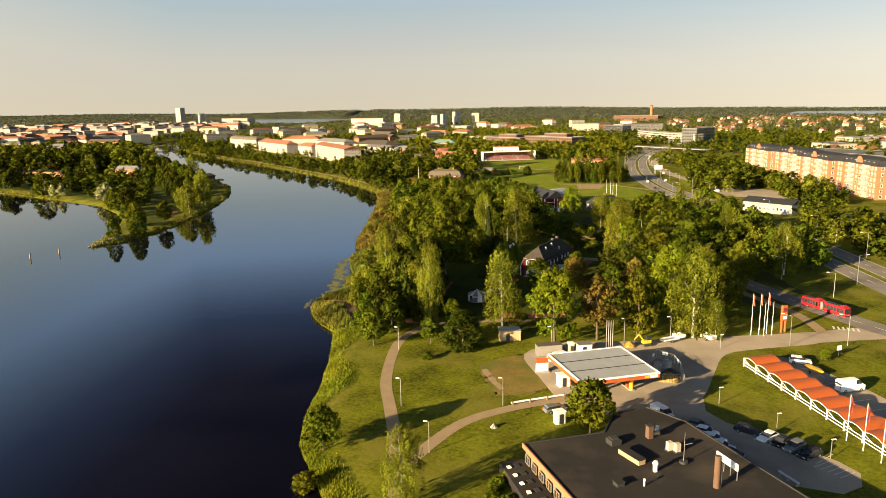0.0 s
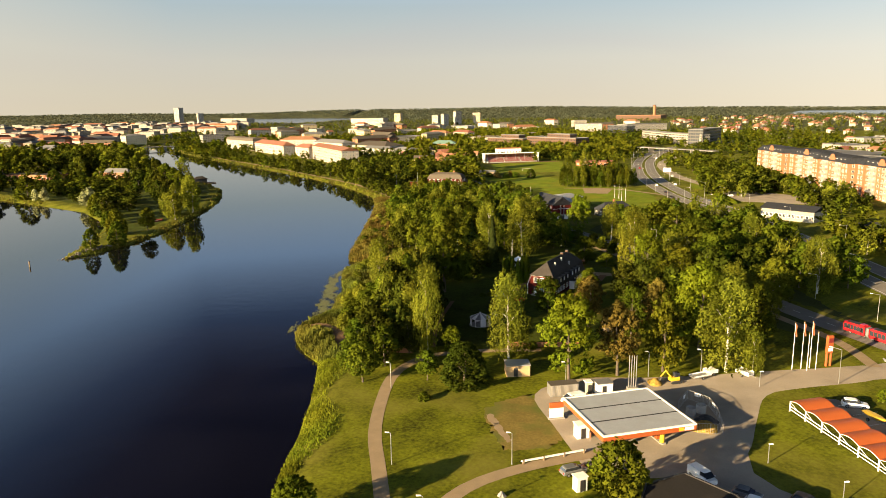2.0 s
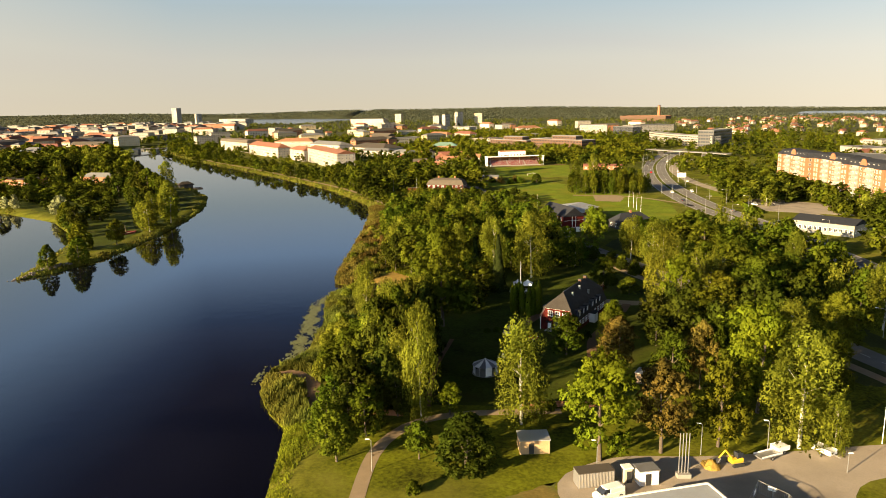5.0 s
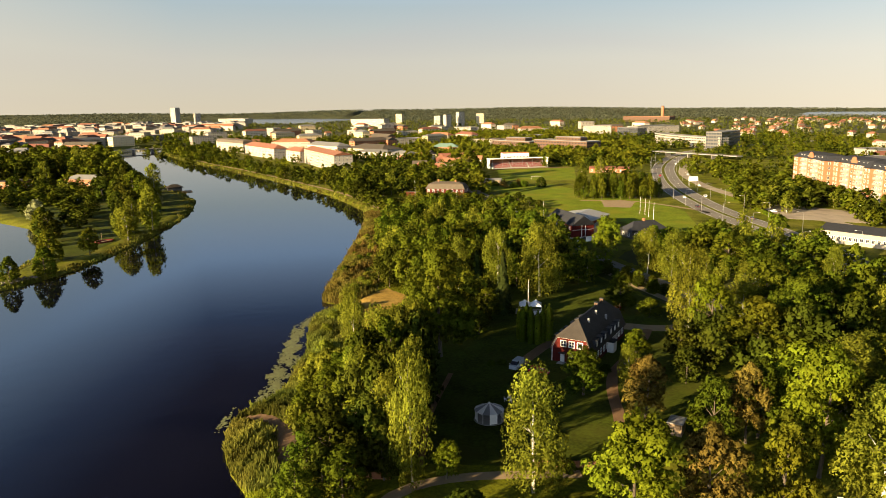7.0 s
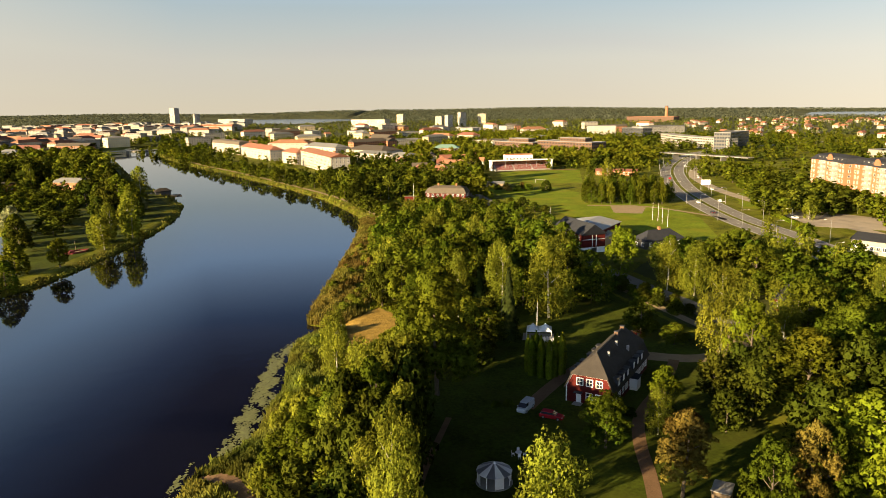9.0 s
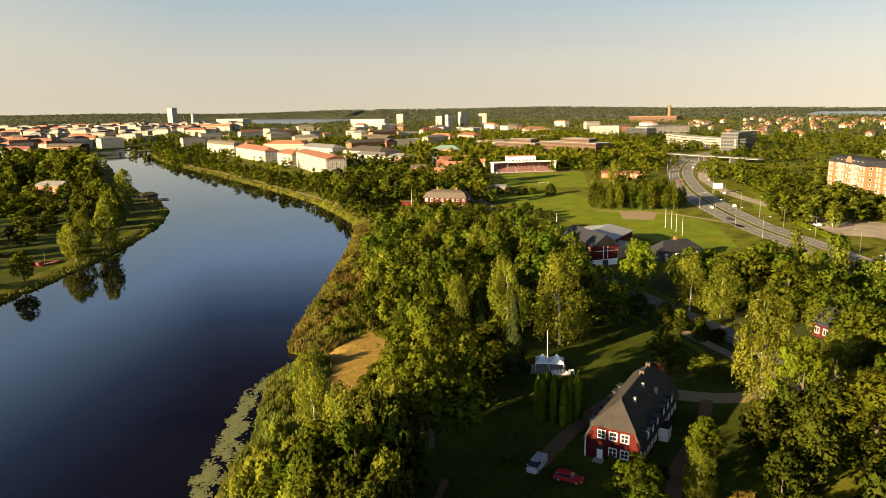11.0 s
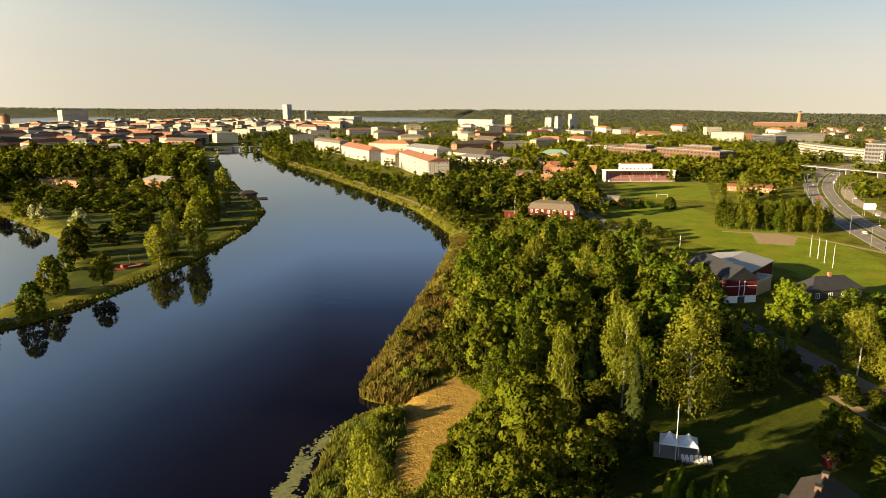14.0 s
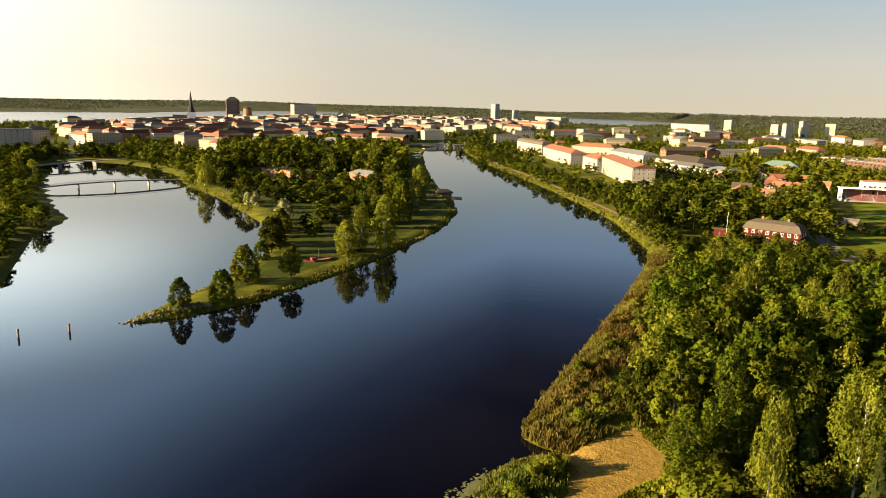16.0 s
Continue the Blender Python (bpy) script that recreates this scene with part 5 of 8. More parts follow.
def building(name, L, R, depth, h, roof, rh, wall, roofing, floors, label, cols=None, win=(1.2, 1.5), frame="white", category="building", sides=True, chimneys=0, extra=None, z=LAND):
    """A house whose front stands from L to R; it reaches back by depth. Each window is a part."""
    L, R = Vector(L), Vector(R)
    lx = (R - L).length
    ang = math.degrees(math.atan2(R.y - L.y, R.x - L.x))
    zz = z if z is not None else height_at(L.x, L.y)
    root = thing(name, pose(L.x, L.y, zz, 0, 0, ang), label, category)
    mid = pose(L.x, L.y, 0, 0, 0, ang) @ Vector((lx / 2, depth / 2, 0))
    FOOT.append((mid.x, mid.y, math.hypot(lx, depth) / 2))
    w = part("wall", wall_mesh(lx, depth, h, roof, rh), wall, root)
    part("roof", roof_mesh(roof, lx, depth, h, rh), roofing, root)
    if floors:
        me = window_mesh(win[0], win[1], frame, (1, 0) if h < 12 else (0, 0))
        fh = h / floors
        far = bmesh.new() if L.y > 720 else None
        runs = [(0, lx, lambda x: pose(x, 0, 0))]
        if sides:
            runs += [(0, depth, lambda y: pose(0, depth - y, 0, 0, 0, -90)), (0, depth, lambda y: pose(lx, y, 0, 0, 0, 90))]
        for i, (a, b_, at) in enumerate(runs):
            n_ = max(1, int(round((b_ - a) / 3.4))) if cols is None or i else cols
            for f in range(floors):
                for k in range(n_):
                    if far:
                        m = at(a + (b_ - a) * (k + 0.5) / n_) @ pose(0, 0, fh * f + fh * 0.32)
                        for z0, mi, q, dy in ((0.0, 1, 0.0, -0.05), (-0.14, 0, 0.14, -0.02)):
                            v = [far.verts.new(m @ Vector(p)) for p in ((-win[0] / 2 - q, dy, z0), (win[0] / 2 + q, dy, z0), (win[0] / 2 + q, dy, win[1] + q), (-win[0] / 2 - q, dy, win[1] + q))]
                            far.faces.new(v).material_index = mi
                        continue
                    part("window", me, frame, root, m=at(a + (b_ - a) * (k + 0.5) / n_) @ pose(0, 0, fh * f + fh * 0.32))
        if far:
            tagged(part("glazing", far, [frame, "glass"], root), kind="stuff")
    for k in range(chimneys):
        x = lx * (k + 0.6) / (chimneys + 0.2)
        part("chimney", boxes((x - 0.5, depth / 2 - 0.4, h + rh * 0.6, x + 0.5, depth / 2 + 0.4, h + rh + 1.3)), "brick", root)
    return root, w


WHITE_QUAY = "pale plastered town house with orange tiled roof on the quay"
building("town_house", (-325, 1100), (-265, 1023), 15, 13, "mansard", 5, "plaster", "brownroof", 4, "pale plastered town house with grey mansard roof on the quay", cols=16)
building("town_house", (-258, 1005), (-197, 908), 16, 12, "hip", 4.5, "plaster", "tile", 4, WHITE_QUAY, cols=20, chimneys=3)
building("town_house", (-178, 885), (-155, 849), 15, 12, "hip", 4, "plaster", "tile", 4, "pinkish plastered town house with orange tiled roof on the quay", cols=8)
building("town_house", (-150, 848), (-101, 738), 18, 15, "gable", 3, "render", "tile", 5, "white five-storey apartment house with orange tiled roof", cols=24, chimneys=4)
building("town_house", (-225, 1012), (-172, 1000), 24, 15, "hip", 4, "render", "tile", 4, "large white block with bright orange roof behind the quay", chimneys=3)
building("town_house", (-178, 1003), (-128, 940), 20, 12, "hip", 4, "plaster", "greyroof", 3, "pale yellow house with grey sheet roof", cols=14)
building("market_hall", (-117, 949), (-70, 897), 30, 10, "hip", 5, "render", "brownroof", 0, "white hall with a wide brown roof")
building("school", (-61, 863), (-35, 845), 18, 8, "hip", 3, "render", "greyroof", 2, "low white building with grey roof among trees", cols=8)
building("school", (-100, 905), (-62, 872), 14, 8, "hip", 3, "plaster", "greyroof", 2, "low pale building with grey roof among trees", cols=10)
building("town_house", (-14, 922), (17, 916), 16, 11, "hip", 4, "brick", "copper", 3, "brick house with bright green copper roof", cols=8)
building("town_house", (-541, 1246), (-515, 1268), 30, 15, "hip", 3, "yellowp", "greyroof", 4, "yellow plastered classical house by the bridge", cols=9)
building("town_house", (-562, 1158), (-542, 1222), 20, 14, "hip", 3, "plaster", "greyroof", 4, "long pale classical house beside the river", cols=16)
building("apartment_block", (-700, 605), (-675, 645), 16, 25, "flat", 0, "render", "greyroof", 8, "tall white apartment block with balconies", cols=9)
building("town_house", (-645, 847), (-608, 875), 16, 13, "flat", 0, "yellowp", "brownroof", 4, "long ochre block behind the park", cols=12)
building("factory", (-384, 640), (-330, 625), 16, 5.5, "flat", 0, "brick", "felt", 1, "old low brick building among the island trees", cols=10)
building("factory", (-300, 640), (-270, 632), 12, 6, "hip", 3, "brick", "greyroof", 1, "low brick building with grey hipped roof", cols=6)
building("apartment_block", (-1427, 2061), (-1385, 2120), 40, 44, "flat", 0, "render", "greyroof", 13, "tall white tower block in the town")
building("apartment_block", (-1640, 1985), (-1612, 2015), 28, 54, "hip", 10, "brownbrick", "brownroof", 15, "tall dark brick tower block with stepped top")
building("apartment_block", (-905, 2455), (-883, 2440), 18, 62, "flat", 0, "concrete", "greyroof", 18, "tall beige concrete tower block")
building("apartment_block", (-850, 2515), (-834, 2504), 14, 42, "flat", 0, "render", "greyroof", 12, "slim white tower block")
building("offices", (-800, 2620), (-690, 2560), 40, 22, "flat", 0, "render", "greyroof", 6, "pale white office row in the town")
building("apartment_block", (-155, 2375), (-135, 2365), 16, 33, "flat", 0, "yellowp", "greyroof", 9, "pale yellow tower block above the trees")
building("apartment_block", (6, 2073), (20, 2084), 14, 33, "flat", 0, "render", "greyroof", 9, "white tower block above the trees")
building("apartment_block", (42, 2110), (58, 2122), 14, 39, "flat", 0, "render", "greyroof", 11, "taller white tower block above the trees")
building("apartment_block", (92, 2158), (114, 2153), 14, 34, "flat", 0, "yellowp", "greyroof", 10, "yellow tower block above the trees")
building("apartment_block", (-30, 2195), (-12, 2187), 14, 28, "flat", 0, "render", "greyroof", 8, "pale tower block above the trees")
building("offices", (-277, 2208), (-175, 2160), 30, 22, "flat", 0, "plaster", "greyroof", 6, "long pale office building above the trees")
# brick apartments beside the motorway
APT = "orange brick apartment house with dark mansard roof and balconies"
P0, P1 = Vector((258, 600)), Vector((252, 458))
d = (P1 - P0) / 3.0
for k in range(4):
    a, b_ = P0 + d * (k + 0.02), P0 + d * (k + 0.98)
    set_back = 5.0 if k % 2 else 0.0
    nv = Vector((-d.y, d.x)).normalized() * set_back
    root, w = building("apartment_house", a + nv, b_ + nv, 15, 19.5, "mansard", 4.5, "brick", "slate", 6, APT, cols=12, category="apartment house")
    ln = (b_ - a).length
    sash = window_mesh(1.3, 1.7, "white", (1, 0))
    # brick bays stand forward at both ends, pale rendered bays carry the balconies
    for u0, u1, deep, skin in ((0.0, 0.15, 1.4, "brick"), (0.85, 1.0, 1.4, "brick"), (0.24, 0.4, 0.5, "render"), (0.6, 0.76, 0.5, "render")):
        bay = part("bay", boxes((ln * u0, -deep, -0.5, ln * u1, 0.1, 19.6)), skin, root)
        for f in range(6):
            for q in (0.25, 0.75):
                part("window", sash, "white", bay, m=pose(ln * (u0 + (u1 - u0) * q), -deep, 3.25 * f + 1.0))
        if skin == "brick":
            part("bay_roof", roof_mesh("hip", ln * (u1 - u0), 6, 19.6, 3.4), "slate", bay, m=pose(ln * u0, -deep, 0))
        else:
            for f in range(1, 6):
                x0, x1, z = ln * u0 - 0.3, ln * u1 + 0.3, 3.25 * f + 0.75
                part("balcony", boxes((x0, -2.0, z, x1, -0.4, z + 0.2), (x0, -2.0, z + 0.2, x1, -1.92, z + 1.15), (x0, -1.92, z + 0.2, x0 + 0.08, -0.5, z + 1.15), (x1 - 0.08, -1.92, z + 0.2, x1, -0.5, z + 1.15)), "concrete", bay)
    gable = bmesh.new()
    arch = [(ln * 0.42, 19.5), (ln * 0.58, 19.5), (ln * 0.58, 21.6)] + [(ln * (0.5 + 0.055 * math.cos(a)), 22.4 + 1.9 * math.sin(a)) for a in (0.0, 0.52, 1.05, 1.57, 2.09, 2.62, 3.14)] + [(ln * 0.42, 21.6)]
    face, rear = [gable.verts.new((x, -0.12, z)) for x, z in arch], [gable.verts.new((x, 0.5, z)) for x, z in arch]
    gable.faces.new(face)
    gable.faces.new(rear[::-1])
    for q in range(len(arch)):
        gable.faces.new((face[q], rear[q], rear[(q + 1) % len(arch)], face[(q + 1) % len(arch)]))
    part("gable", gable, "brick", root)
    for c_ in range(9):
        if c_ in (0, 4, 8):
            continue
        x = ln * (c_ + 0.5) / 9
        dm = part("dormer", boxes((x - 0.8, 0.5, 20.0, x + 0.8, 4.0, 22.0)), "slate", root)
        part("window", window_mesh(1.0, 1.3, "white", (0, 0)), "white", dm, m=pose(x, 0.5, 20.35))
building("apartment_house", (300, 440), (330, 452), 40, 12, "hip", 4.5, "plaster", "slate", 4, "pale apartment house with dark hipped roof", cols=8, category="apartment house")
building("workshop", (163, 380), (180, 360), 14, 5.2, "gable", 2.0, "render", "slate", 1, "long low white workshop with dark roof", cols=12)
building("workshop", (181, 335), (189, 313), 10, 4.2, "gable", 1.6, "render", "slate", 1, "low white shed with dark blue roof", cols=6)
building("warehouse", (345, 640), (430, 690), 60, 8, "flat", 0, "concrete", "greyroof", 0, "large flat grey warehouse behind the apartments")
# offices at the motorway junction
O1 = [(318, 1157), (318, 1105), (324, 1055), (335, 1015), (350, 985)]
for a, b_ in zip(O1, O1[1:]):
    building("offices", a, b_, 16, 14, "flat", 0, "render", "greyroof", 4, "long curved white office building with window bands", win=(2.2, 1.3), frame="steel")
building("offices", (352, 985), (398, 1040), 20, 21, "flat", 0, "dark", "greyroof", 5, "dark glazed office block", cols=16, win=(2.6, 2.2), frame="dark")
building("offices", (347, 1364), (434, 1402), 30, 17, "flat", 0, "render", "greyroof", 5, "large white office block")
building("offices", (304, 1335), (327, 1289), 20, 17, "flat", 0, "dark", "greyroof", 4, "dark glazed office wing", cols=12, win=(2.6, 2.0), frame="steel")
building("offices", (255, 1391), (303, 1378), 30, 19, "flat", 0, "render", "greyroof", 5, "white office block beside the motorway")
building("factory", (560, 2330), (680, 2250), 60, 16, "flat", 0, "brownbrick", "tile", 0, "long reddish industrial building")
building("offices", (66, 1045), (109, 985), 22, 12, "flat", 0, "brownbrick", "greyroof", 3, "brown brick school block with flat roof", cols=14, win=(2.4, 1.4), frame="brownbrick")
building("offices", (115, 984), (167, 912), 24, 15, "flat", 0, "brownbrick", "greyroof", 4, "brown brick office block with flat roof", cols=18, win=(2.4, 1.4), frame="brownbrick")
building("offices", (84, 1036), (106, 1006), 12, 16, "flat", 0, "brownbrick", "greyroof", 4, "brown brick stair tower of the school", cols=6, win=(2.4, 1.4), frame="brownbrick")
building("offices", (140, 968), (164, 935), 12, 19, "flat", 0, "brownbrick", "greyroof", 5, "brown brick upper storey behind the offices", cols=8, win=(2.4, 1.4), frame="brownbrick")
building("offices", (40, 1150), (100, 1120), 30, 9, "flat", 0, "plaster", "brownroof", 0, "low pale hall with a flat brown roof")
building("villa", (-14, 694), (0, 690), 9, 6, "gable", 4, "render", "tile", 2, "white villa with steep orange tiled roof", cols=4)
building("villa", (-2, 757), (12, 752), 9, 6, "gable", 4, "render", "tile", 2, "white villa with steep orange tiled roof", cols=4)
building("villa", (22, 790), (38, 786), 9, 6, "gable", 3.5, "render", "tile", 2, "white villa with orange tiled roof by the stadium", cols=4)
building("clubhouse", (128, 700), (160, 690), 9, 3.5, "gable", 1.5, "brick", "tile", 1, "low red brick clubhouse", cols=8)
building("clubhouse", (30, 620), (44, 617), 6, 3.0, "gable", 1.2, "timber", "greyroof", 0, "low grey timber shed by the field")

# factory chimney, church and water tower on the skyline
def chimney_stack(x, y, h, r, label):
    root = thing("chimney_stack", pose(x, y, LAND), label, "chimney")
    part("shaft", rods(((0, 0, -1), (0, 0, h), r, r * 0.72, 16)), "brick", root)
    part("rim", rods(((0, 0, h - 2), (0, 0, h + 0.3), r * 0.85, r * 0.85, 16)), "brownbrick", root)
chimney_stack(683, 2331, 48, 5.5, "tall square brick factory chimney")
chimney_stack(-1560, 1085, 66, 3.5, "slender tall grey factory chimney")
church = thing("church", pose(-1180, 1356, LAND, 0, 0, 40), "white church with a dark pointed spire", "church")
part("wall", boxes((-30, -10, -1, 0, 10, 14)), "white", church)
part("tower", boxes((0, -8, -1, 16, 8, 28)), "white", church)
part("roof", roof_mesh("gable", 30, 20, 14, 8), "slate", church, m=pose(-30, -10, 0))
part("spire", rods(((8, 0, 28), (8, 0, 40), 8, 5, 8), ((8, 0, 40), (8, 0, 74), 4.5, 0.2, 8)), "slate", church)
wt = thing("water_tower", pose(-1480, 1900, LAND), "round brick water tower", "tower")
part("drum", rods(((0, 0, -1), (0, 0, 30), 12, 12, 16)), "brick", wt)
part("cap", rods(((0, 0, 30), (0, 0, 36), 13, 2, 16)), "brownroof", wt)

# ---- the spread of the town: plain houses of a few kinds, copied ----
def pane(bm, a, b_):
    bm.faces.new([bm.verts.new(p) for p in (a, (b_[0], b_[1], a[2]), b_, (a[0], a[1], b_[2]))])


def far_house(name, lx, ly, h, roof, rh, wall, roofing, label, rows=0):
    root = thing(name, pose(0, 0, 0), label, name.replace("_", " "))
    part("wall", wall_mesh(lx, ly, h, roof, rh), wall, root)
    part("roof", roof_mesh(roof, lx, ly, h, rh), roofing, root)
    if rows:
        bm = bmesh.new()
        for f in range(rows):
            z = h / rows * (f + 0.35)
            for k in range(int(lx / 3.5)):
                x = (k + 0.5) * lx / int(lx / 3.5)
                pane(bm, (x - 0.7, -0.06, z), (x + 0.7, -0.06, z + 1.4))
            for k in range(int(ly / 3.5)):
                y = (k + 0.5) * ly / int(ly / 3.5)
                pane(bm, (-0.06, y + 0.7, z), (-0.06, y - 0.7, z + 1.4))
                pane(bm, (lx + 0.06, y - 0.7, z), (lx + 0.06, y + 0.7, z + 1.4))
        tagged(part("glazing", bm, "glass", root), kind="stuff")
    return root


KINDS = [far_house("house", 12, 9, 5.5, "gable", 3.5, "plaster", "tile", "pale house with an orange tiled roof", 2),
         far_house("house", 14, 9, 6, "hip", 3, "render", "tile", "white house with an orange hipped roof", 2),
         far_house("house", 13, 10, 6, "gable", 3.5, "yellowp", "brownroof", "yellow house with a brown roof", 2),
         far_house("town_block", 46, 14, 13, "hip", 4, "plaster", "tile", "pale town block with an orange roof", 4),
         far_house("town_block", 38, 14, 14, "hip", 3, "yellowp", "greyroof", "ochre town block with a grey roof", 4),
         far_house("town_block", 52, 15, 12, "gable", 4, "brick", "brownroof", "brick town block with a brown roof", 4),
         far_house("town_block", 34, 18, 16, "flat", 0, "render", "greyroof", "white flat-roofed town block", 5),
         far_house("hall", 60, 36, 8, "flat", 0, "concrete", "greyroof", "large flat grey hall"),
         far_house("hall", 44, 26, 9, "flat", 0, "render", "greyroof", "large flat white hall", 2),
         far_house("town_block", 30, 13, 12, "gable", 5, "plaster", "tile", "pale town block with a steep orange roof", 3),
         far_house("town_block", 28, 16, 17, "hip", 4, "plaster", "greyroof", "pale tall town block with a grey roof", 5)]
SEEN = set()


def town(poly, gap, kinds, n_, seed, ang=0.0, tries=4000):
    g = random.Random(seed)
    xs, ys = [p[0] for p in poly], [p[1] for p in poly]
    done = 0
    for _ in range(tries):
        x, y = g.uniform(min(xs), max(xs)), g.uniform(min(ys), max(ys))
        if done >= n_:
            break
        if not within(x, y, poly) or shore_at(x, y) < 25:
            continue
        if any((x - a) ** 2 + (y - b_) ** 2 < (gap + c * 0.8) ** 2 for a, b_, c in FOOT):
            continue
        k = g.choice(kinds)
        m = pose(x, y, height_at(x, y), 0, 0, ang + g.choice((0, 90)) + g.uniform(-8, 8))
        if k in SEEN:
            copy_thing(KINDS[k], m)
        else:
            SEEN.add(k)
            KINDS[k].matrix_basis = m
        FOOT.append((x, y, 12 if k < 3 else 26))
        done += 1


HIGH = [tuple(p) for p in smooth_line(HIGHWAY, 60)]
for p in HIGH:
    FOOT.append((p[0], p[1], 34))
town([(-560, 740), (-470, 800), (-430, 930), (-500, 1120), (-580, 1260), (-700, 1500), (-1000, 1500), (-1200, 1100), (-800, 720)], 6, [3, 3, 4, 6, 5, 3, 8, 1, 9, 10], 130, 1, -10)
town([(-640, 1400), (-560, 1350), (-560, 2300), (-1100, 2500), (-1420, 2250), (-1380, 1800), (-1290, 1400), (-1200, 1000)], 10, [3, 4, 6, 6, 9, 8, 6, 3, 10], 190, 2, -10)
town([(-420, 1180), (-250, 1120), (-60, 960), (-20, 1000), (60, 1200), (60, 1700), (-200, 2000), (-460, 1900)], 16, [0, 1, 2, 3, 4, 5, 6, 8], 44, 3, -55)
town([(60, 1160), (240, 1150), (290, 1500), (500, 1700), (300, 2100), (80, 1900)], 22, [3, 5, 7, 8, 6, 0], 15, 4, 20)
town([(480, 1250), (760, 1150), (1250, 1300), (1700, 2000), (1100, 2500), (640, 2150)], 9, [0, 1, 0, 1, 2], 150, 5, 25)
town([(340, 560), (520, 560), (700, 760), (800, 1050), (560, 1000), (430, 800)], 14, [7, 0, 1, 8, 0], 40, 6, 10)
town([(-30, 700), (40, 760), (40, 900), (-50, 860), (-60, 760)], 8, [0, 1, 2], 12, 7, 10)

# ---- far trees between the houses and the woods on the horizon ----
def sprinkle(n_, seed, box_, near, far, open_):
    """Random places in a wide field of land: thick where a slow noise is high, none on houses, roads or water."""
    g = np.random.default_rng(seed)
    x, y = g.uniform(box_[0], box_[2], n_), g.uniform(box_[1], box_[3], n_)
    d = np.hypot(x, y - 100)
    az = np.degrees(np.arctan2(x, y - 60))
    ok = (d > near) & (d < far) & (az > -66) & (az < 40)
    x, y = x[ok], y[ok]
    s = np.array([shore_at(a, b_) for a, b_ in zip(x, y)])
    w = np.sin(x * 0.011 + 1) * np.cos(y * 0.0083) + np.sin(x * 0.031 + y * 0.027) * 0.7 + np.sin(y * 0.045 - x * 0.02) * 0.5
    lake = (y > 1500) & (near > 1000)
    ok = (s > np.where(lake & (np.hypot(x, y) > 1700), np.where(np.abs(x + 500) < 500, 150, np.where(x > 0, 60, 170)), 10)) & (w + g.uniform(-1.2, 1.2, len(x)) > open_)
    x, y = x[ok], y[ok]
    for a, b_, c in FOOT:
        near_ = (np.abs(x - a) < c) & (np.abs(y - b_) < c)
        if near_.any():
            keep = ~(near_ & ((x - a) ** 2 + (y - b_) ** 2 < (0.62 * c + 3) ** 2))
            x, y = x[keep], y[keep]
    return x, y


OPEN = [(30, 400), (140, 400), (150, 480), (135, 560), (125, 740), (35, 760), (20, 600)]


def far_wood(name, n_, seed, box_, near, far, open_, count, size, hs, leaf, label, kind="broad"):
    x, y = sprinkle(n_, seed, box_, near, far, open_)
    g = np.random.default_rng(seed + 5)
    ok = ~inside(x, y, OPEN)
    x, y = x[ok], y[ok]
    h = g.uniform(hs[0], hs[1], len(x))
    woods(name, np.stack([x, y, h, h * g.uniform(0.34, 0.5, len(x))], 1), kind, leaf, None, count, size, label, seed)


far_wood("far_trees", 6600, 51, (-700, 480, 650, 1500), 560, 1350, -0.4, 60, 1.8, (6, 11.5), "leaf_a", "green trees between the houses of the town")
far_wood("far_trees", 3600, 52, (-700, 480, 650, 1500), 560, 1350, 0.0, 60, 1.8, (6.5, 12), "leaf_c", "dark trees between the houses of the town")
far_wood("far_trees", 2400, 58, (-1300, 680, -480, 1600), 600, 1700, -0.2, 40, 2.2, (7, 12.5), "leaf_a", "trees in the courts and streets of the town")
far_wood("far_trees", 2600, 57, (-40, 780, 240, 1500), 700, 1400, -0.6, 60, 1.9, (9, 14), "leaf_a", "tall trees round the offices and houses")
far_wood("far_trees", 17000, 53, (-2600, 700, 1900, 2700), 1300, 2600, -0.1, 18, 3.0, (6, 10), "leaf_g", "green trees in a haze-paled tone among distant houses")
far_wood("far_trees", 9000, 54, (-2600, 700, 1900, 2700), 1300, 2600, 0.15, 18, 3.0, (5.5, 9.5), "leaf_a", "darker trees among distant houses")
# the horizon forest takes its haze from the greyed leaf colour
far_wood("far_forest", 46000, 55, (-4400, 700, 3600, 4800), 2450, 4850, -1.4, 11, 5.2, (6, 10), "leaf_f", "distant conifer forest in haze-grey tones up to the horizon")

# ---- the petrol station under repair ----
def at(x, y, ang=0.0, z=LAND):
    return pose(x, y, z, 0, 0, ang)


def plate(x0, y0, x1, y1, z0, z1):
    return boxes((x0, y0, z0, x1, y1, z1))


can = thing("canopy", at(26.8, 131.6, 14), "pale flat petrol station canopy with orange fascia and yellow columns", "canopy")
for k in range(3):
    part("roof_panel", plate(0.15, 5.4 * k + 0.18, 17.25, 5.4 * (k + 1) - 0.18, 4.15, 4.5), "canopytop", can)
for k in (1, 2):
    part("seam", plate(0.16, 5.4 * k - 0.17, 17.24, 5.4 * k + 0.17, 4.2, 4.515), "tyre", can, "dark roof seam")
part("deck", plate(0.1, 0.1, 17.3, 16.2, 3.5, 4.13), "tyre", can)
for q in ((-0.1, -0.1, 17.5, 0.12), (-0.1, 16.2, 17.5, 16.4), (-0.1, 0.12, 0.12, 16.2), (17.28, 0.12, 17.5, 16.2)):
    part("fascia", plate(*q, 3.45, 4.3), "orange", can, "orange fascia board")
    part("fascia_edge", plate(q[0] - 0.04, q[1] - 0.04, q[2] + 0.04, q[3] + 0.04, 4.3, 4.62), "white", can, "white roof edge")
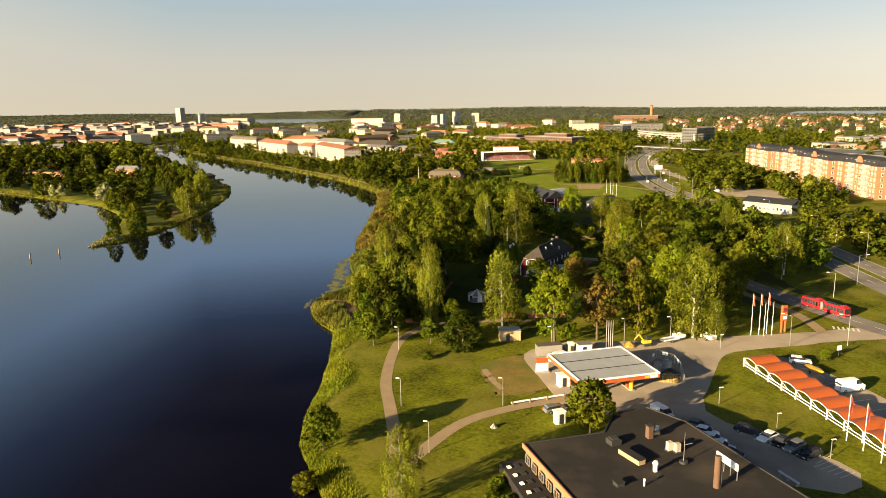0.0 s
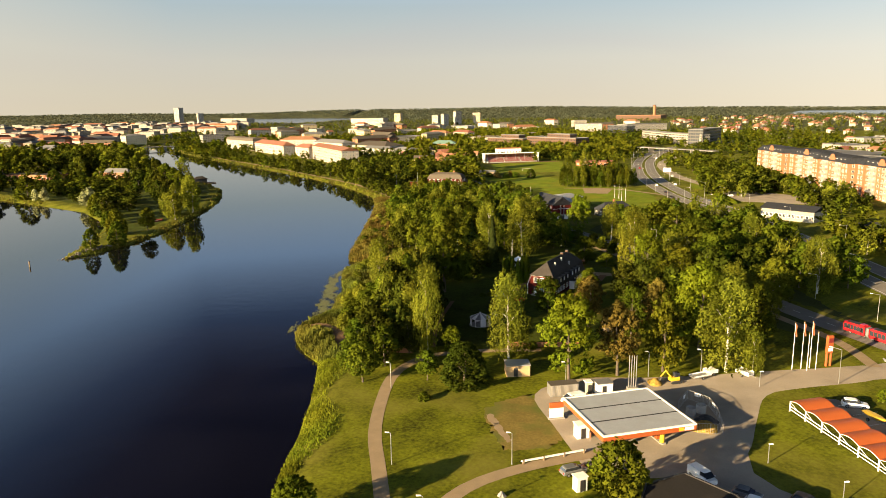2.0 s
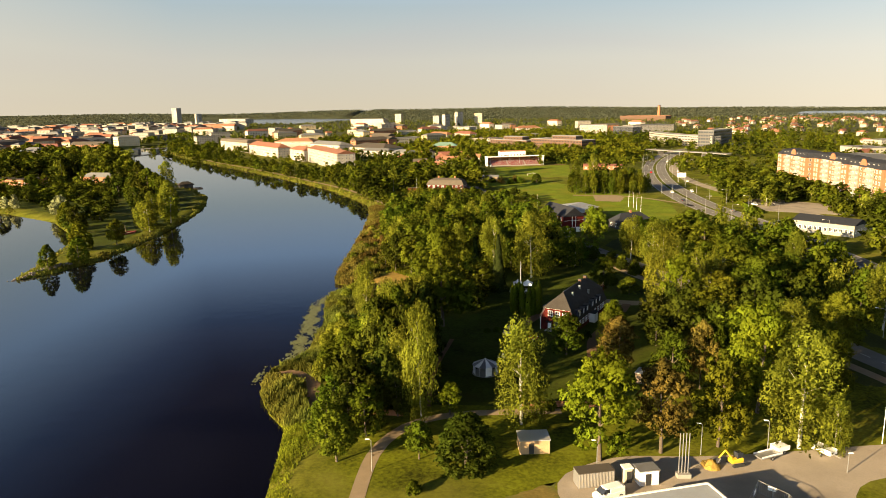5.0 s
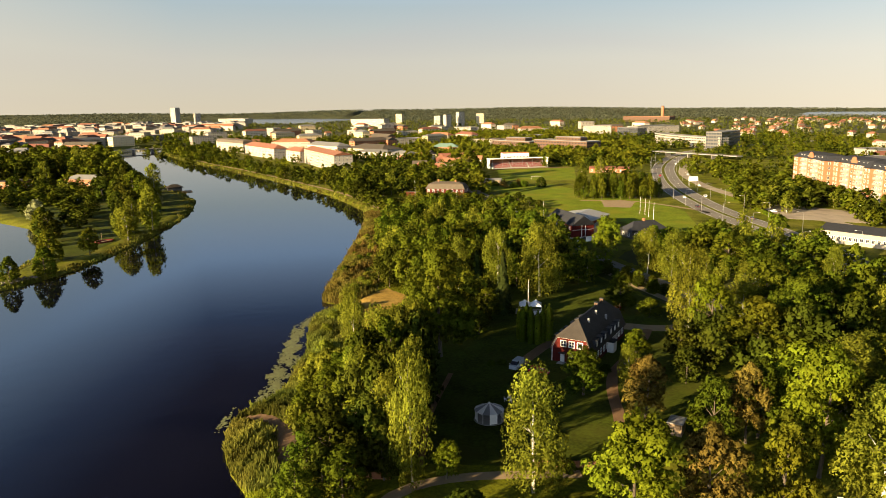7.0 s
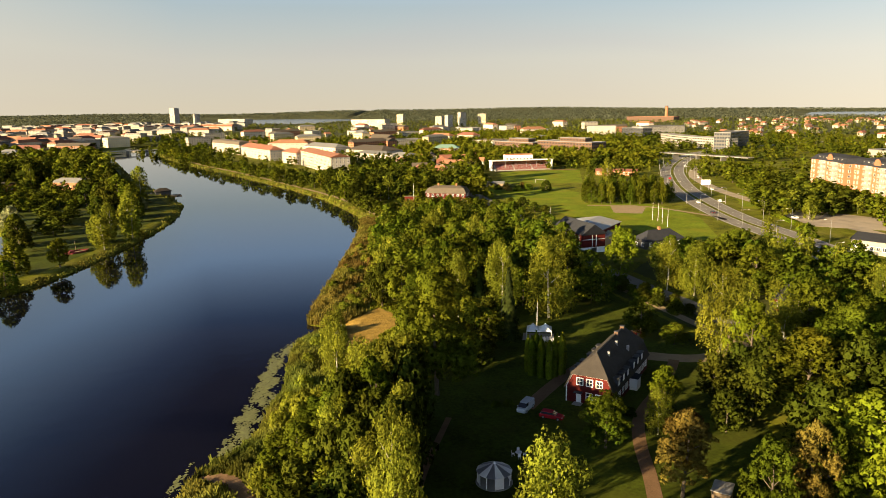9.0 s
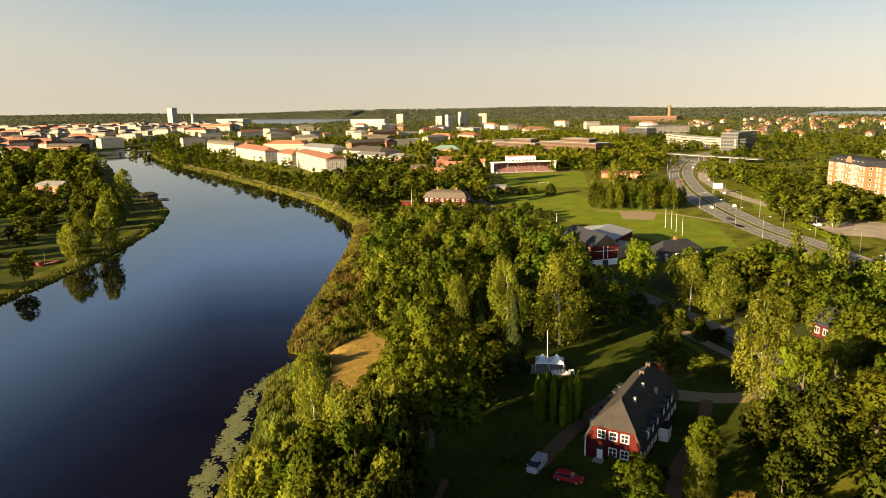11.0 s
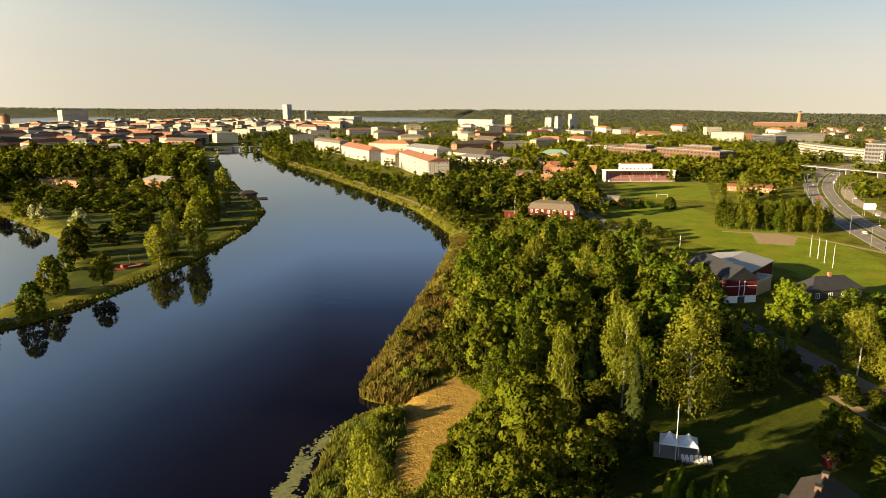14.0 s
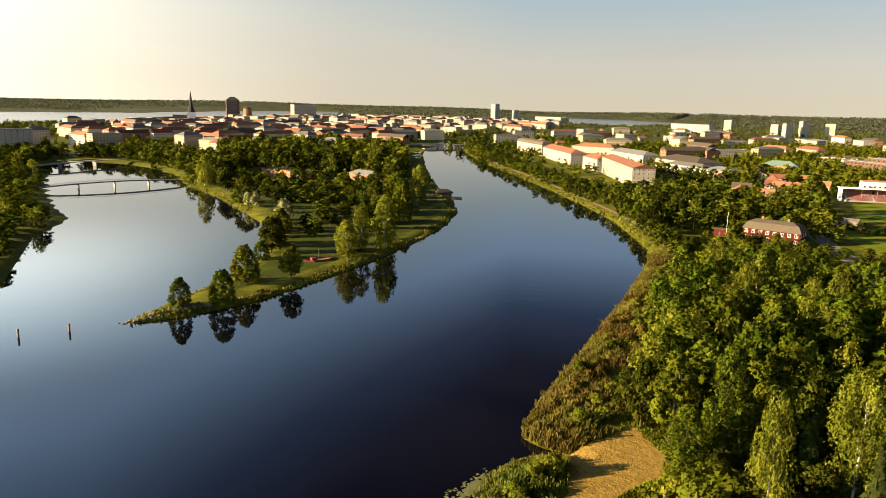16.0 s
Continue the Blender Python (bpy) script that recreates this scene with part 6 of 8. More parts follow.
part("emblem", plate(15.2, -0.14, 17.0, -0.1, 3.6, 4.2), "white", can, "white emblem panel")
part("emblem", plate(14.1, -0.14, 15.0, -0.1, 3.6, 4.2), "yellow", can, "yellow emblem panel")
for x, y in ((4.5, 3.2), (13.0, 3.2), (4.5, 12.6), (13.0, 12.6)):
    part("column", rods(((x, y, -0.3), (x, y, 3.5), 0.42, 0.42, 16)), "yellow", can)
for x, y in ((4.5, 4.8), (13.0, 4.8), (4.5, 10.8), (13.0, 10.8)):
    isl = thing("pump_island", at(26.8, 131.6, 14) @ pose(x, y, 0), "raised concrete island with an orange fuel pump", "pump island")
    part("kerb", slab([(-0.6, -2), (-0.3, -2.4), (0.3, -2.4), (0.6, -2), (0.6, 2), (0.3, 2.4), (-0.3, 2.4), (-0.6, 2)], -0.1, 0.18), "concrete", isl)
    part("pump", plate(-0.35, -0.5, 0.35, 0.5, 0.18, 1.9), "orange", isl)
    part("display", plate(-0.37, -0.35, -0.35, 0.35, 1.2, 1.7), "dark", isl)


def hut(name, x, y, ang, lx, ly, h, wall, roof, label, category, door=True, z=LAND):
    root = thing(name, at(x, y, ang, z), label, category)
    part("body", plate(0, 0, lx, ly, -0.1, h), wall, root)
    part("roof", plate(-0.15, -0.15, lx + 0.15, ly + 0.15, h, h + 0.14), roof, root)
    if door:
        part("door", plate(lx * 0.3, -0.05, lx * 0.3 + 0.9, 0, 0.05, min(2.0, h - 0.2)), "dark", root)
    return root


cont = thing("container", at(22.0, 158.0, 10), "weathered grey steel container with ribbed sides", "container")
part("body", plate(0, 0, 6.0, 2.4, 0.1, 2.55), "steel", cont)
part("roof", plate(-0.03, -0.03, 6.03, 2.43, 2.55, 2.65), "brownroof", cont, "rusty brown roof")
for k in range(24):
    part("rib", plate(0.1 + 0.245 * k, -0.06, 0.1 + 0.245 * k + 0.12, 0, 0.2, 2.5), "concrete", cont)
hut("toilet_cabin", 29.6, 159.6, 10, 1.3, 1.3, 2.5, "plaster", "white", "pale portable toilet cabin", "cabin")
hut("site_cabin", 31.8, 158.6, 10, 3.2, 2.4, 2.5, "white", "greyroof", "small white site cabin with grey frame", "cabin")
hut("shed", 14.0, 169.6, 2, 5.2, 3.8, 2.5, "tanbrick", "tin", "small yellow-brick shed with a flat sheet roof", "shed")
hut("kiosk", 24.0, 139.5, 14, 2.3, 1.7, 2.6, "white", "white", "plain white service box by the forecourt", "kiosk")
hut("white_box", 20.6, 121.8, 20, 1.8, 1.4, 2.4, "white", "white", "white bin store behind the flat building", "kiosk")
sg = thing("price_sign", at(21.6, 148.2, 100), "orange and white sign board on a concrete foot", "sign")
part("foot", plate(-0.4, -1.6, 0.6, 1.6, -0.1, 0.25), "concrete", sg)
part("panel", plate(0, -1.4, 0.25, 1.4, 0.25, 2.2), "white", sg)
part("header", plate(-0.02, -1.4, 0.27, 1.4, 2.2, 3.3), "orange", sg)
sg2 = thing("notice_board", at(26.4, 139.2, 70), "small orange notice board on posts", "sign")
part("panel", plate(-0.8, 0, 0.8, 0.08, 0.6, 1.8), "orange", sg2)
for x in (-0.7, 0.7):
    part("post", rods(((x, 0.1, -0.2), (x, 0.1, 1.8), 0.05)), "steel", sg2)
ms = thing("vent_masts", at(39.6, 161.5), "four tall grey vent pipes on a concrete base", "vent pipes")
part("base", plate(-1.1, -0.7, 1.1, 0.7, -0.1, 0.7), "concrete", ms)
for k in range(4):
    part("pipe", rods(((-0.75 + 0.5 * k, 0, 0.6), (-0.75 + 0.5 * k, 0, 7.6), 0.09, 0.09, 8)), "steel", ms)

# low timber rail beside the path
rail = thing("rail", at(13.0, 130.9, 18), "low pale timber rail beside the path", "rail")
part("beam", plate(0, -0.12, 12, 0.12, 0.45, 0.72), "white", rail)
for k in range(4):
    part("post", plate(0.2 + 3.8 * k, -0.14, 0.5 + 3.8 * k, 0.14, -0.2, 0.75), "timber", rail)


def heap(name, x, y, r, h, material, label, seed, category="heap"):
    """A heap of loose stuff, uneven all over."""
    bm = bmesh.new()
    n_, m_ = 20, 9
    rings = []
    for j in range(m_):
        f = j / (m_ - 1)
        ring = []
        for k in range(n_):
            a = 2 * math.pi * k / n_
            rr = r * (1 - f) * (1 + 0.3 * noise.noise(Vector((math.cos(a) * 1.5 + seed, math.sin(a) * 1.5, f * 2))))
            zz = h * (1 - (1 - f) ** 1.6) + 0.16 * h * noise.noise(Vector((rr * math.cos(a) * 2 + seed, rr * math.sin(a) * 2, seed)))
            ring.append(bm.verts.new((rr * math.cos(a), rr * math.sin(a), zz - 0.05 if j else -0.1)))
        rings.append(ring)
    for a, b_ in zip(rings, rings[1:]):
        for k in range(n_):
            bm.faces.new((a[k], a[(k + 1) % n_], b_[(k + 1) % n_], b_[k]))
    bmesh.ops.remove_doubles(bm, verts=bm.verts, dist=0.02)
    ob = part(name, bm, material)
    ob.matrix_basis = at(x, y)
    return tagged(ob, label, category)


heap("sand_heap", 45.3, 164.6, 1.8, 1.3, "sand", "small heap of yellow sand", 3)
heap("rubble", 48.2, 143.2, 2.6, 1.5, "sand", "heap of broken concrete and earth", 5)
heap("scrap_heap", 49.6, 146.2, 2.2, 1.3, "dark", "heap of dark scrap and cables", 8)
for x, y in ((47.5, 148.8), (49.9, 150.0)):
    ring = thing("concrete_ring", at(x, y), "upright concrete well ring", "concrete ring", "well rings")
    bm = bmesh.new()
    vs = []
    for r_, z in ((0.95, 0), (0.95, 1.7), (0.78, 1.7), (0.78, 0.3)):
        vs.append([bm.verts.new((r_ * math.cos(k * 0.3927), r_ * math.sin(k * 0.3927), z)) for k in range(16)])
    for a, b_ in zip(vs, vs[1:]):
        for k in range(16):
            bm.faces.new((a[k], a[(k + 1) % 16], b_[(k + 1) % 16], b_[k]))
    bm.faces.new(vs[-1])
    part("ring", bm, "concrete", ring)
FENCE = [(46.0, 151.5), (49.5, 156.5), (52.4, 152.5), (52.2, 148.0), (50.6, 140.6), (46.0, 141.2)]
fen = thing("site_fence", at(0, 0), "temporary wire mesh fence with white notices", "fence")
for a, b_ in zip(FENCE, FENCE[1:]):
    A, B = Vector((*a, 0)), Vector((*b_, 0))
    n_ = max(1, round((B - A).length / 2.6))
    for k in range(n_):
        p, q = A + (B - A) * k / n_, A + (B - A) * (k + 0.96) / n_
        bm = bmesh.new()
        for z in (0.1, 2.0):
            rod(bm, p + Vector((0, 0, z)), q + Vector((0, 0, z)), 0.035, n=5)
        for j in range(9):
            c = p + (q - p) * j / 8
            rod(bm, c + Vector((0, 0, 0.1)), c + Vector((0, 0, 2.0)), 0.035 if j in (0, 8) else 0.012, n=5 if j in (0, 8) else 3)
        part("fence_panel", bm, "steel", fen)
for x, y, a in ((51.0, 155.0, -35), (52.4, 150.0, -88), (48.0, 154.3, 55)):
    part("notice", plate(-0.6, -0.03, 0.6, 0.03, 1.1, 1.8), "white", fen, "white notice board", pose(x, y, 0, 0, 0, a) @ pose(0, -0.08, 0))

# ---- vehicles ----
PAINT = {k: mat("car paint " + k, c, 0.25, vary=0.04) for k, c in
         {"white": (0.75, 0.75, 0.73), "black": (0.02, 0.02, 0.024), "blue": (0.03, 0.05, 0.08), "grey": (0.12, 0.125, 0.13), "red": (0.35, 0.015, 0.02), "silver": (0.4, 0.44, 0.48)}.items()}
LAMP = mat("lamp glass", (0.6, 0.6, 0.58), 0.15, vary=0.05)
REDLAMP = mat("red lamp glass", (0.35, 0.01, 0.01), 0.2, vary=0.05)


def loft(sections, cap=True):
    """A shell through rings of equal length."""
    bm = bmesh.new()
    rings = [[bm.verts.new(p) for p in s] for s in sections]
    n_ = len(rings[0])
    for a, b_ in zip(rings, rings[1:]):
        for k in range(n_):
            bm.faces.new((a[k], a[(k + 1) % n_], b_[(k + 1) % n_], b_[k]))
    if cap:
        bm.faces.new(rings[0][::-1])
        bm.faces.new(rings[-1])
    bmesh.ops.recalc_face_normals(bm, faces=bm.faces)
    return bm


def ring(x, w, z0, z1, e=0.12):
    """Cross-section of a body at x: rounded box w wide from z0 to z1."""
    h = w / 2
    return [(x, -h + e, z0), (x, h - e, z0), (x, h, z0 + e), (x, h, z1 - e), (x, h - e, z1), (x, -h + e, z1), (x, -h, z1 - e), (x, -h, z0 + e)]


WHEELS = {}


def wheel_parts(root, x, y, r=0.33):
    if r not in WHEELS:
        tyre = rods(((0, -0.11, 0), (0, 0.11, 0), r, r, 16))
        me = bpy.data.meshes.new("tyre")
        tyre.to_mesh(me)
        tyre.free()
        rim = rods(((0, -0.125, 0), (0, 0.125, 0), r * 0.62, r * 0.62, 12))
        me2 = bpy.data.meshes.new("rim")
        rim.to_mesh(me2)
        rim.free()
        WHEELS[r] = (me, me2)
    w = part("wheel", WHEELS[r][0], "tyre", root, m=pose(x, y, r))
    part("rim", WHEELS[r][1], "steel", w)


def car(x, y, ang, paint, label, style="hatch", z=LAND + 0.03):
    L = {"hatch": 4.2, "estate": 4.7, "saloon": 4.6, "suv": 4.7, "van": 5.0, "camper": 5.9}[style]
    tall = {"hatch": 1.45, "estate": 1.48, "saloon": 1.42, "suv": 1.7, "van": 1.95, "camper": 2.6}[style]
    W = 1.95 if style in ("van", "camper") else 1.8
    root = thing("van" if style in ("van", "camper") else "car", at(x, y, ang, z), label, "van" if style in ("van", "camper") else "car")
    p = PAINT[paint]
    h = L / 2
    belt = 0.62 * tall if style in ("van", "camper") else 0.63 * tall
    secs = [ring(-h, W * 0.86, 0.35, belt * 0.86), ring(-h + 0.18, W * 0.97, 0.24, belt), ring(-h * 0.4, W, 0.22, belt + 0.02), ring(h * 0.35, W, 0.22, belt),
            ring(h * 0.55, W * 0.99, 0.22, belt * (0.97 if style not in ("van", "camper") else 0.98)), ring(h - 0.2, W * 0.94, 0.24, belt * 0.86), ring(h, W * 0.8, 0.34, belt * 0.66)]
    part("body", loft(secs), p, root)
    back = {"hatch": -h + 0.35, "estate": -h + 0.2, "saloon": -h + 0.75, "suv": -h + 0.25, "van": -h + 0.06, "camper": -h + 0.06}[style]
    fore = h * 0.42 if style not in ("van", "camper") else h * 0.72
    glass = [ring(back, W * 0.86, belt - 0.05, belt + 0.05, 0.03), ring(back + 0.3, W * 0.82, belt - 0.05, tall - 0.08, 0.06), ring(fore - 0.75, W * 0.80, belt - 0.05, tall - 0.06, 0.06), ring(fore, W * 0.88, belt - 0.05, belt + 0.05, 0.03)]
    part("glasshouse", loft(glass), "glass", root, "dark car windows")
    part("roof", loft([ring(back + 0.22, W * 0.74, tall - 0.2, tall - 0.08, 0.05), ring(back + 0.45, W * 0.80, tall - 0.12, tall, 0.05), ring(fore - 0.95, W * 0.80, tall - 0.12, tall, 0.05), ring(fore - 0.68, W * 0.74, tall - 0.2, tall - 0.08, 0.05)]), p, root)
    if style in ("van", "camper"):
        part("side", loft([ring(back + 0.1, W * 0.93, belt - 0.1, tall - 0.1, 0.06), ring(fore - 1.5, W * 0.93, belt - 0.1, tall - 0.1, 0.06)]), p, root)
    for s in (-1, 1):
        part("headlight", plate(h - 0.22, s * W * 0.34 - 0.18, h - 0.06, s * W * 0.34 + 0.18, belt * 0.62, belt * 0.78), LAMP, root)
        part("taillight", plate(-h - 0.01, s * W * 0.36 - 0.12, -h + 0.12, s * W * 0.36 + 0.12, belt * 0.66, belt * 0.88), REDLAMP, root)
        part("mirror", plate(fore - 0.25, s * (W / 2 + 0.02) - 0.09, fore - 0.1, s * (W / 2 + 0.02) + 0.09, belt, belt + 0.14), p, root)
        for xx in (-h * 0.62, h * 0.62):
            wheel_parts(root, xx, s * (W / 2 - 0.1), 0.36 if style in ("van", "camper", "suv") else 0.33)
    return root


car(54.2, 117.4, -43, "black", "black estate car parked in a marked bay", "estate")
car(56.6, 114.9, 214, "white", "white saloon car parked in a marked bay", "saloon")
car(57.9, 112.9, 217, "black", "black hatchback parked in a marked bay")
car(59.2, 110.8, 212, "grey", "dark grey car parked in a marked bay", "suv")
car(60.6, 108.4, 205, "black", "black hatchback parked at the end bay", "estate")
car(46.2, 119.9, -37, "grey", "dark grey car parked beside the flat building")
car(46.6, 117.1, -37, "white", "white hatchback parked beside the flat building")
car(46.9, 114.3, -37, "white", "white hatchback parked beside the flat building")
car(47.3, 111.6, -37, "white", "white hatchback parked beside the flat building")
car(47.9, 109.0, -37, "black", "black car parked beside the flat building")
car(41.1, 125.1, -66, "white", "white delivery van parked by the corner", "van")
car(21.2, 127.8, 21, "grey", "dark grey car parked behind the building", "estate")
car(26.2, 155.6, 203, "white", "white van beside the grey container", "van")
car(82.8, 135.6, 12, "white", "white camper van parked by the shelter", "camper")
car(80.4, 151.2, -20, "white", "white pickup truck parked by the shelter", "suv")
car(18.2, 235.2, 240, "silver", "pale blue van on the manor drive", "van")
car(22.8, 231.2, -25, "red", "red estate car on the manor drive", "estate")
for x, y, a, p in ((152.8, 524, 80, "white"), (146.7, 484, 84, "black"), (184.1, 587, 75, "white"), (167.6, 529, 80, "white"), (203, 667, 70, "silver"), (159, 440, 92, "grey"), (148, 300, 88, "black"),
                   (181.1, 463, 100, "white"), (178, 660, 75, "red"), (226, 770, 65, "white"), (212, 780, 65, "grey")):
    car(x, y, a, p, {"white": "white", "black": "black", "silver": "silver", "grey": "grey", "red": "red"}[p] + " car driving on the motorway", "hatch", LAND + 0.06)


# articulated bus
def bus():
    root = thing("bus", at(107.3, 191.2, -70, LAND + 0.06) @ Matrix.Diagonal((0.8, 0.92, 0.95, 1)), "red articulated city bus with dark windows on the street", "bus")
    red = PAINT["red"]
    for x0, x1, tag in ((-9.0, -1.2, "rear_body"), (0.2, 9.0, "front_body")):
        b_ = part(tag, loft([ring(x0, 2.4, 0.45, 2.9, 0.2), ring(x0 + 0.2, 2.55, 0.35, 3.0, 0.2), ring(x1 - 0.3, 2.55, 0.35, 3.0, 0.2), ring(x1, 2.4, 0.5, 2.85, 0.25)]), red, root)
        for s in (-1, 1):
            n_ = 6
            for k in range(n_):
                xa = x0 + 0.4 + (x1 - x0 - 0.8) * k / n_
                part("window", plate(xa + 0.05, s * 1.285 - 0.015, xa + (x1 - x0 - 0.8) / n_ - 0.05, s * 1.285 + 0.015, 1.25, 2.5), "glass", b_)
        part("roof_panel", plate(x0 + 0.8, -0.9, x1 - 2.5, 0.9, 2.98, 3.06), "dark", b_, "dark roof panel")
        part("roof_unit", plate(x1 - 2.3, -0.8, x1 - 0.8, 0.8, 2.98, 3.25), red, b_)
    part("bellows", loft([ring(-1.2 + 0.2 * k, 2.3 if k % 2 else 2.1, 0.5, 2.8, 0.15) for k in range(8)]), "greyroof", root, "grey folded bellows")
    part("windscreen", plate(8.98, -1.05, 9.03, 1.05, 1.1, 2.6), "glass", root)
    for x in (-6.2, 2.0, 6.6):
        for s in (-1.1, 1.1):
            wheel_parts(root, x, s, 0.48)
bus()

exc = thing("excavator", at(49.6, 165.0, 15), "small yellow tracked excavator", "excavator")
for s in (-0.8, 0.8):
    part("track", loft([ring(-1.2, 0.4, 0.15, 0.45), ring(-0.9, 0.42, 0.0, 0.6), ring(0.9, 0.42, 0.0, 0.6), ring(1.2, 0.4, 0.15, 0.45)]), "tyre", exc, m=pose(0, s, 0))
part("house", loft([ring(-1.2, 1.5, 0.65, 1.3), ring(0.8, 1.6, 0.65, 1.5)]), "yellow", exc)
part("cab", loft([ring(-0.2, 1.1, 1.2, 2.4), ring(0.9, 1.1, 1.2, 2.3)]), "glass", exc)
part("boom", rods(((-0.9, 0, 1.4), (-2.2, 0, 3.0), 0.18, 0.15), ((-2.2, 0, 3.0), (-3.4, 0, 1.8), 0.14, 0.12)), "yellow", exc)
part("bucket", loft([ring(-3.7, 0.7, 0.9, 1.3), ring(-3.3, 0.8, 1.1, 1.9)]), "dark", exc)
for x, y, a, lx, label in ((55.9, 167.2, 22, 4.6, "flat grey trailer with low sides"), (58.9, 169.3, 23, 2.6, "small white covered trailer"), (66.0, 168.3, -60, 3.4, "long white trailer loaded with boards")):
    tr = thing("trailer", at(x, y, a), label, "trailer")
    part("bed", plate(-lx / 2, -0.95, lx / 2, 0.95, 0.55, 0.75 if lx > 4 else 1.2), "steel" if lx > 4 else "white", tr)
    for s in (-0.95, 0.91):
        part("side_board", plate(-lx / 2, s, lx / 2, s + 0.04, 0.75 if lx > 4 else 1.2, 1.05 if lx > 4 else 1.4), "white", tr)
    part("drawbar", rods(((lx / 2, 0, 0.6), (lx / 2 + 1.2, 0, 0.5), 0.06)), "steel", tr)
    for s in (-0.95, 0.95):
        wheel_parts(tr, 0, s, 0.33)
ld = thing("boat_trailer", at(80.3, 144.7, -80), "yellow boat on a trailer in a parking bay", "trailer")
part("hull", loft([[(-2.6 + 0.0, -0.8, 1.3), (-2.6, 0, 0.6), (-2.6, 0.8, 1.3), (-2.6, 0, 1.35)], [(0.5, -0.95, 1.4), (0.5, 0, 0.5), (0.5, 0.95, 1.4), (0.5, 0, 1.45)], [(2.6, -0.1, 1.6), (2.6, 0, 1.3), (2.6, 0.1, 1.6), (2.6, 0, 1.62)]]), "yellow", ld)
part("frame", rods(((-2.2, 0, 0.5), (3.0, 0, 0.5), 0.07)), "steel", ld)
for s in (-0.85, 0.85):
    wheel_parts(ld, -0.6, s, 0.33)

# ---- orange vaulted car shelter ----
sh = thing("car_shelter", pose(0, 0, 0), "row of orange vaulted parking canopies on a white timber frame", "shelter")
S0, S1 = Vector((67.4, 150.0)), Vector((73.8, 104.0))
sd = S1 - S0
NV = 10
for k in range(NV):
    p = S0 + sd * k / NV
    ln = sd.length / NV
    m = pose(p.x, p.y, LAND, 0, 0, math.degrees(math.atan2(sd.y, sd.x)))
    n_ = 10
    vs, fs = [], []
    for j in range(n_ + 1):
        u = j / n_
        x, z = u * ln * 0.985, 2.1 + 0.65 * math.sin(math.pi * (0.08 + 0.84 * u)) - 0.2
        for y, dz in ((-0.3, 0.0), (5.6, 0.35)):
            vs += [(x, y, z + dz), (x, y, z + dz + 0.06)]
        if j:
            a, b_ = 4 * (j - 1), 4 * j
            fs += [(a + 1, b_ + 1, b_ + 3, a + 3), (a, a + 2, b_ + 2, b_), (a, b_, b_ + 1, a + 1), (a + 2, a + 3, b_ + 3, b_ + 2)]
    part("vault", (vs, fs), "orange", sh, "orange vaulted sheet roof", m)
    bm = bmesh.new()
    for q in range(8):
        u0, u1 = q / 8, (q + 1) / 8
        f = lambda u: 2.1 + 0.65 * math.sin(math.pi * (0.08 + 0.84 * u)) - 0.28
        rod(bm, (u0 * ln, -0.3, f(u0)), (u1 * ln, -0.3, f(u1)), 0.055, n=6)
    part("arch", bm, "white", sh, m=m)
    part("post", plate(-0.09, -0.4, 0.09, -0.22, -0.2, 2.0), "white", sh, m=m)
    part("back_post", plate(-0.08, 5.3, 0.08, 5.46, -0.2, 2.3), "white", sh, m=m)
    part("handrail", plate(0.09, -0.38, ln - 0.09, -0.3, 1.0, 1.14), "white", sh, m=m)
    part("handrail", plate(0.09, -0.38, ln - 0.09, -0.3, 0.4, 0.54), "white", sh, m=m)
    part("brace", rods(((0.1, -0.34, 1.9), (ln * 0.5, -0.34, 1.1), 0.05, 0.05, 6)), "white", sh, m=m)

# ---- flat black-roofed building in the foreground ----
fb = thing("flat_building", pose(0, 0, 0), "low building with a black felt roof and brown fascia", "building")
OUT = [(12.4, 106.0), (26.4, 109.6), (29.6, 116.6), (36.2, 119.4), (41.4, 113.0), (48.6, 92.8), (56, 72), (24.5, 66)]
part("wall", slab([(x + (30 - x) * 0.03, y + (95 - y) * 0.03) for x, y in OUT], LAND - 0.3, 5.4), "timber", fb)
part("roof", slab(OUT, 5.4, 5.95), "felt", fb)
for a, b_ in zip(OUT, OUT[1:] + OUT[:1]):
    A, B = Vector(a), Vector(b_)
    part("parapet", plate(0, -0.18, (B - A).length, 0.05, 5.3, 6.12), "brick" if a == OUT[-1] else "dark", fb, m=pose(A.x, A.y, 0, 0, 0, math.degrees(math.atan2(B.y - A.y, B.x - A.x))))
wm_ = window_mesh(1.5, 1.2, "timber", (1, 0))
dA, dB = Vector((12.7, 105.6)), Vector((18.0, 87.5))
for k in range(7):
    p = dA + (dB - dA) * (k + 0.5) / 7
    part("window", wm_, "timber", fb, m=pose(p.x - 0.02, p.y, 3.3, 0, 0, math.degrees(math.atan2(dB.y - dA.y, dB.x - dA.x))))
ter = thing("terrace", pose(0, 0, 0), "dark low terrace roof with white skylight domes beside the building", "terrace")
part("deck", slab([(8.6, 105.3), (12.3, 106.2), (17.5, 88.5), (13.2, 87)], LAND - 0.2, 3.2), "felt", ter)
for k in range(6):
    part("dome", plate(-0.35, -0.3, 0.35, 0.3, 3.2, 3.4), "white", ter, m=pose(10.0 + 0.75 * k, 103.4 - 2.5 * k, 0, 0, 0, -70))
for k in range(7):
    part("awning", plate(-0.5, -0.4, 0.5, 0.4, 3.2, 3.32), "dark", ter, m=pose(11.3 + 0.75 * k, 104.0 - 2.5 * k, 0, 0, 0, -70))


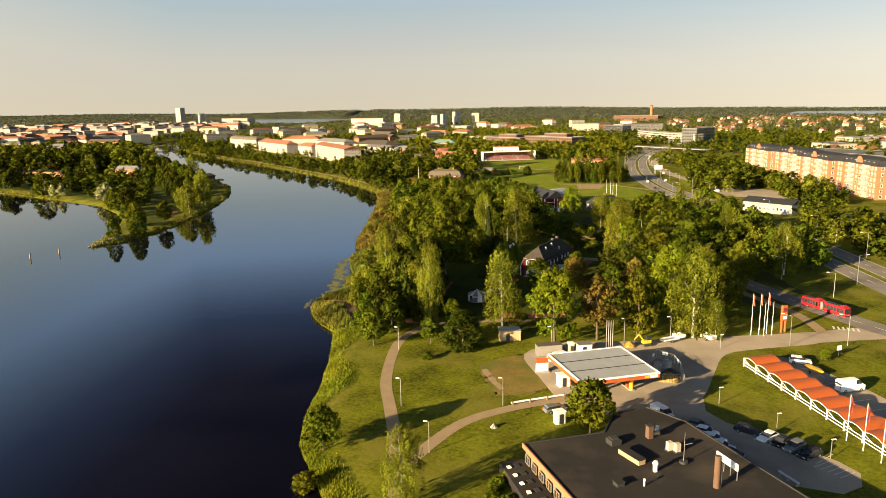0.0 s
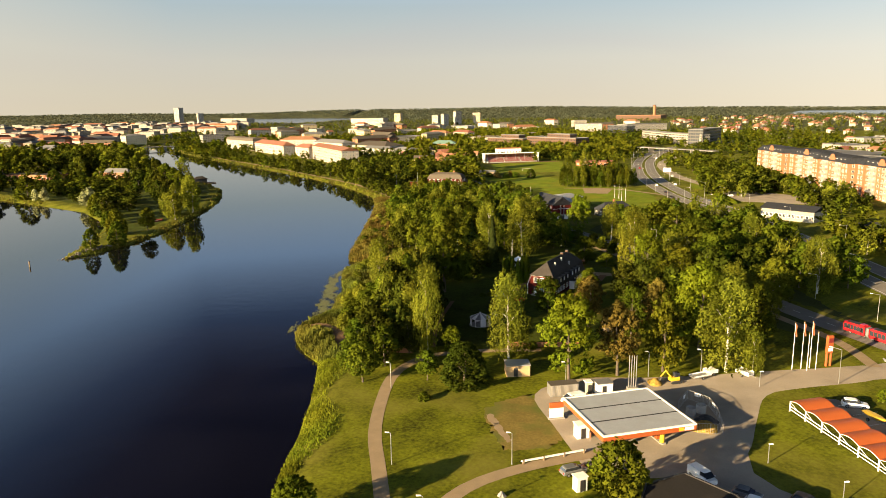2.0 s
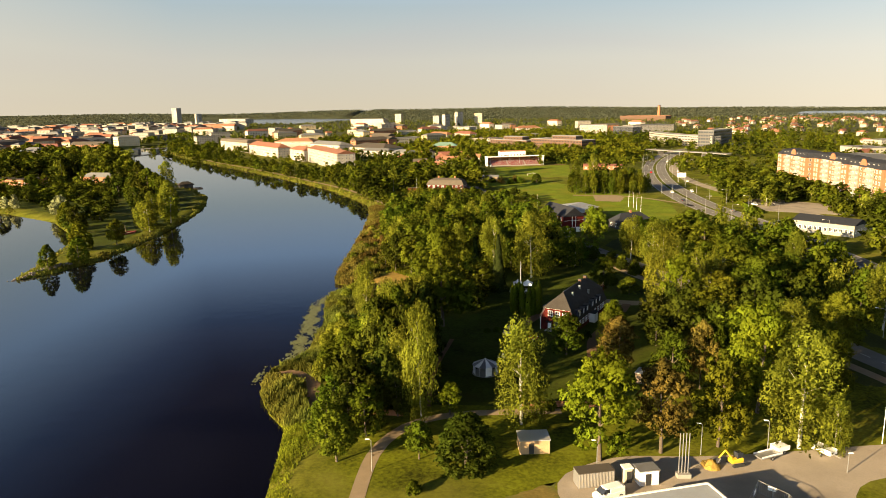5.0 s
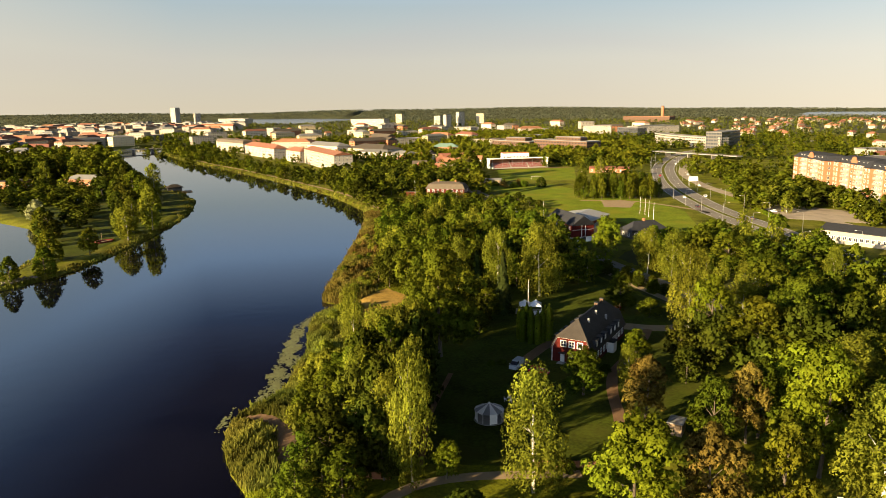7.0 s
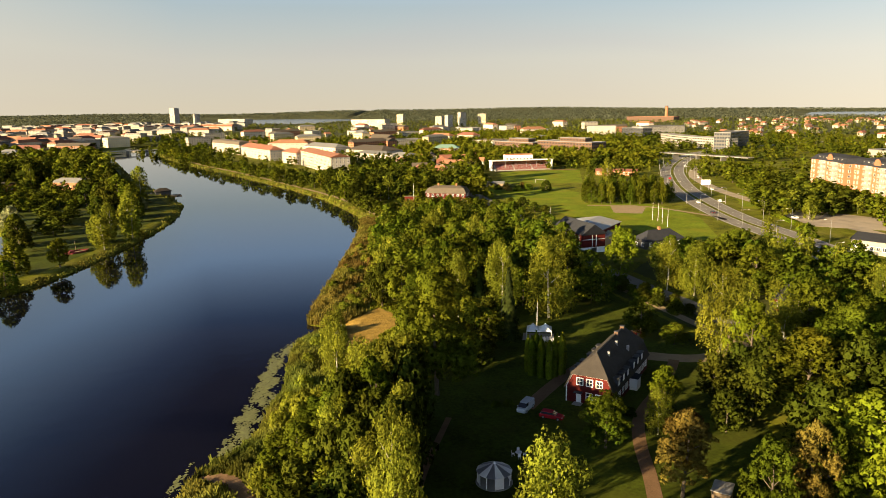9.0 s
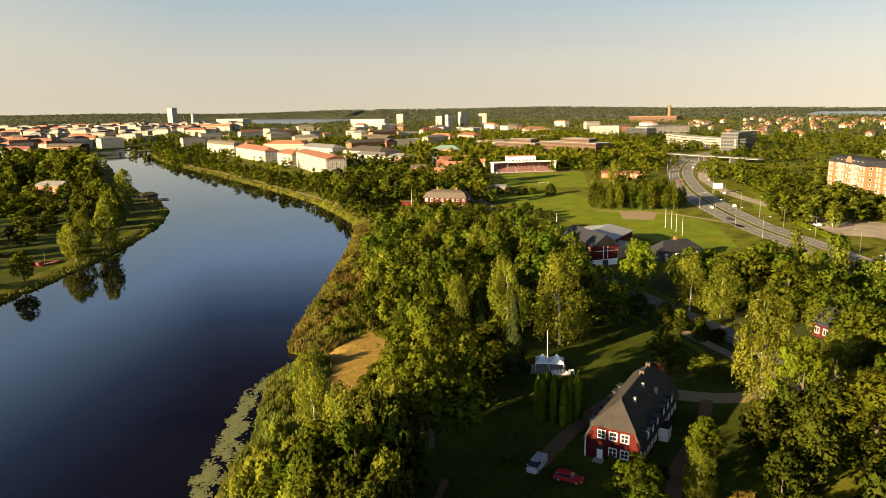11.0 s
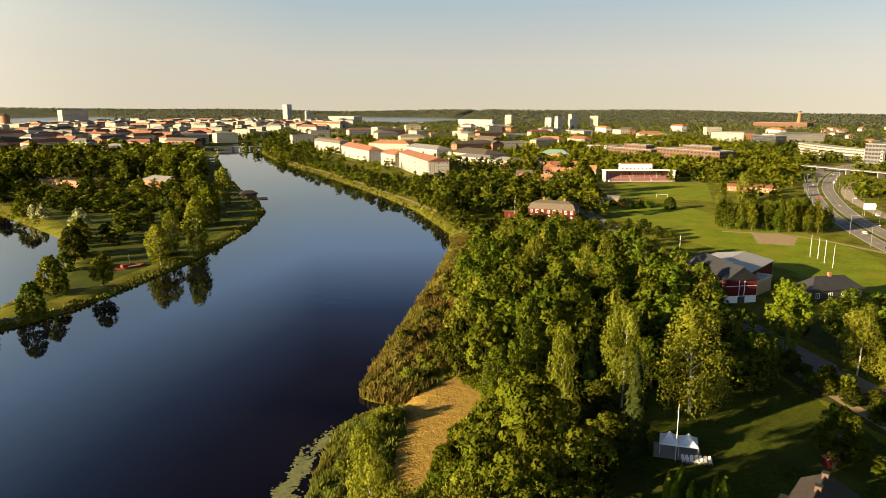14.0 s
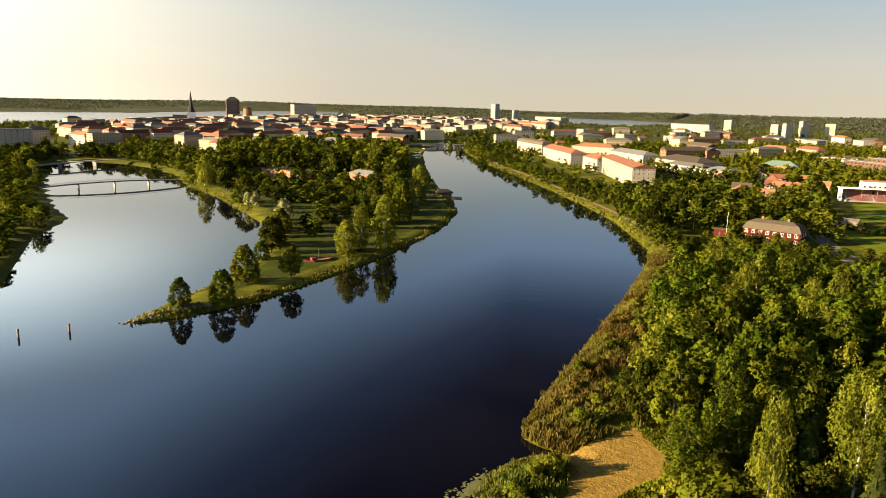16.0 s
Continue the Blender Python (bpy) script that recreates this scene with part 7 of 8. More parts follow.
def on_roof(name, x, y, ang, label, category, *parts_):
    root = thing(name, at(x, y, ang, 5.95), label, category)
    for nm, data, material in parts_:
        part(nm, data, material, root)
    return root


on_roof("skylight", 28.7, 100.6, -63, "long low rooflight with timber sides", "skylight", ("curb", plate(-2.3, -0.65, 2.3, 0.65, 0, 0.8), "tanbrick"), ("lid", plate(-2.4, -0.75, 2.4, 0.75, 0.8, 0.92), "felt"))
on_roof("vent_box", 27.1, 105.6, 20, "square black roof vent", "vent", ("box", plate(-0.9, -0.9, 0.9, 0.9, 0, 0.9), "dark"), ("cap", plate(-0.6, -0.6, 0.6, 0.6, 0.9, 1.1), "tyre"))
on_roof("vent_box", 24.8, 92.9, 20, "low black roof hatch", "vent", ("box", plate(-0.6, -0.6, 0.6, 0.6, 0, 0.6), "dark"), ("cap", plate(-0.7, -0.7, 0.7, 0.7, 0.6, 0.7), "felt"))
on_roof("fan_unit", 33.4, 107.4, 20, "brown ventilation tower with ducts", "ventilation unit", ("tower", plate(-0.45, -0.45, 0.45, 0.45, 0, 2.1), "brownbrick"), ("cap", plate(-0.52, -0.52, 0.52, 0.52, 2.1, 2.25), "dark"),
        ("duct", rods(((0.45, 0, 0.7), (1.7, -0.3, 0.7), 0.38, 0.38, 12)), "dark"), ("fan", rods(((1.5, 0.3, 0.7), (2.0, 0.6, 1.5), 0.3, 0.36, 12)), "steel"))
for dx in (0, 1.05):
    on_roof("cooling_unit", 35.3 + dx, 103.0 - dx * 0.5, 20, "cream cooling unit on the roof", "cooling unit", ("casing", plate(-0.42, -0.38, 0.42, 0.38, 0.15, 1.5), "plaster"), ("foot", plate(-0.6, -0.55, 0.6, 0.55, 0, 0.15), "dark"))
on_roof("roof_vent", 31.2, 96.7, 0, "white roof vent with a cowl", "vent", ("stem", rods(((0, 0, 0), (0, 0, 1.2), 0.35, 0.35, 12)), "white"), ("cowl", rods(((0, 0, 1.2), (0, 0, 1.6), 0.5, 0.3, 12)), "white"))
on_roof("roof_vent", 28.4, 92.6, 0, "small white roof vent", "vent", ("stem", rods(((0, 0, 0), (0, 0, 0.9), 0.15, 0.15, 10)), "white"), ("cowl", rods(((0, 0, 0.9), (0, 0, 1.1), 0.22, 0.15, 10)), "white"))
on_roof("antenna", 36.2, 99.0, 0, "thin aerial mast on a drum base", "antenna", ("mast", rods(((0, 0, 0), (0, 0, 5.0), 0.06, 0.03, 8)), "steel"), ("base", rods(((0, 0, 0), (0, 0, 0.4), 0.65, 0.65, 16)), "dark"),
        ("arm", rods(((0, 0, 3.0), (1.2, 0, 3.2), 0.04, 0.04, 6)), "steel"))
ch = on_roof("roof_chimney", 38.5, 91.9, 0, "round orange-brown chimney with a ladder", "chimney", ("shaft", rods(((0, 0, 0), (0, 0, 4.9), 0.46, 0.43, 16)), "brownbrick"), ("ladder_rail", rods(((0.58, 0.2, 0), (0.56, 0.2, 4.7), 0.04, 0.04, 5)), "dark"))
for k in range(10):
    part("rung", rods(((0.57, -0.2, 0.4 + 0.42 * k), (0.57, 0.2, 0.4 + 0.42 * k), 0.025, 0.025, 5)), "dark", ch)
part("ladder_rail", rods(((0.58, -0.2, 0), (0.56, -0.2, 4.7), 0.04, 0.04, 5)), "dark", ch)
bb = on_roof("billboard", 41.4, 95.6, -72, "long white roof sign on a steel frame", "sign", ("panel", plate(-2.3, -0.06, 2.3, 0.06, 1.5, 2.6), "white"))
for k in range(4):
    part("strut", rods(((-2.1 + 1.4 * k, 0.1, 0), (-2.1 + 1.4 * k, 0.1, 2.5), 0.06, 0.06, 6)), "steel", bb)

# kerb rail, bays
jb = thing("barrier", at(52.9, 103.0, -72), "white barrier beam on three feet", "barrier")
part("beam", plate(0, -0.08, 4.2, 0.08, 0.5, 0.85), "white", jb)
for x in (0.3, 2.0, 3.8):
    part("foot", plate(x - 0.12, -0.3, x + 0.12, 0.3, -0.1, 0.5), "concrete", jb)


def paint_line(a, b_, w=0.12, z=LAND + 0.034, name="bay_line"):
    A, B = Vector(a), Vector(b_)
    tagged(part(name, plate(0, -w / 2, (B - A).length, w / 2, z - 0.012, z), "paint", m=pose(A.x, A.y, 0, 0, 0, math.degrees(math.atan2(B.y - A.y, B.x - A.x)))), "white painted bay line on asphalt", "road marking", "bay lines", "structure")


for k in range(6):
    p = Vector((52.6, 117.0)) + Vector((1.62, -2.15)) * k
    paint_line(p, p + Vector((4.3, 3.0)) if k else p + Vector((3.0, 2.6)))
for k in range(5):
    p = Vector((59.8, 105.2)) + Vector((0.55, -0.9)) * k
    paint_line(p, p + Vector((3.2, 1.6)))
for k in range(9):
    p = Vector((77.6, 152.0)) + Vector((0.42, -4.4)) * k
    paint_line(p, p + Vector((5.6, 1.4)), 0.14)
for k in range(6):
    paint_line((101.2 + 1.0 * k, 175.0 - 0.5 * k), (102.2 + 1.0 * k, 177.6 - 0.5 * k), 0.5, LAND + 0.06, "zebra_stripe")


# ---- poles, lamps and flags ----
def lamp(x, y, h, label="slim grey path lamp", ang=0.0, arm=0.0, z=LAND):
    root = thing("street_lamp", at(x, y, ang, z), label, "lamp post")
    part("pole", rods(((0, 0, -0.2), (0, 0, h), 0.09, 0.05, 8)), "steel", root)
    if arm:
        part("arm", rods(((0, 0, h), (arm, 0, h + 0.25), 0.05, 0.04, 6)), "steel", root)
    part("lamp_head", loft([ring(arm - 0.1, 0.2, h - 0.05 + (0.2 if arm else 0), h + 0.12 + (0.2 if arm else 0), 0.04), ring(arm + 0.6, 0.3, h - 0.02 + (0.2 if arm else 0), h + 0.16 + (0.2 if arm else 0), 0.04)]), "white", root)
    return root


for x, y in ((-8.8, 131.6), (-2.9, 112.0), (-11.2, 164.5), (11.4, 130.9), (25.9, 163.0), (45.0, 168.6), (56.8, 169.4), (68.7, 168.6)):
    lamp(x, y, 5.6, "slim pale path lamp with a small head", 180, 0.35)
for x, y in ((53.9, 130.1), (59.6, 118.0), (63.8, 107.8), (66.5, 162.0)):
    lamp(x, y, 3.4, "short grey car park lamp")
for x, y, a in ((83.8, 163.1, 140), (117.2, 204.9, 160), (97.5, 162.5, 160), (112.5, 228, 160), (104, 255, 160), (96, 285, 160), (88, 308, 160)):
    lamp(x, y, 7.5, "tall street lamp with a curved arm", a, 1.8)
for k, p in enumerate(smooth_line(HIGHWAY[2:11], 55)):
    for s in (-11.5, 11.5):
        lamp(p[0] + s, p[1], 9.5, "tall grey motorway lamp", 0 if s < 0 else 180, 2.4)


def flagpole(x, y, h, label, flag=None):
    root = thing("flagpole", at(x, y), label, "flagpole")
    part("pole", rods(((0, 0, -0.2), (0, 0, h), 0.09, 0.04, 8)), "white", root)
    part("finial", rods(((0, 0, h), (0, 0, h + 0.2), 0.08, 0.02, 8)), "yellow", root)
    if flag:
        vs, fs = [], []
        for i in range(9):
            for j in range(4):
                vs.append((0.06 + 0.14 * j + 0.05 * math.sin(i * 1.1), 0.09 * math.sin(j * 2.2 + i * 0.6), h - 0.2 - 0.34 * i - 0.12 * j))
        for i in range(8):
            for j in range(3):
                a = 4 * i + j
                fs.append((a, a + 1, a + 5, a + 4))
        part("flag", (vs, fs), flag, root, "limp hanging flag")
    return root


for x, y in ((78.0, 171.6), (80.2, 172.0), (82.2, 172.2)):
    flagpole(x, y, 10.8, "white flagpole with a limp orange flag", "orange")
for x, y in ((70.0, 114.1), (70.7, 110.3), (71.2, 106.1)):
    flagpole(x, y, 8.4, "white flagpole with a limp red flag", "seatred")
for x, y in ((108.5, 464.1), (110.1, 460), (109.7, 451.5), (109.6, 442.4)):
    flagpole(x, y, 9.0, "plain white flagpole beside the playing field")
for x, y in ((80.9, 170.8), (83.2, 171.4)):
    flagpole(x, y, 8.6, "plain white flagpole by the station pylon")
flagpole(25.6, 276.6, 10.4, "white flagpole beside the garden tent")
flagpole(52.5, 441, 11, "white flagpole behind the barn")
flagpole(-18, 545, 12, "tall white flagpole beside the old house")
for x, y in ((212, 436), (216, 430), (220, 424)):
    flagpole(x, y, 9.0, "white flagpole by the workshop yard")
py = thing("station_pylon", at(87.0, 173.4, 15), "tall orange station pylon with plain emblems", "sign")
for s in (-0.55, 0.55):
    part("leg", rods(((s, 0, -0.2), (s, 0, 5.0), 0.28, 0.28, 12)), "orange", py)
part("head", loft([ring(-0.85, 0.5, 3.2, 6.6, 0.1), ring(-0.7, 0.7, 3.0, 7.2, 0.2), ring(0.7, 0.7, 3.0, 7.2, 0.2), ring(0.85, 0.5, 3.2, 6.6, 0.1)]), "orange", py)
part("emblem", plate(-0.6, -0.42, 0.6, -0.36, 5.6, 6.6), "seatred", py, "plain red emblem")
part("emblem", plate(-0.6, -0.42, 0.6, -0.36, 3.6, 4.4), "white", py, "plain white panel")
rsn = thing("road_sign", at(91.5, 155.5, 20), "white square sign on a post", "sign")
part("panel", plate(-0.7, -0.04, 0.7, 0.04, 1.4, 2.6), "white", rsn)
part("post", rods(((0, 0.08, -0.2), (0, 0.08, 2.6), 0.05)), "steel", rsn)
bsg = thing("motorway_sign", at(180, 588, 0), "large pale green road sign on two posts", "sign")
part("panel", plate(-3.2, -0.1, 3.2, 0.1, 3.6, 7.0), "white", bsg)
for s in (-2.2, 2.2):
    part("post", rods(((s, 0.2, -0.2), (s, 0.2, 6.8), 0.12)), "steel", bsg)
rock = heap("boulder", 8.9, 121.3, 0.7, 0.8, "concrete", "pale round boulder on the lawn", 2, "boulder")
plant("bush", -4, 158, 2.0, 1.5)
for x, y, h, r in ((10, 103, 1.6, 1.6), (8, 101, 1.5, 1.6), (7, 98, 1.4, 1.5), (9, 96, 1.5, 1.7), (22, 188, 2, 1.6), (31, 236, 1.8, 1.6), (38, 232, 2, 1.6), (15, 237.5, 1.4, 1.3), (12.5, 237, 1.2, 1.2)):
    plant("bush", x, y, h, r)

# ---- the manor house and its garden ----
def manor():
    W, D = 9.8, 26.0
    root = thing("manor_house", at(26.9, 239.6, -30.0), "red timber manor house with dark gambrel roof and white trim", "house")
    prof = [(0, -0.3), (0, 3.3), (1.35, 6.1), (W - 1.35, 6.1), (W, 3.3), (W, -0.3)]
    bm = bmesh.new()
    a = [bm.verts.new((x, 0, z)) for x, z in prof]
    b_ = [bm.verts.new((x, D, z)) for x, z in prof]
    bm.faces.new(a)
    bm.faces.new(b_[::-1])
    for k in range(6):
        j = (k + 1) % 6
        bm.faces.new((a[j], a[k], b_[k], b_[j]))
    wall = part("wall", bm, "falured", root)
    # lower steep slopes
    for s in (0, 1):
        f = (lambda x: x) if s == 0 else (lambda x: W - x)
        bm = bmesh.new()
        v = [bm.verts.new((f(x), y, z)) for x, y, z in ((-0.35, -0.35, 3.0), (-0.35, D + 0.35, 3.0), (1.2, D + 0.35, 6.25), (1.2, -0.35, 6.25), (-0.15, -0.35, 2.9), (-0.15, D + 0.35, 2.9), (1.4, D + 0.35, 6.15), (1.4, -0.35, 6.15))]
        for q in ((0, 1, 2, 3), (7, 6, 5, 4), (0, 3, 7, 4), (1, 5, 6, 2), (0, 4, 5, 1), (3, 2, 6, 7)):
            bm.faces.new([v[i] for i in q])
        bmesh.ops.recalc_face_normals(bm, faces=bm.faces)
        part("roof_slope", bm, "manortiles", root)
    bm = bmesh.new()
    for dz in (0.0, 0.2):
        c = [bm.verts.new((x, y, 6.1 + dz)) for x, y in ((1.0, -0.45), (W - 1.0, -0.45), (W - 1.0, D + 0.45), (1.0, D + 0.45))]
        r = [bm.verts.new((W / 2, y, 9.7 + dz)) for y in (4.0, D - 3.0)]
        for q in ((c[0], c[1], r[0]), (c[1], c[2], r[1], r[0]), (c[2], c[3], r[1]), (c[3], c[0], r[0], r[1])):
            bm.faces.new(q)
    bmesh.ops.recalc_face_normals(bm, faces=bm.faces)
    part("roof", bm, "manortiles", root)
    part("ridge_cap", rods(((W / 2, 4.0, 9.92), (W / 2, D - 3.0, 9.92), 0.14, 0.14, 8)), "dark", root)
    for x0, z0, x1, z1 in ((0.02, 3.3, 1.37, 6.1), (W - 0.02, 3.3, W - 1.37, 6.1)):
        part("bargeboard", rods(((x0, -0.1, z0), (x1, -0.1, z1), 0.13, 0.13, 4)), "white", root, "white painted bargeboard")
    part("bargeboard", plate(1.2, -0.2, W - 1.2, -0.05, 5.98, 6.22), "white", root, "white painted bargeboard")
    for x in (0.0, W - 0.22):
        part("corner_board", plate(x, -0.06, x + 0.22, 0.02, 0, 3.2), "white", root, "white corner board")
    wmesh = window_mesh(1.15, 1.3, "white", (1, 1), 0.16)
    for x in (2.9, 4.9, 6.9):
        part("window", wmesh, "white", root, m=pose(x, 0, 4.0))
    for x in (4.9, 6.9):
        part("window", wmesh, "white", root, m=pose(x, 0, 1.1))
    for k in range(10):
        part("window", wmesh, "white", root, m=pose(W, 1.6 + 2.5 * k, 1.2, 0, 0, 90))
        part("window", wmesh, "white", root, m=pose(0, 1.6 + 2.5 * k, 1.2, 0, 0, -90))
    dr = part("door", plate(2.2, -0.06, 3.2, 0.02, 0.1, 2.2), "white", root)
    part("door_hood", plate(1.9, -1.0, 3.5, 0.0, 2.35, 2.5), "slate", root)
    part("door_step", plate(1.8, -1.5, 3.6, 0, -0.2, 0.18), "concrete", root)
    pr = part("porch", plate(W, 11.6, W + 1.6, 14.2, -0.2, 2.6), "white", root)
    part("porch_roof", plate(W, 11.4, W + 1.8, 14.4, 2.6, 2.8), "slate", root)
    for s in (0, 1):
        for k in range(6):
            y = 3.2 + 3.1 * k + (1.4 if k > 2 else 0)
            m = pose(0, y, 0) if s == 0 else pose(W, y, 0) @ Matrix.Rotation(math.pi, 4, "Z")
            dm = part("dormer", boxes((-0.15, -0.75, 3.9, 1.4, 0.75, 5.6)), "slate", root, m=m)
            part("dormer_window", plate(-0.2, -0.5, -0.15, 0.5, 4.1, 5.3), "white" if s else "glass", dm)
            part("dormer_roof", plate(-0.35, -0.9, 1.6, 0.9, 5.6, 5.74), "dark", dm)
    for y in (D - 4.2, D - 8.6):
        c = part("chimney", plate(W / 2 - 0.42, y - 0.4, W / 2 + 0.42, y + 0.4, 8.6, 10.4), "brownbrick", root)
        part("chimney_cap", plate(W / 2 - 0.5, y - 0.48, W / 2 + 0.5, y + 0.48, 10.4, 10.52), "dark", c)
    for x, y, z in ((W / 2 + 1.5, 7.2, 8.6), (W / 2 + 1.2, 13.6, 8.9), (W / 2 + 3.0, 16.0, 7.4)):
        part("roof_vent", plate(x - 0.25, y - 0.25, x + 0.25, y + 0.25, z - 0.6, z + 0.7), "steel", root)
manor()

# party tent, chairs, columnar trees, glass pavilion
tent = thing("party_tent", at(23.2, 278.6, -8), "white party tent with two pointed roofs", "tent")
for k in range(2):
    bm = bmesh.new()
    c = [bm.verts.new((3.2 * k + x, y, 2.2)) for x, y in ((0, 0), (3.2, 0), (3.2, 4), (0, 4))]
    mid = [bm.verts.new((3.2 * k + 1.6 + (x - 1.6) * 0.35, 2 + (y - 2) * 0.35, 2.95)) for x, y in ((0, 0), (3.2, 0), (3.2, 4), (0, 4))]
    top = bm.verts.new((3.2 * k + 1.6, 2, 3.7))
    low = [bm.verts.new((v.co.x, v.co.y, 1.9)) for v in c]
    for i in range(4):
        j = (i + 1) % 4
        bm.faces.new((c[i], c[j], mid[j], mid[i]))
        bm.faces.new((mid[i], mid[j], top))
        bm.faces.new((low[i], low[j], c[j], c[i]))
    part("canopy", bm, "canvas", tent)
    for x, y in ((0, 0), (3.2, 0), (3.2, 4), (0, 4)):
        if k == 0 or x > 0:
            part("pole", rods(((3.2 * k + x, y, -0.1), (3.2 * k + x, y, 2.2), 0.05, 0.05, 6)), "white", tent)
part("floor", plate(-1.0, -1.2, 7.0, 4.6, -0.1, 0.05), "concrete", tent)
for k in range(14):
    st = thing("garden_chair", at(26.9 + 0.75 * (k % 7), 276.0 + 0.9 * (k // 7), 10 * (k % 3)), "white plastic garden chair beside the tent", "chair", "chairs by the tent")
    part("seat", plate(-0.26, -0.26, 0.26, 0.26, 0.4, 0.46), "white", st)
    part("backrest", plate(-0.26, 0.22, 0.26, 0.28, 0.46, 1.0), "white", st)
    for x in (-0.22, 0.22):
        for y in (-0.22, 0.22):
            part("leg", plate(x - 0.025, y - 0.025, x + 0.025, y + 0.025, 0, 0.4), "white", st)
for k, (x, y) in enumerate(((21.0, 256), (21.6, 253.6), (23.4, 252.2), (25.2, 251.6), (26.4, 252.4), (28.2, 254.0), (27.6, 256.4), (23.0, 257.4))):
    plant("column", x, y, 8.6 + 0.5 * (k % 3), 1.0 + 0.15 * (k % 2), group="columnar trees in a ring")
gz = thing("glass_pavilion", at(10.2, 208), "round white garden pavilion with a striped tent roof", "pavilion")
for k in range(12):
    a0, a1 = k * math.pi / 6, (k + 1) * math.pi / 6
    R_ = 2.7
    p0, p1 = (R_ * math.cos(a0), R_ * math.sin(a0)), (R_ * math.cos(a1), R_ * math.sin(a1))
    part("roof_panel", ([(p0[0] * 1.08, p0[1] * 1.08, 2.1), (p1[0] * 1.08, p1[1] * 1.08, 2.1), (p1[0] * 0.12, p1[1] * 0.12, 3.3), (p0[0] * 0.12, p0[1] * 0.12, 3.3),
                         (p0[0] * 1.08, p0[1] * 1.08, 2.04), (p1[0] * 1.08, p1[1] * 1.08, 2.04), (p1[0] * 0.12, p1[1] * 0.12, 3.24), (p0[0] * 0.12, p0[1] * 0.12, 3.24)],
                        [(0, 1, 2, 3), (7, 6, 5, 4), (0, 4, 5, 1), (2, 6, 7, 3)]), "white" if k % 2 else "steel", gz)
    part("post", rods(((*p0, -0.1), (*p0, 2.1), 0.06, 0.06, 6)), "white", gz)
    if k % 3 == 0:
        part("curtain", slab([(p0[0], p0[1]), (p1[0], p1[1]), (p1[0] * 0.97, p1[1] * 0.97), (p0[0] * 0.97, p0[1] * 0.97)], 0.1, 2.1), "white", gz)
part("finial", rods(((0, 0, 3.2), (0, 0, 3.6), 0.4, 0.05, 12)), "white", gz)
part("base", rods(((0, 0, -0.2), (0, 0, 0.1), 3.0, 3.0, 24)), "concrete", gz)
tb = thing("garden_table", at(15.0, 216.5), "white garden table on the lawn", "table")
part("tabletop", rods(((0, 0, 0.68), (0, 0, 0.74), 0.6, 0.6, 16)), "white", tb)
part("stem", rods(((0, 0, 0), (0, 0, 0.68), 0.06, 0.06, 8)), "white", tb)
for k in range(4):
    st = thing("garden_chair", at(15.0 + math.cos(k * 1.57) * 1.0, 216.5 + math.sin(k * 1.57) * 1.0, 90 * k - 90), "white garden chair round a lawn table", "chair", "chairs round the lawn table")
    part("seat", plate(-0.24, -0.24, 0.24, 0.24, 0.4, 0.45), "white", st)
    part("backrest", plate(-0.24, 0.2, 0.24, 0.25, 0.45, 0.95), "white", st)
    for x in (-0.2, 0.2):
        for y in (-0.2, 0.2):
            part("leg", plate(x - 0.02, y - 0.02, x + 0.02, y + 0.02, 0, 0.4), "white", st)


def board_fence(pts, h, material, label):
    root = thing("fence", pose(0, 0, 0), label, "fence")
    for a, b_ in zip(pts, pts[1:]):
        A, B = Vector(a), Vector(b_)
        ln = (B - A).length
        n_ = max(1, round(ln / 2.4))
        m = pose(A.x, A.y, LAND, 0, 0, math.degrees(math.atan2(B.y - A.y, B.x - A.x)))
        for k in range(n_):
            part("post", plate(ln * k / n_ - 0.06, -0.06, ln * k / n_ + 0.06, 0.06, -0.3, h + 0.1), material, root, m=m)
            part("board_panel", plate(ln * k / n_ + 0.07, -0.02, ln * (k + 1) / n_ - 0.07, 0.02, 0.1, h), material, root, m=m)
board_fence([(-21.7, 188.8), (-15, 186.6), (-7.2, 185.6)], 1.3, "brick", "low rust-red timber fence by the meadow")
board_fence([(16, 189.4), (26.4, 188.8), (34, 188.4)], 1.3, "brick", "low rust-red timber fence under the trees")
kk = hut("playhouse", 51.0, 277.6, 20, 1.8, 1.8, 1.6, "falured", "tile", "tiny red playhouse in the garden", "playhouse")
hut("tool_shed", 44.5, 199.5, 60, 3.4, 2.6, 2.3, "timber", "tin", "small shed with pale sheet roof under the trees", "shed")

# barn with white basement, hall, black-roofed house, red house, old house
root, w = building("barn", (49.4, 405.5), (57.2, 383.2), 10.5, 7.4, "gable", 4.0, "falured", "slate", 0, "red timber barn with dark roof on a white plinth", sides=False)
part("plinth", boxes((-0.1, -0.1, -0.5, 23.7, 10.6, 2.3)), "white", root)
wb = window_mesh(1.0, 1.2, "white")
for k in range(6):
    for z in (3.0, 5.6):
        part("window", wb, "white", root, m=pose(2.0 + 3.8 * k, 0, z))
part("gate", boxes((23.6, 4.2, -0.1, 23.75, 6.6, 2.1)), "dark", root)
for y in (4.4, 6.2):
    part("trim", boxes((23.6, y, 2.4, 23.72, y + 0.2, 9.6)), "white", root)
part("trim", boxes((23.6, 0, 5.4, 23.7, 10.5, 5.55)), "white", root)
building("hall", (67.6, 399), (81.4, 421), 20, 6.4, "gable", 1.8, "falured", "tin", 0, "red hall with a pale low sheet roof", sides=False)
building("cottage", (84.5, 389.5), (102, 396.5), 8, 3.4, "hip", 3.6, "dark", "slate", 1, "dark timber cottage with black hipped roof", cols=4, chimneys=1)
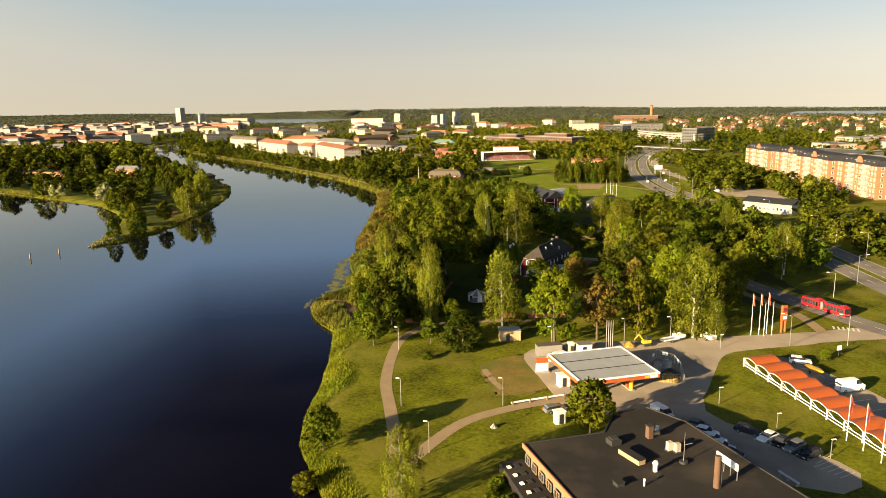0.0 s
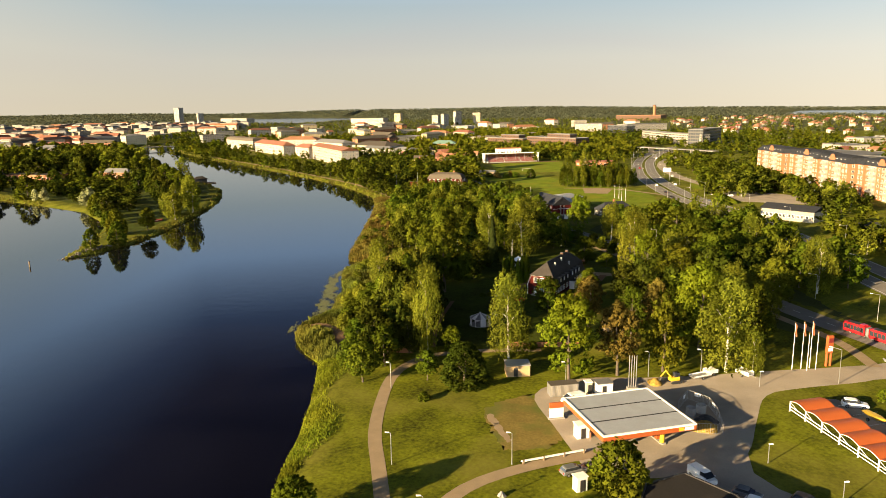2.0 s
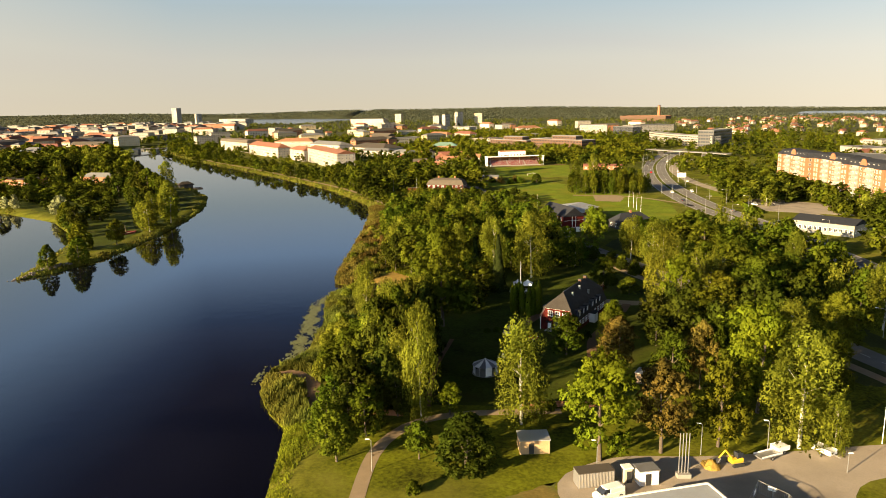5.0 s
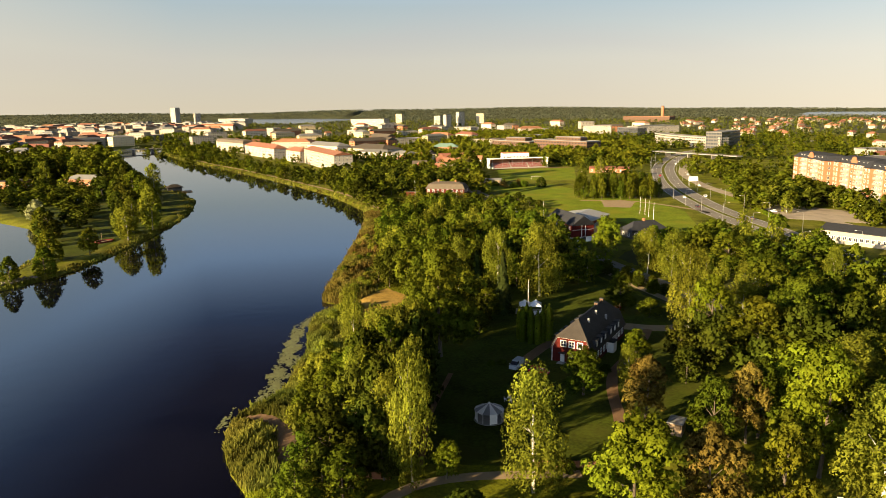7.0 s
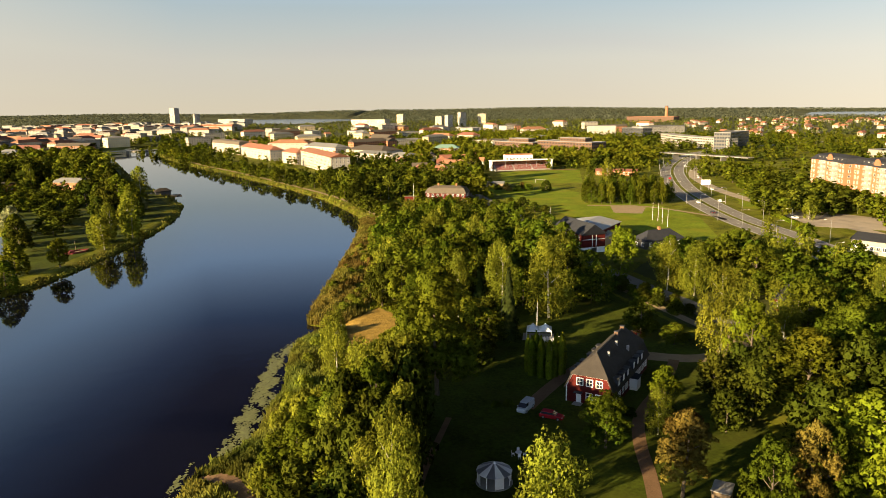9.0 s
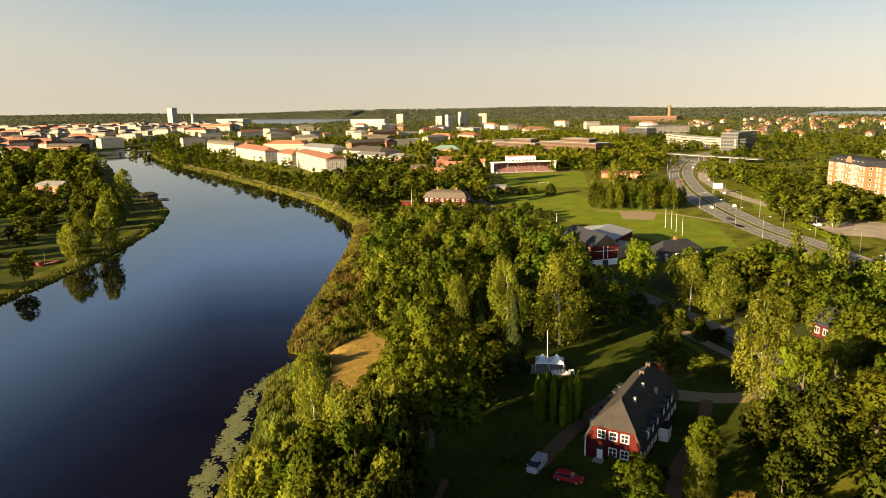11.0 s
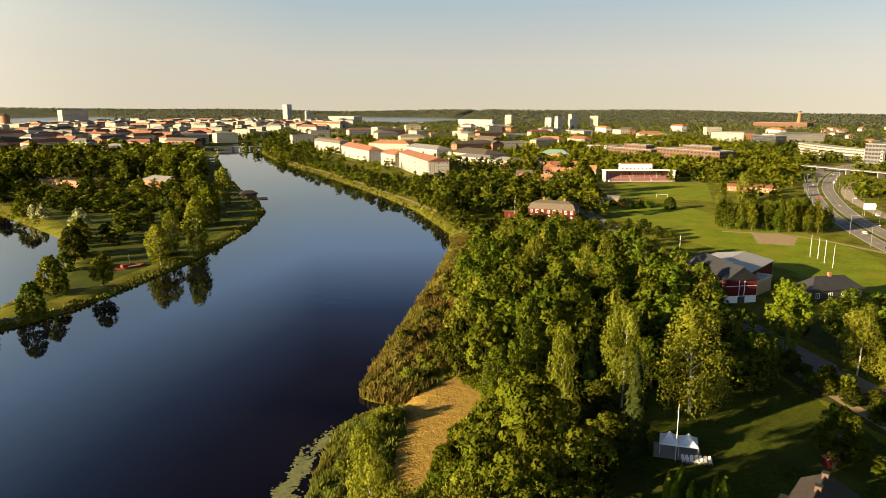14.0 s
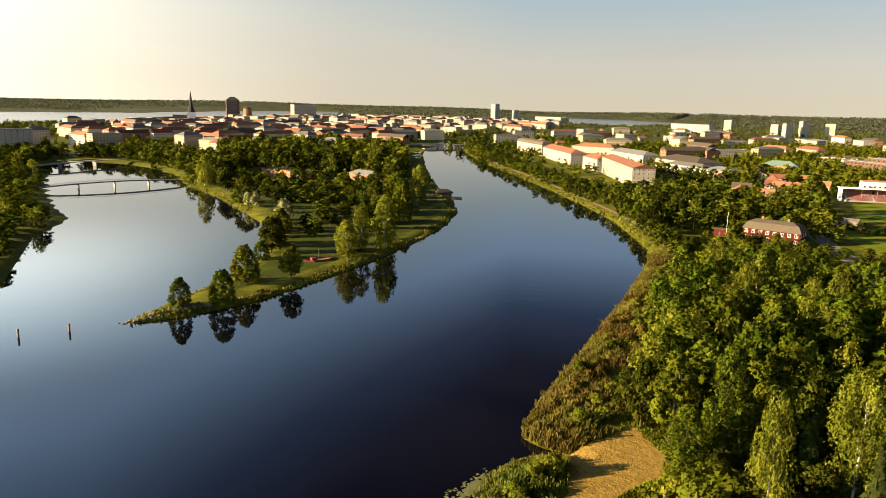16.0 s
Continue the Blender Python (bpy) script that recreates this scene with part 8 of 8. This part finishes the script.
building("annex", (66.5, 390.5), (76.5, 404), 7, 4.4, "flat", 0, "tanbrick", "tin", 0, "plain pinkish annex beside the barn", sides=False)
building("red_cottage", (97.4, 301.8), (100.2, 294.8), 9, 3.4, "gable", 3.6, "falured", "slate", 1, "red timber cottage with white windows and dark roof", cols=3)
root, w = building("old_house", (-10.5, 543.5), (14.2, 537.0), 11, 5.8, "mansard", 4.4, "falured", "brownroof", 2, "old dark red house with white windows and a weathered brown roof", cols=8, chimneys=2)
hut("outbuilding", -24, 548, -12, 8, 5, 3.2, "falured", "brownroof", "small red outbuilding beside the old house", "outbuilding", z=LAND)

hdg = thing("hedge", pose(0, 0, 0), "long clipped bright green hedge beside the cycle road", "hedge")
for k in range(14):
    a, b_ = Vector((176, 485)).lerp(Vector((171, 431)), k / 14), Vector((176, 485)).lerp(Vector((171, 431)), (k + 1) / 14)
    hv, hf, hn = crown_mesh("dome", 900 + k, 500, 0.3, 1.9, 1.7)
    part("section", fast_mesh("section", hv * np.array([0.8, 1.5, 1.0]), hf, ["leaf_y"], None, hn), "leaf_y", hdg, m=pose((a.x + b_.x) / 2, (a.y + b_.y) / 2, LAND - 0.1))

# football stand
std = thing("grandstand", at(45.5, 747, 13), "white roofed grandstand with dark red seats", "grandstand")
for k in range(8):
    part("tier", plate(2, 1.0 * k, 54, 1.0 * (k + 1), -0.2, 1.0 + 0.55 * k), "concrete", std)
    for q in range(3):
        part("bench", plate(3 + 17.4 * q, 1.0 * k + 0.2, 19 + 17.4 * q, 1.0 * k + 0.7, 1.0 + 0.55 * k, 1.4 + 0.55 * k), "seatred", std)
part("roof", slab([(-2, 0.5), (57, 0.5), (57, 11), (-2, 11)], 9.0, 9.3), "white", std)
part("fascia", plate(-2.1, 0.3, 57.1, 0.5, 8.9, 9.5), "white", std)
part("back_wall", plate(0, 9.0, 55, 9.4, -0.2, 9.0), "brick", std)
for x in (-1.6, 56.2):
    part("side_wall", plate(x, 0.6, x + 0.4, 9.0, -0.2, 9.0), "white", std)
for k in range(6):
    part("post", rods(((2 + 10 * k, 3.0, 2), (2 + 10 * k, 3.0, 9.0), 0.15)), "steel", std)
for q in range(4):
    part("stair", plate(1.2 + 17.4 * q, 0.2, 2.4 + 17.4 * q, 7.5, 0, 1.2), "white", std)
for key, lot in {"m_broad": [(22, 664, 24, 11)], "bush": [(39, 605, 4, 3.5), (52, 595, 4.5, 3.5), (60, 600, 5, 4)], "rust": [(45, 598, 5, 4), (57, 607, 5, 3.5)], "round": [(72, 596, 7.5, 4.5)], "m_birch": [(124, 640, 19, 5), (106, 618, 15, 4)]}.items():
    for x, y, h, r in lot:
        plant(key, x, y, h, r)
hut("pavilion", 130, 845, 20, 8, 8, 5, "white", "white", "small white clubhouse with a pointed roof", "pavilion")
building("clubhouse", (58, 772), (84, 776), 8, 12.5, "flat", 0, "white", "tile", 2, "white clubhouse above the grandstand", cols=8)
gl = thing("goal", at(75, 650), "white football goal frame", "goal")
part("crossbar", rods(((-3.6, 0, 2.4), (3.6, 0, 2.4), 0.07)), "white", gl)
for s in (-3.6, 3.6):
    part("post", rods(((s, 0, -0.1), (s, 0, 2.4), 0.07)), "white", gl)

# overpass, footbridges, town bridge
def bridge(name, A, B, width, z, material, label, piers, rise=0.0):
    A, B = Vector(A), Vector(B)
    ln = (B - A).length
    root = thing(name, pose(A.x, A.y, 0, 0, 0, math.degrees(math.atan2(B.y - A.y, B.x - A.x))), label, "bridge")
    vs, fs = [], []
    n_ = 24
    for k in range(n_ + 1):
        u = k / n_
        zz = z + rise * (1 - (2 * u - 1) ** 2)
        vs += [(u * ln, -width / 2, zz - 0.6), (u * ln, width / 2, zz - 0.6), (u * ln, width / 2, zz), (u * ln, -width / 2, zz)]
        if k:
            a, b_ = 4 * (k - 1), 4 * k
            for j in range(4):
                fs.append((a + j, a + (j + 1) % 4, b_ + (j + 1) % 4, b_ + j))
    fs += [(3, 2, 1, 0), (4 * n_, 4 * n_ + 1, 4 * n_ + 2, 4 * n_ + 3)]
    part("deck", (vs, fs), material, root)
    for s in (-1, 1):
        bm = bmesh.new()
        for k in range(n_):
            u0, u1 = k / n_, (k + 1) / n_
            f = lambda u: z + rise * (1 - (2 * u - 1) ** 2)
            rod(bm, (u0 * ln, s * (width / 2 - 0.1), f(u0) + 1.0), (u1 * ln, s * (width / 2 - 0.1), f(u1) + 1.0), 0.06, n=5)
            rod(bm, (u0 * ln, s * (width / 2 - 0.1), f(u0)), (u0 * ln, s * (width / 2 - 0.1), f(u0) + 1.0), 0.04, n=5)
        part("railing", bm, "dark", root)
    for k in range(piers):
        u = (k + 1) / (piers + 1)
        part("pier", boxes((u * ln - 0.3, -width / 2 + 0.3, -3, u * ln + 0.3, width / 2 - 0.3, z - 0.5 + rise * (1 - (2 * u - 1) ** 2))), "concrete", root)
    return root


bridge("footbridge", (-427, 475), (-392, 560), 3.5, 3.0, "dark", "slim dark footbridge over the side channel", 3, 1.6)
bridge("footbridge", (-548, 545), (-552, 650), 5, 4.0, "concrete", "pale road bridge over the side channel", 2, 1.0)
bridge("road_bridge", (-486, 1068), (-404, 1132), 14, 4.0, "concrete", "low stone town bridge over the river", 3, 0.8)
bridge("overpass", (236, 905), (300, 800), 10, 6.5, "concrete", "pale concrete overpass across the motorway", 3)

# river posts, island platform, landing stage
for x, y in ((-172, 288), (-165, 297.5)):
    pt = thing("mooring_post", pose(x, y, 0), "weathered timber mooring post in the water", "post", "mooring posts")
    part("pile", rods(((0, 0, -2.5), (0.1, 0, 2.1), 0.3, 0.27, 10)), "timber", pt)
    part("cap", rods(((0.1, 0, 2.1), (0.1, 0, 2.3), 0.3, 0.2, 10)), "dark", pt)
pl = thing("play_ship", at(-158, 394, 60), "red-edged play ship with a mast on the island", "play ship")
hull = [(-1, 0), (2, -2.4), (8, -2.4), (11, 0), (8, 2.4), (2, 2.4)]
part("deck", slab(hull, -0.1, 0.2), "gravel", pl)
for a, b_ in zip(hull, hull[1:] + hull[:1]):
    A, B = Vector(a), Vector(b_)
    part("gunwale", plate(0, -0.12, (B - A).length, 0.12, -0.1, 0.7), "seatred", pl, m=pose(A.x, A.y, 0, 0, 0, math.degrees(math.atan2(B.y - A.y, B.x - A.x))))
part("mast", rods(((5, 0, 0), (5, 0, 5), 0.1, 0.06, 8)), "timber", pl)
part("cabin", plate(1.8, -1, 3.8, 1, 0.2, 1.4), "seatred", pl)
ls = thing("landing_stage", pose(-204, 602, 0, 0, 0, 28), "dark boathouse with a floating landing stage", "landing stage")
part("deck", plate(-9, -4, 17, 3, 0.1, 0.6), "timber", ls)
part("hut", plate(0, -2.6, 10, 2.6, 0.6, 3.6), "dark", ls)
part("roof", roof_mesh("hip", 11, 6.4, 3.6, 2.2), "felt", ls, m=pose(-0.5, -3.2, 0))
for x in (-5.5, -2.5):
    part("parasol_post", rods(((x, 0, 0.6), (x, 0, 2.8), 0.05, 0.05, 6)), "dark", ls)
    part("parasol", rods(((x, 0, 2.3), (x, 0, 3.1), 1.5, 0.05, 8)), "dark", ls)
bn = thing("bench", at(-196, 421, 30), "pale bench on the island lawn", "bench")
part("seat", plate(-1, -0.25, 1, 0.25, 0.4, 0.48), "timber", bn)
part("backrest", plate(-1, 0.22, 1, 0.28, 0.5, 0.95), "timber", bn)
for x in (-0.8, 0.8):
    part("leg", plate(x - 0.05, -0.2, x + 0.05, 0.2, 0, 0.4), "dark", bn)

# ---- reeds, bank grass, lily pads, stones ----
def tufts(name, n_, seed, box_, d0, d1, hs, width, material, label, keep=None, sink=0.1):
    """Upright blades in a band along the shore."""
    g = np.random.default_rng(seed)
    x, y = g.uniform(box_[0], box_[2], n_), g.uniform(box_[1], box_[3], n_)
    s = land_dist(x, y)
    edge = d1 + (d1 - d0) * 0.35 * np.sin(y * 0.11 + np.sin(y * 0.037) * 3)
    ok = (s > d0) & (s < d0 + (edge - d0) * g.uniform(0.0, 1.15, n_) ** 0.7)
    if keep:
        ok &= inside(x, y, keep)
    ok &= ~inside(x, y, BEACH) & ~inside(x, y, INLET)
    x, y = x[ok], y[ok]
    z = np.maximum(ground_z(x, y), -0.4) - sink
    k = len(x)
    h = g.uniform(hs[0], hs[1], k) * (0.75 + 0.25 * np.sin(x * 0.4) * np.cos(y * 0.33) + 0.28 * np.sin(x * 1.3 + y * 0.5) * np.sin(y * 0.9 - x * 0.35))
    a = g.uniform(0, 3.1416, k)
    w = width * g.uniform(0.6, 1.3, k)
    lx, ly = g.normal(0.05, 0.24, k) * h, g.normal(0.03, 0.24, k) * h
    dx, dy = np.cos(a) * w, np.sin(a) * w
    v = np.stack([np.stack([x - dx, y - dy, z], 1), np.stack([x + dx, y + dy, z], 1), np.stack([x + dx * 0.7 + lx, y + dy * 0.7 + ly, z + h], 1), np.stack([x - dx * 0.5 + lx, y - dy * 0.5 + ly, z + h * 0.92], 1)], 1).reshape(-1, 3)
    me = fast_mesh(name, v, np.arange(4 * k).reshape(-1, 4), [material])
    return tagged(part(name, me, material), label, name, kind="stuff")


tufts("reeds", 135000, 71, (-50, 292, -8, 480), -0.4, 14.0, (1.3, 2.3), 0.16, "reed", "dense yellowish reed belt along the river bank")
tufts("reeds", 90000, 72, (-45, 184, -18, 292), -0.4, 11.0, (0.9, 2.0), 0.15, "reed", "yellowish reeds and bank grass", [(-46, 184), (-24, 184), (-19, 250), (-20, 280), (-24, 292), (-46, 293)])
tufts("bank_grass", 90000, 73, (-34, 60, -10, 186), -0.5, 5.0, (0.3, 0.8), 0.11, "bankgrass", "tall green grass along the water's edge")
tufts("bank_grass", 30000, 76, (-22, 250, -1, 316), 3.0, 60.0, (0.25, 0.9), 0.16, "bankgrass", "rough grass round the small beach", [(-20, 251), (-3, 252), (-2, 300), (-8, 314), (-21, 314), (-20, 304)])
tufts("reeds", 30000, 74, (-170, 305, -130, 600), -0.8, 3.0, (0.5, 1.4), 0.4, "reed", "bank grass along the island shore")
tufts("reeds", 60000, 75, (-420, 480, -30, 1100), -0.8, 5.0, (0.8, 1.8), 0.7, "reed", "yellow grass along the far bank")
g = np.random.default_rng(77)
cx, cy = [], []
for mx, my, sx, sy, n_ in ((-37.4, 275, 1.4, 3.4, 420), (-38, 264, 1.5, 3.6, 800), (-37.2, 254.5, 1.9, 2.8, 950), (-36.4, 246, 2.0, 2.4, 850), (-37, 238, 1.7, 2.6, 620), (-36.2, 229.5, 1.5, 2.6, 560), (-36.2, 223, 1.3, 1.8, 240), (-42, 212, 0.7, 3.0, 90)):
    kq = g.integers(0, 16, n_)
    ux, uy, uw = g.normal(0, 0.62, 16), g.normal(0, 0.62, 16), g.uniform(0.12, 0.42, 16)
    cx = np.concatenate([cx, mx + sx * (ux[kq] + uw[kq] * g.normal(size=n_)) - 0.5 * sx])
    cy = np.concatenate([cy, my + 1.3 * sy * (uy[kq] + uw[kq] * g.normal(size=n_))])
ok = (land_dist(cx, cy) < -0.4)
cx, cy = cx[ok], cy[ok]
r_, zq = g.uniform(0.14, 0.27, len(cx)), g.uniform(0.02, 0.07, len(cx))
hexa = np.array([(math.cos(a), math.sin(a)) for a in (0.2, 1.5, 3.2, 4.6)])
v = np.stack([np.stack([cx + r_ * q[0], cy + r_ * q[1], zq], 1) for q in hexa * 1.3], 1).reshape(-1, 3)
tagged(part("lily_pads", fast_mesh("lily_pads", v, np.arange(len(v)).reshape(-1, 4), ["pads"]), "pads"), "floating lily pads in loose mats", "lily pads", kind="stuff")
gs = random.Random(5)
stone_meshes = []
for s in range(4):
    bm = bmesh.new()
    bmesh.ops.create_icosphere(bm, subdivisions=1, radius=0.5)
    for v_ in bm.verts:
        v_.co *= 1 + 0.5 * noise.noise(v_.co * 2 + Vector((s * 7, 0, 0)))
    me = bpy.data.meshes.new("stone")
    bm.to_mesh(me)
    bm.free()
    stone_meshes.append(me)
for k in range(60):
    f = gs.random()
    x, y = -157.5 + 3 * gs.uniform(-0.5, 0.5) + 14 * f * 0.62, 309 + 24 * f
    st = part("stone", stone_meshes[k % 4], "stone")
    x = x - 1.0
    st.matrix_basis = Matrix.Translation((x, y, max(height_at(x, y), -0.2) + 0.1)) @ Matrix.Diagonal((gs.uniform(0.7, 1.9), gs.uniform(0.7, 1.9), gs.uniform(0.5, 1.2), 1))
    tagged(st, "dark rough stone on the island tip", "stone", "stones on the island tip")
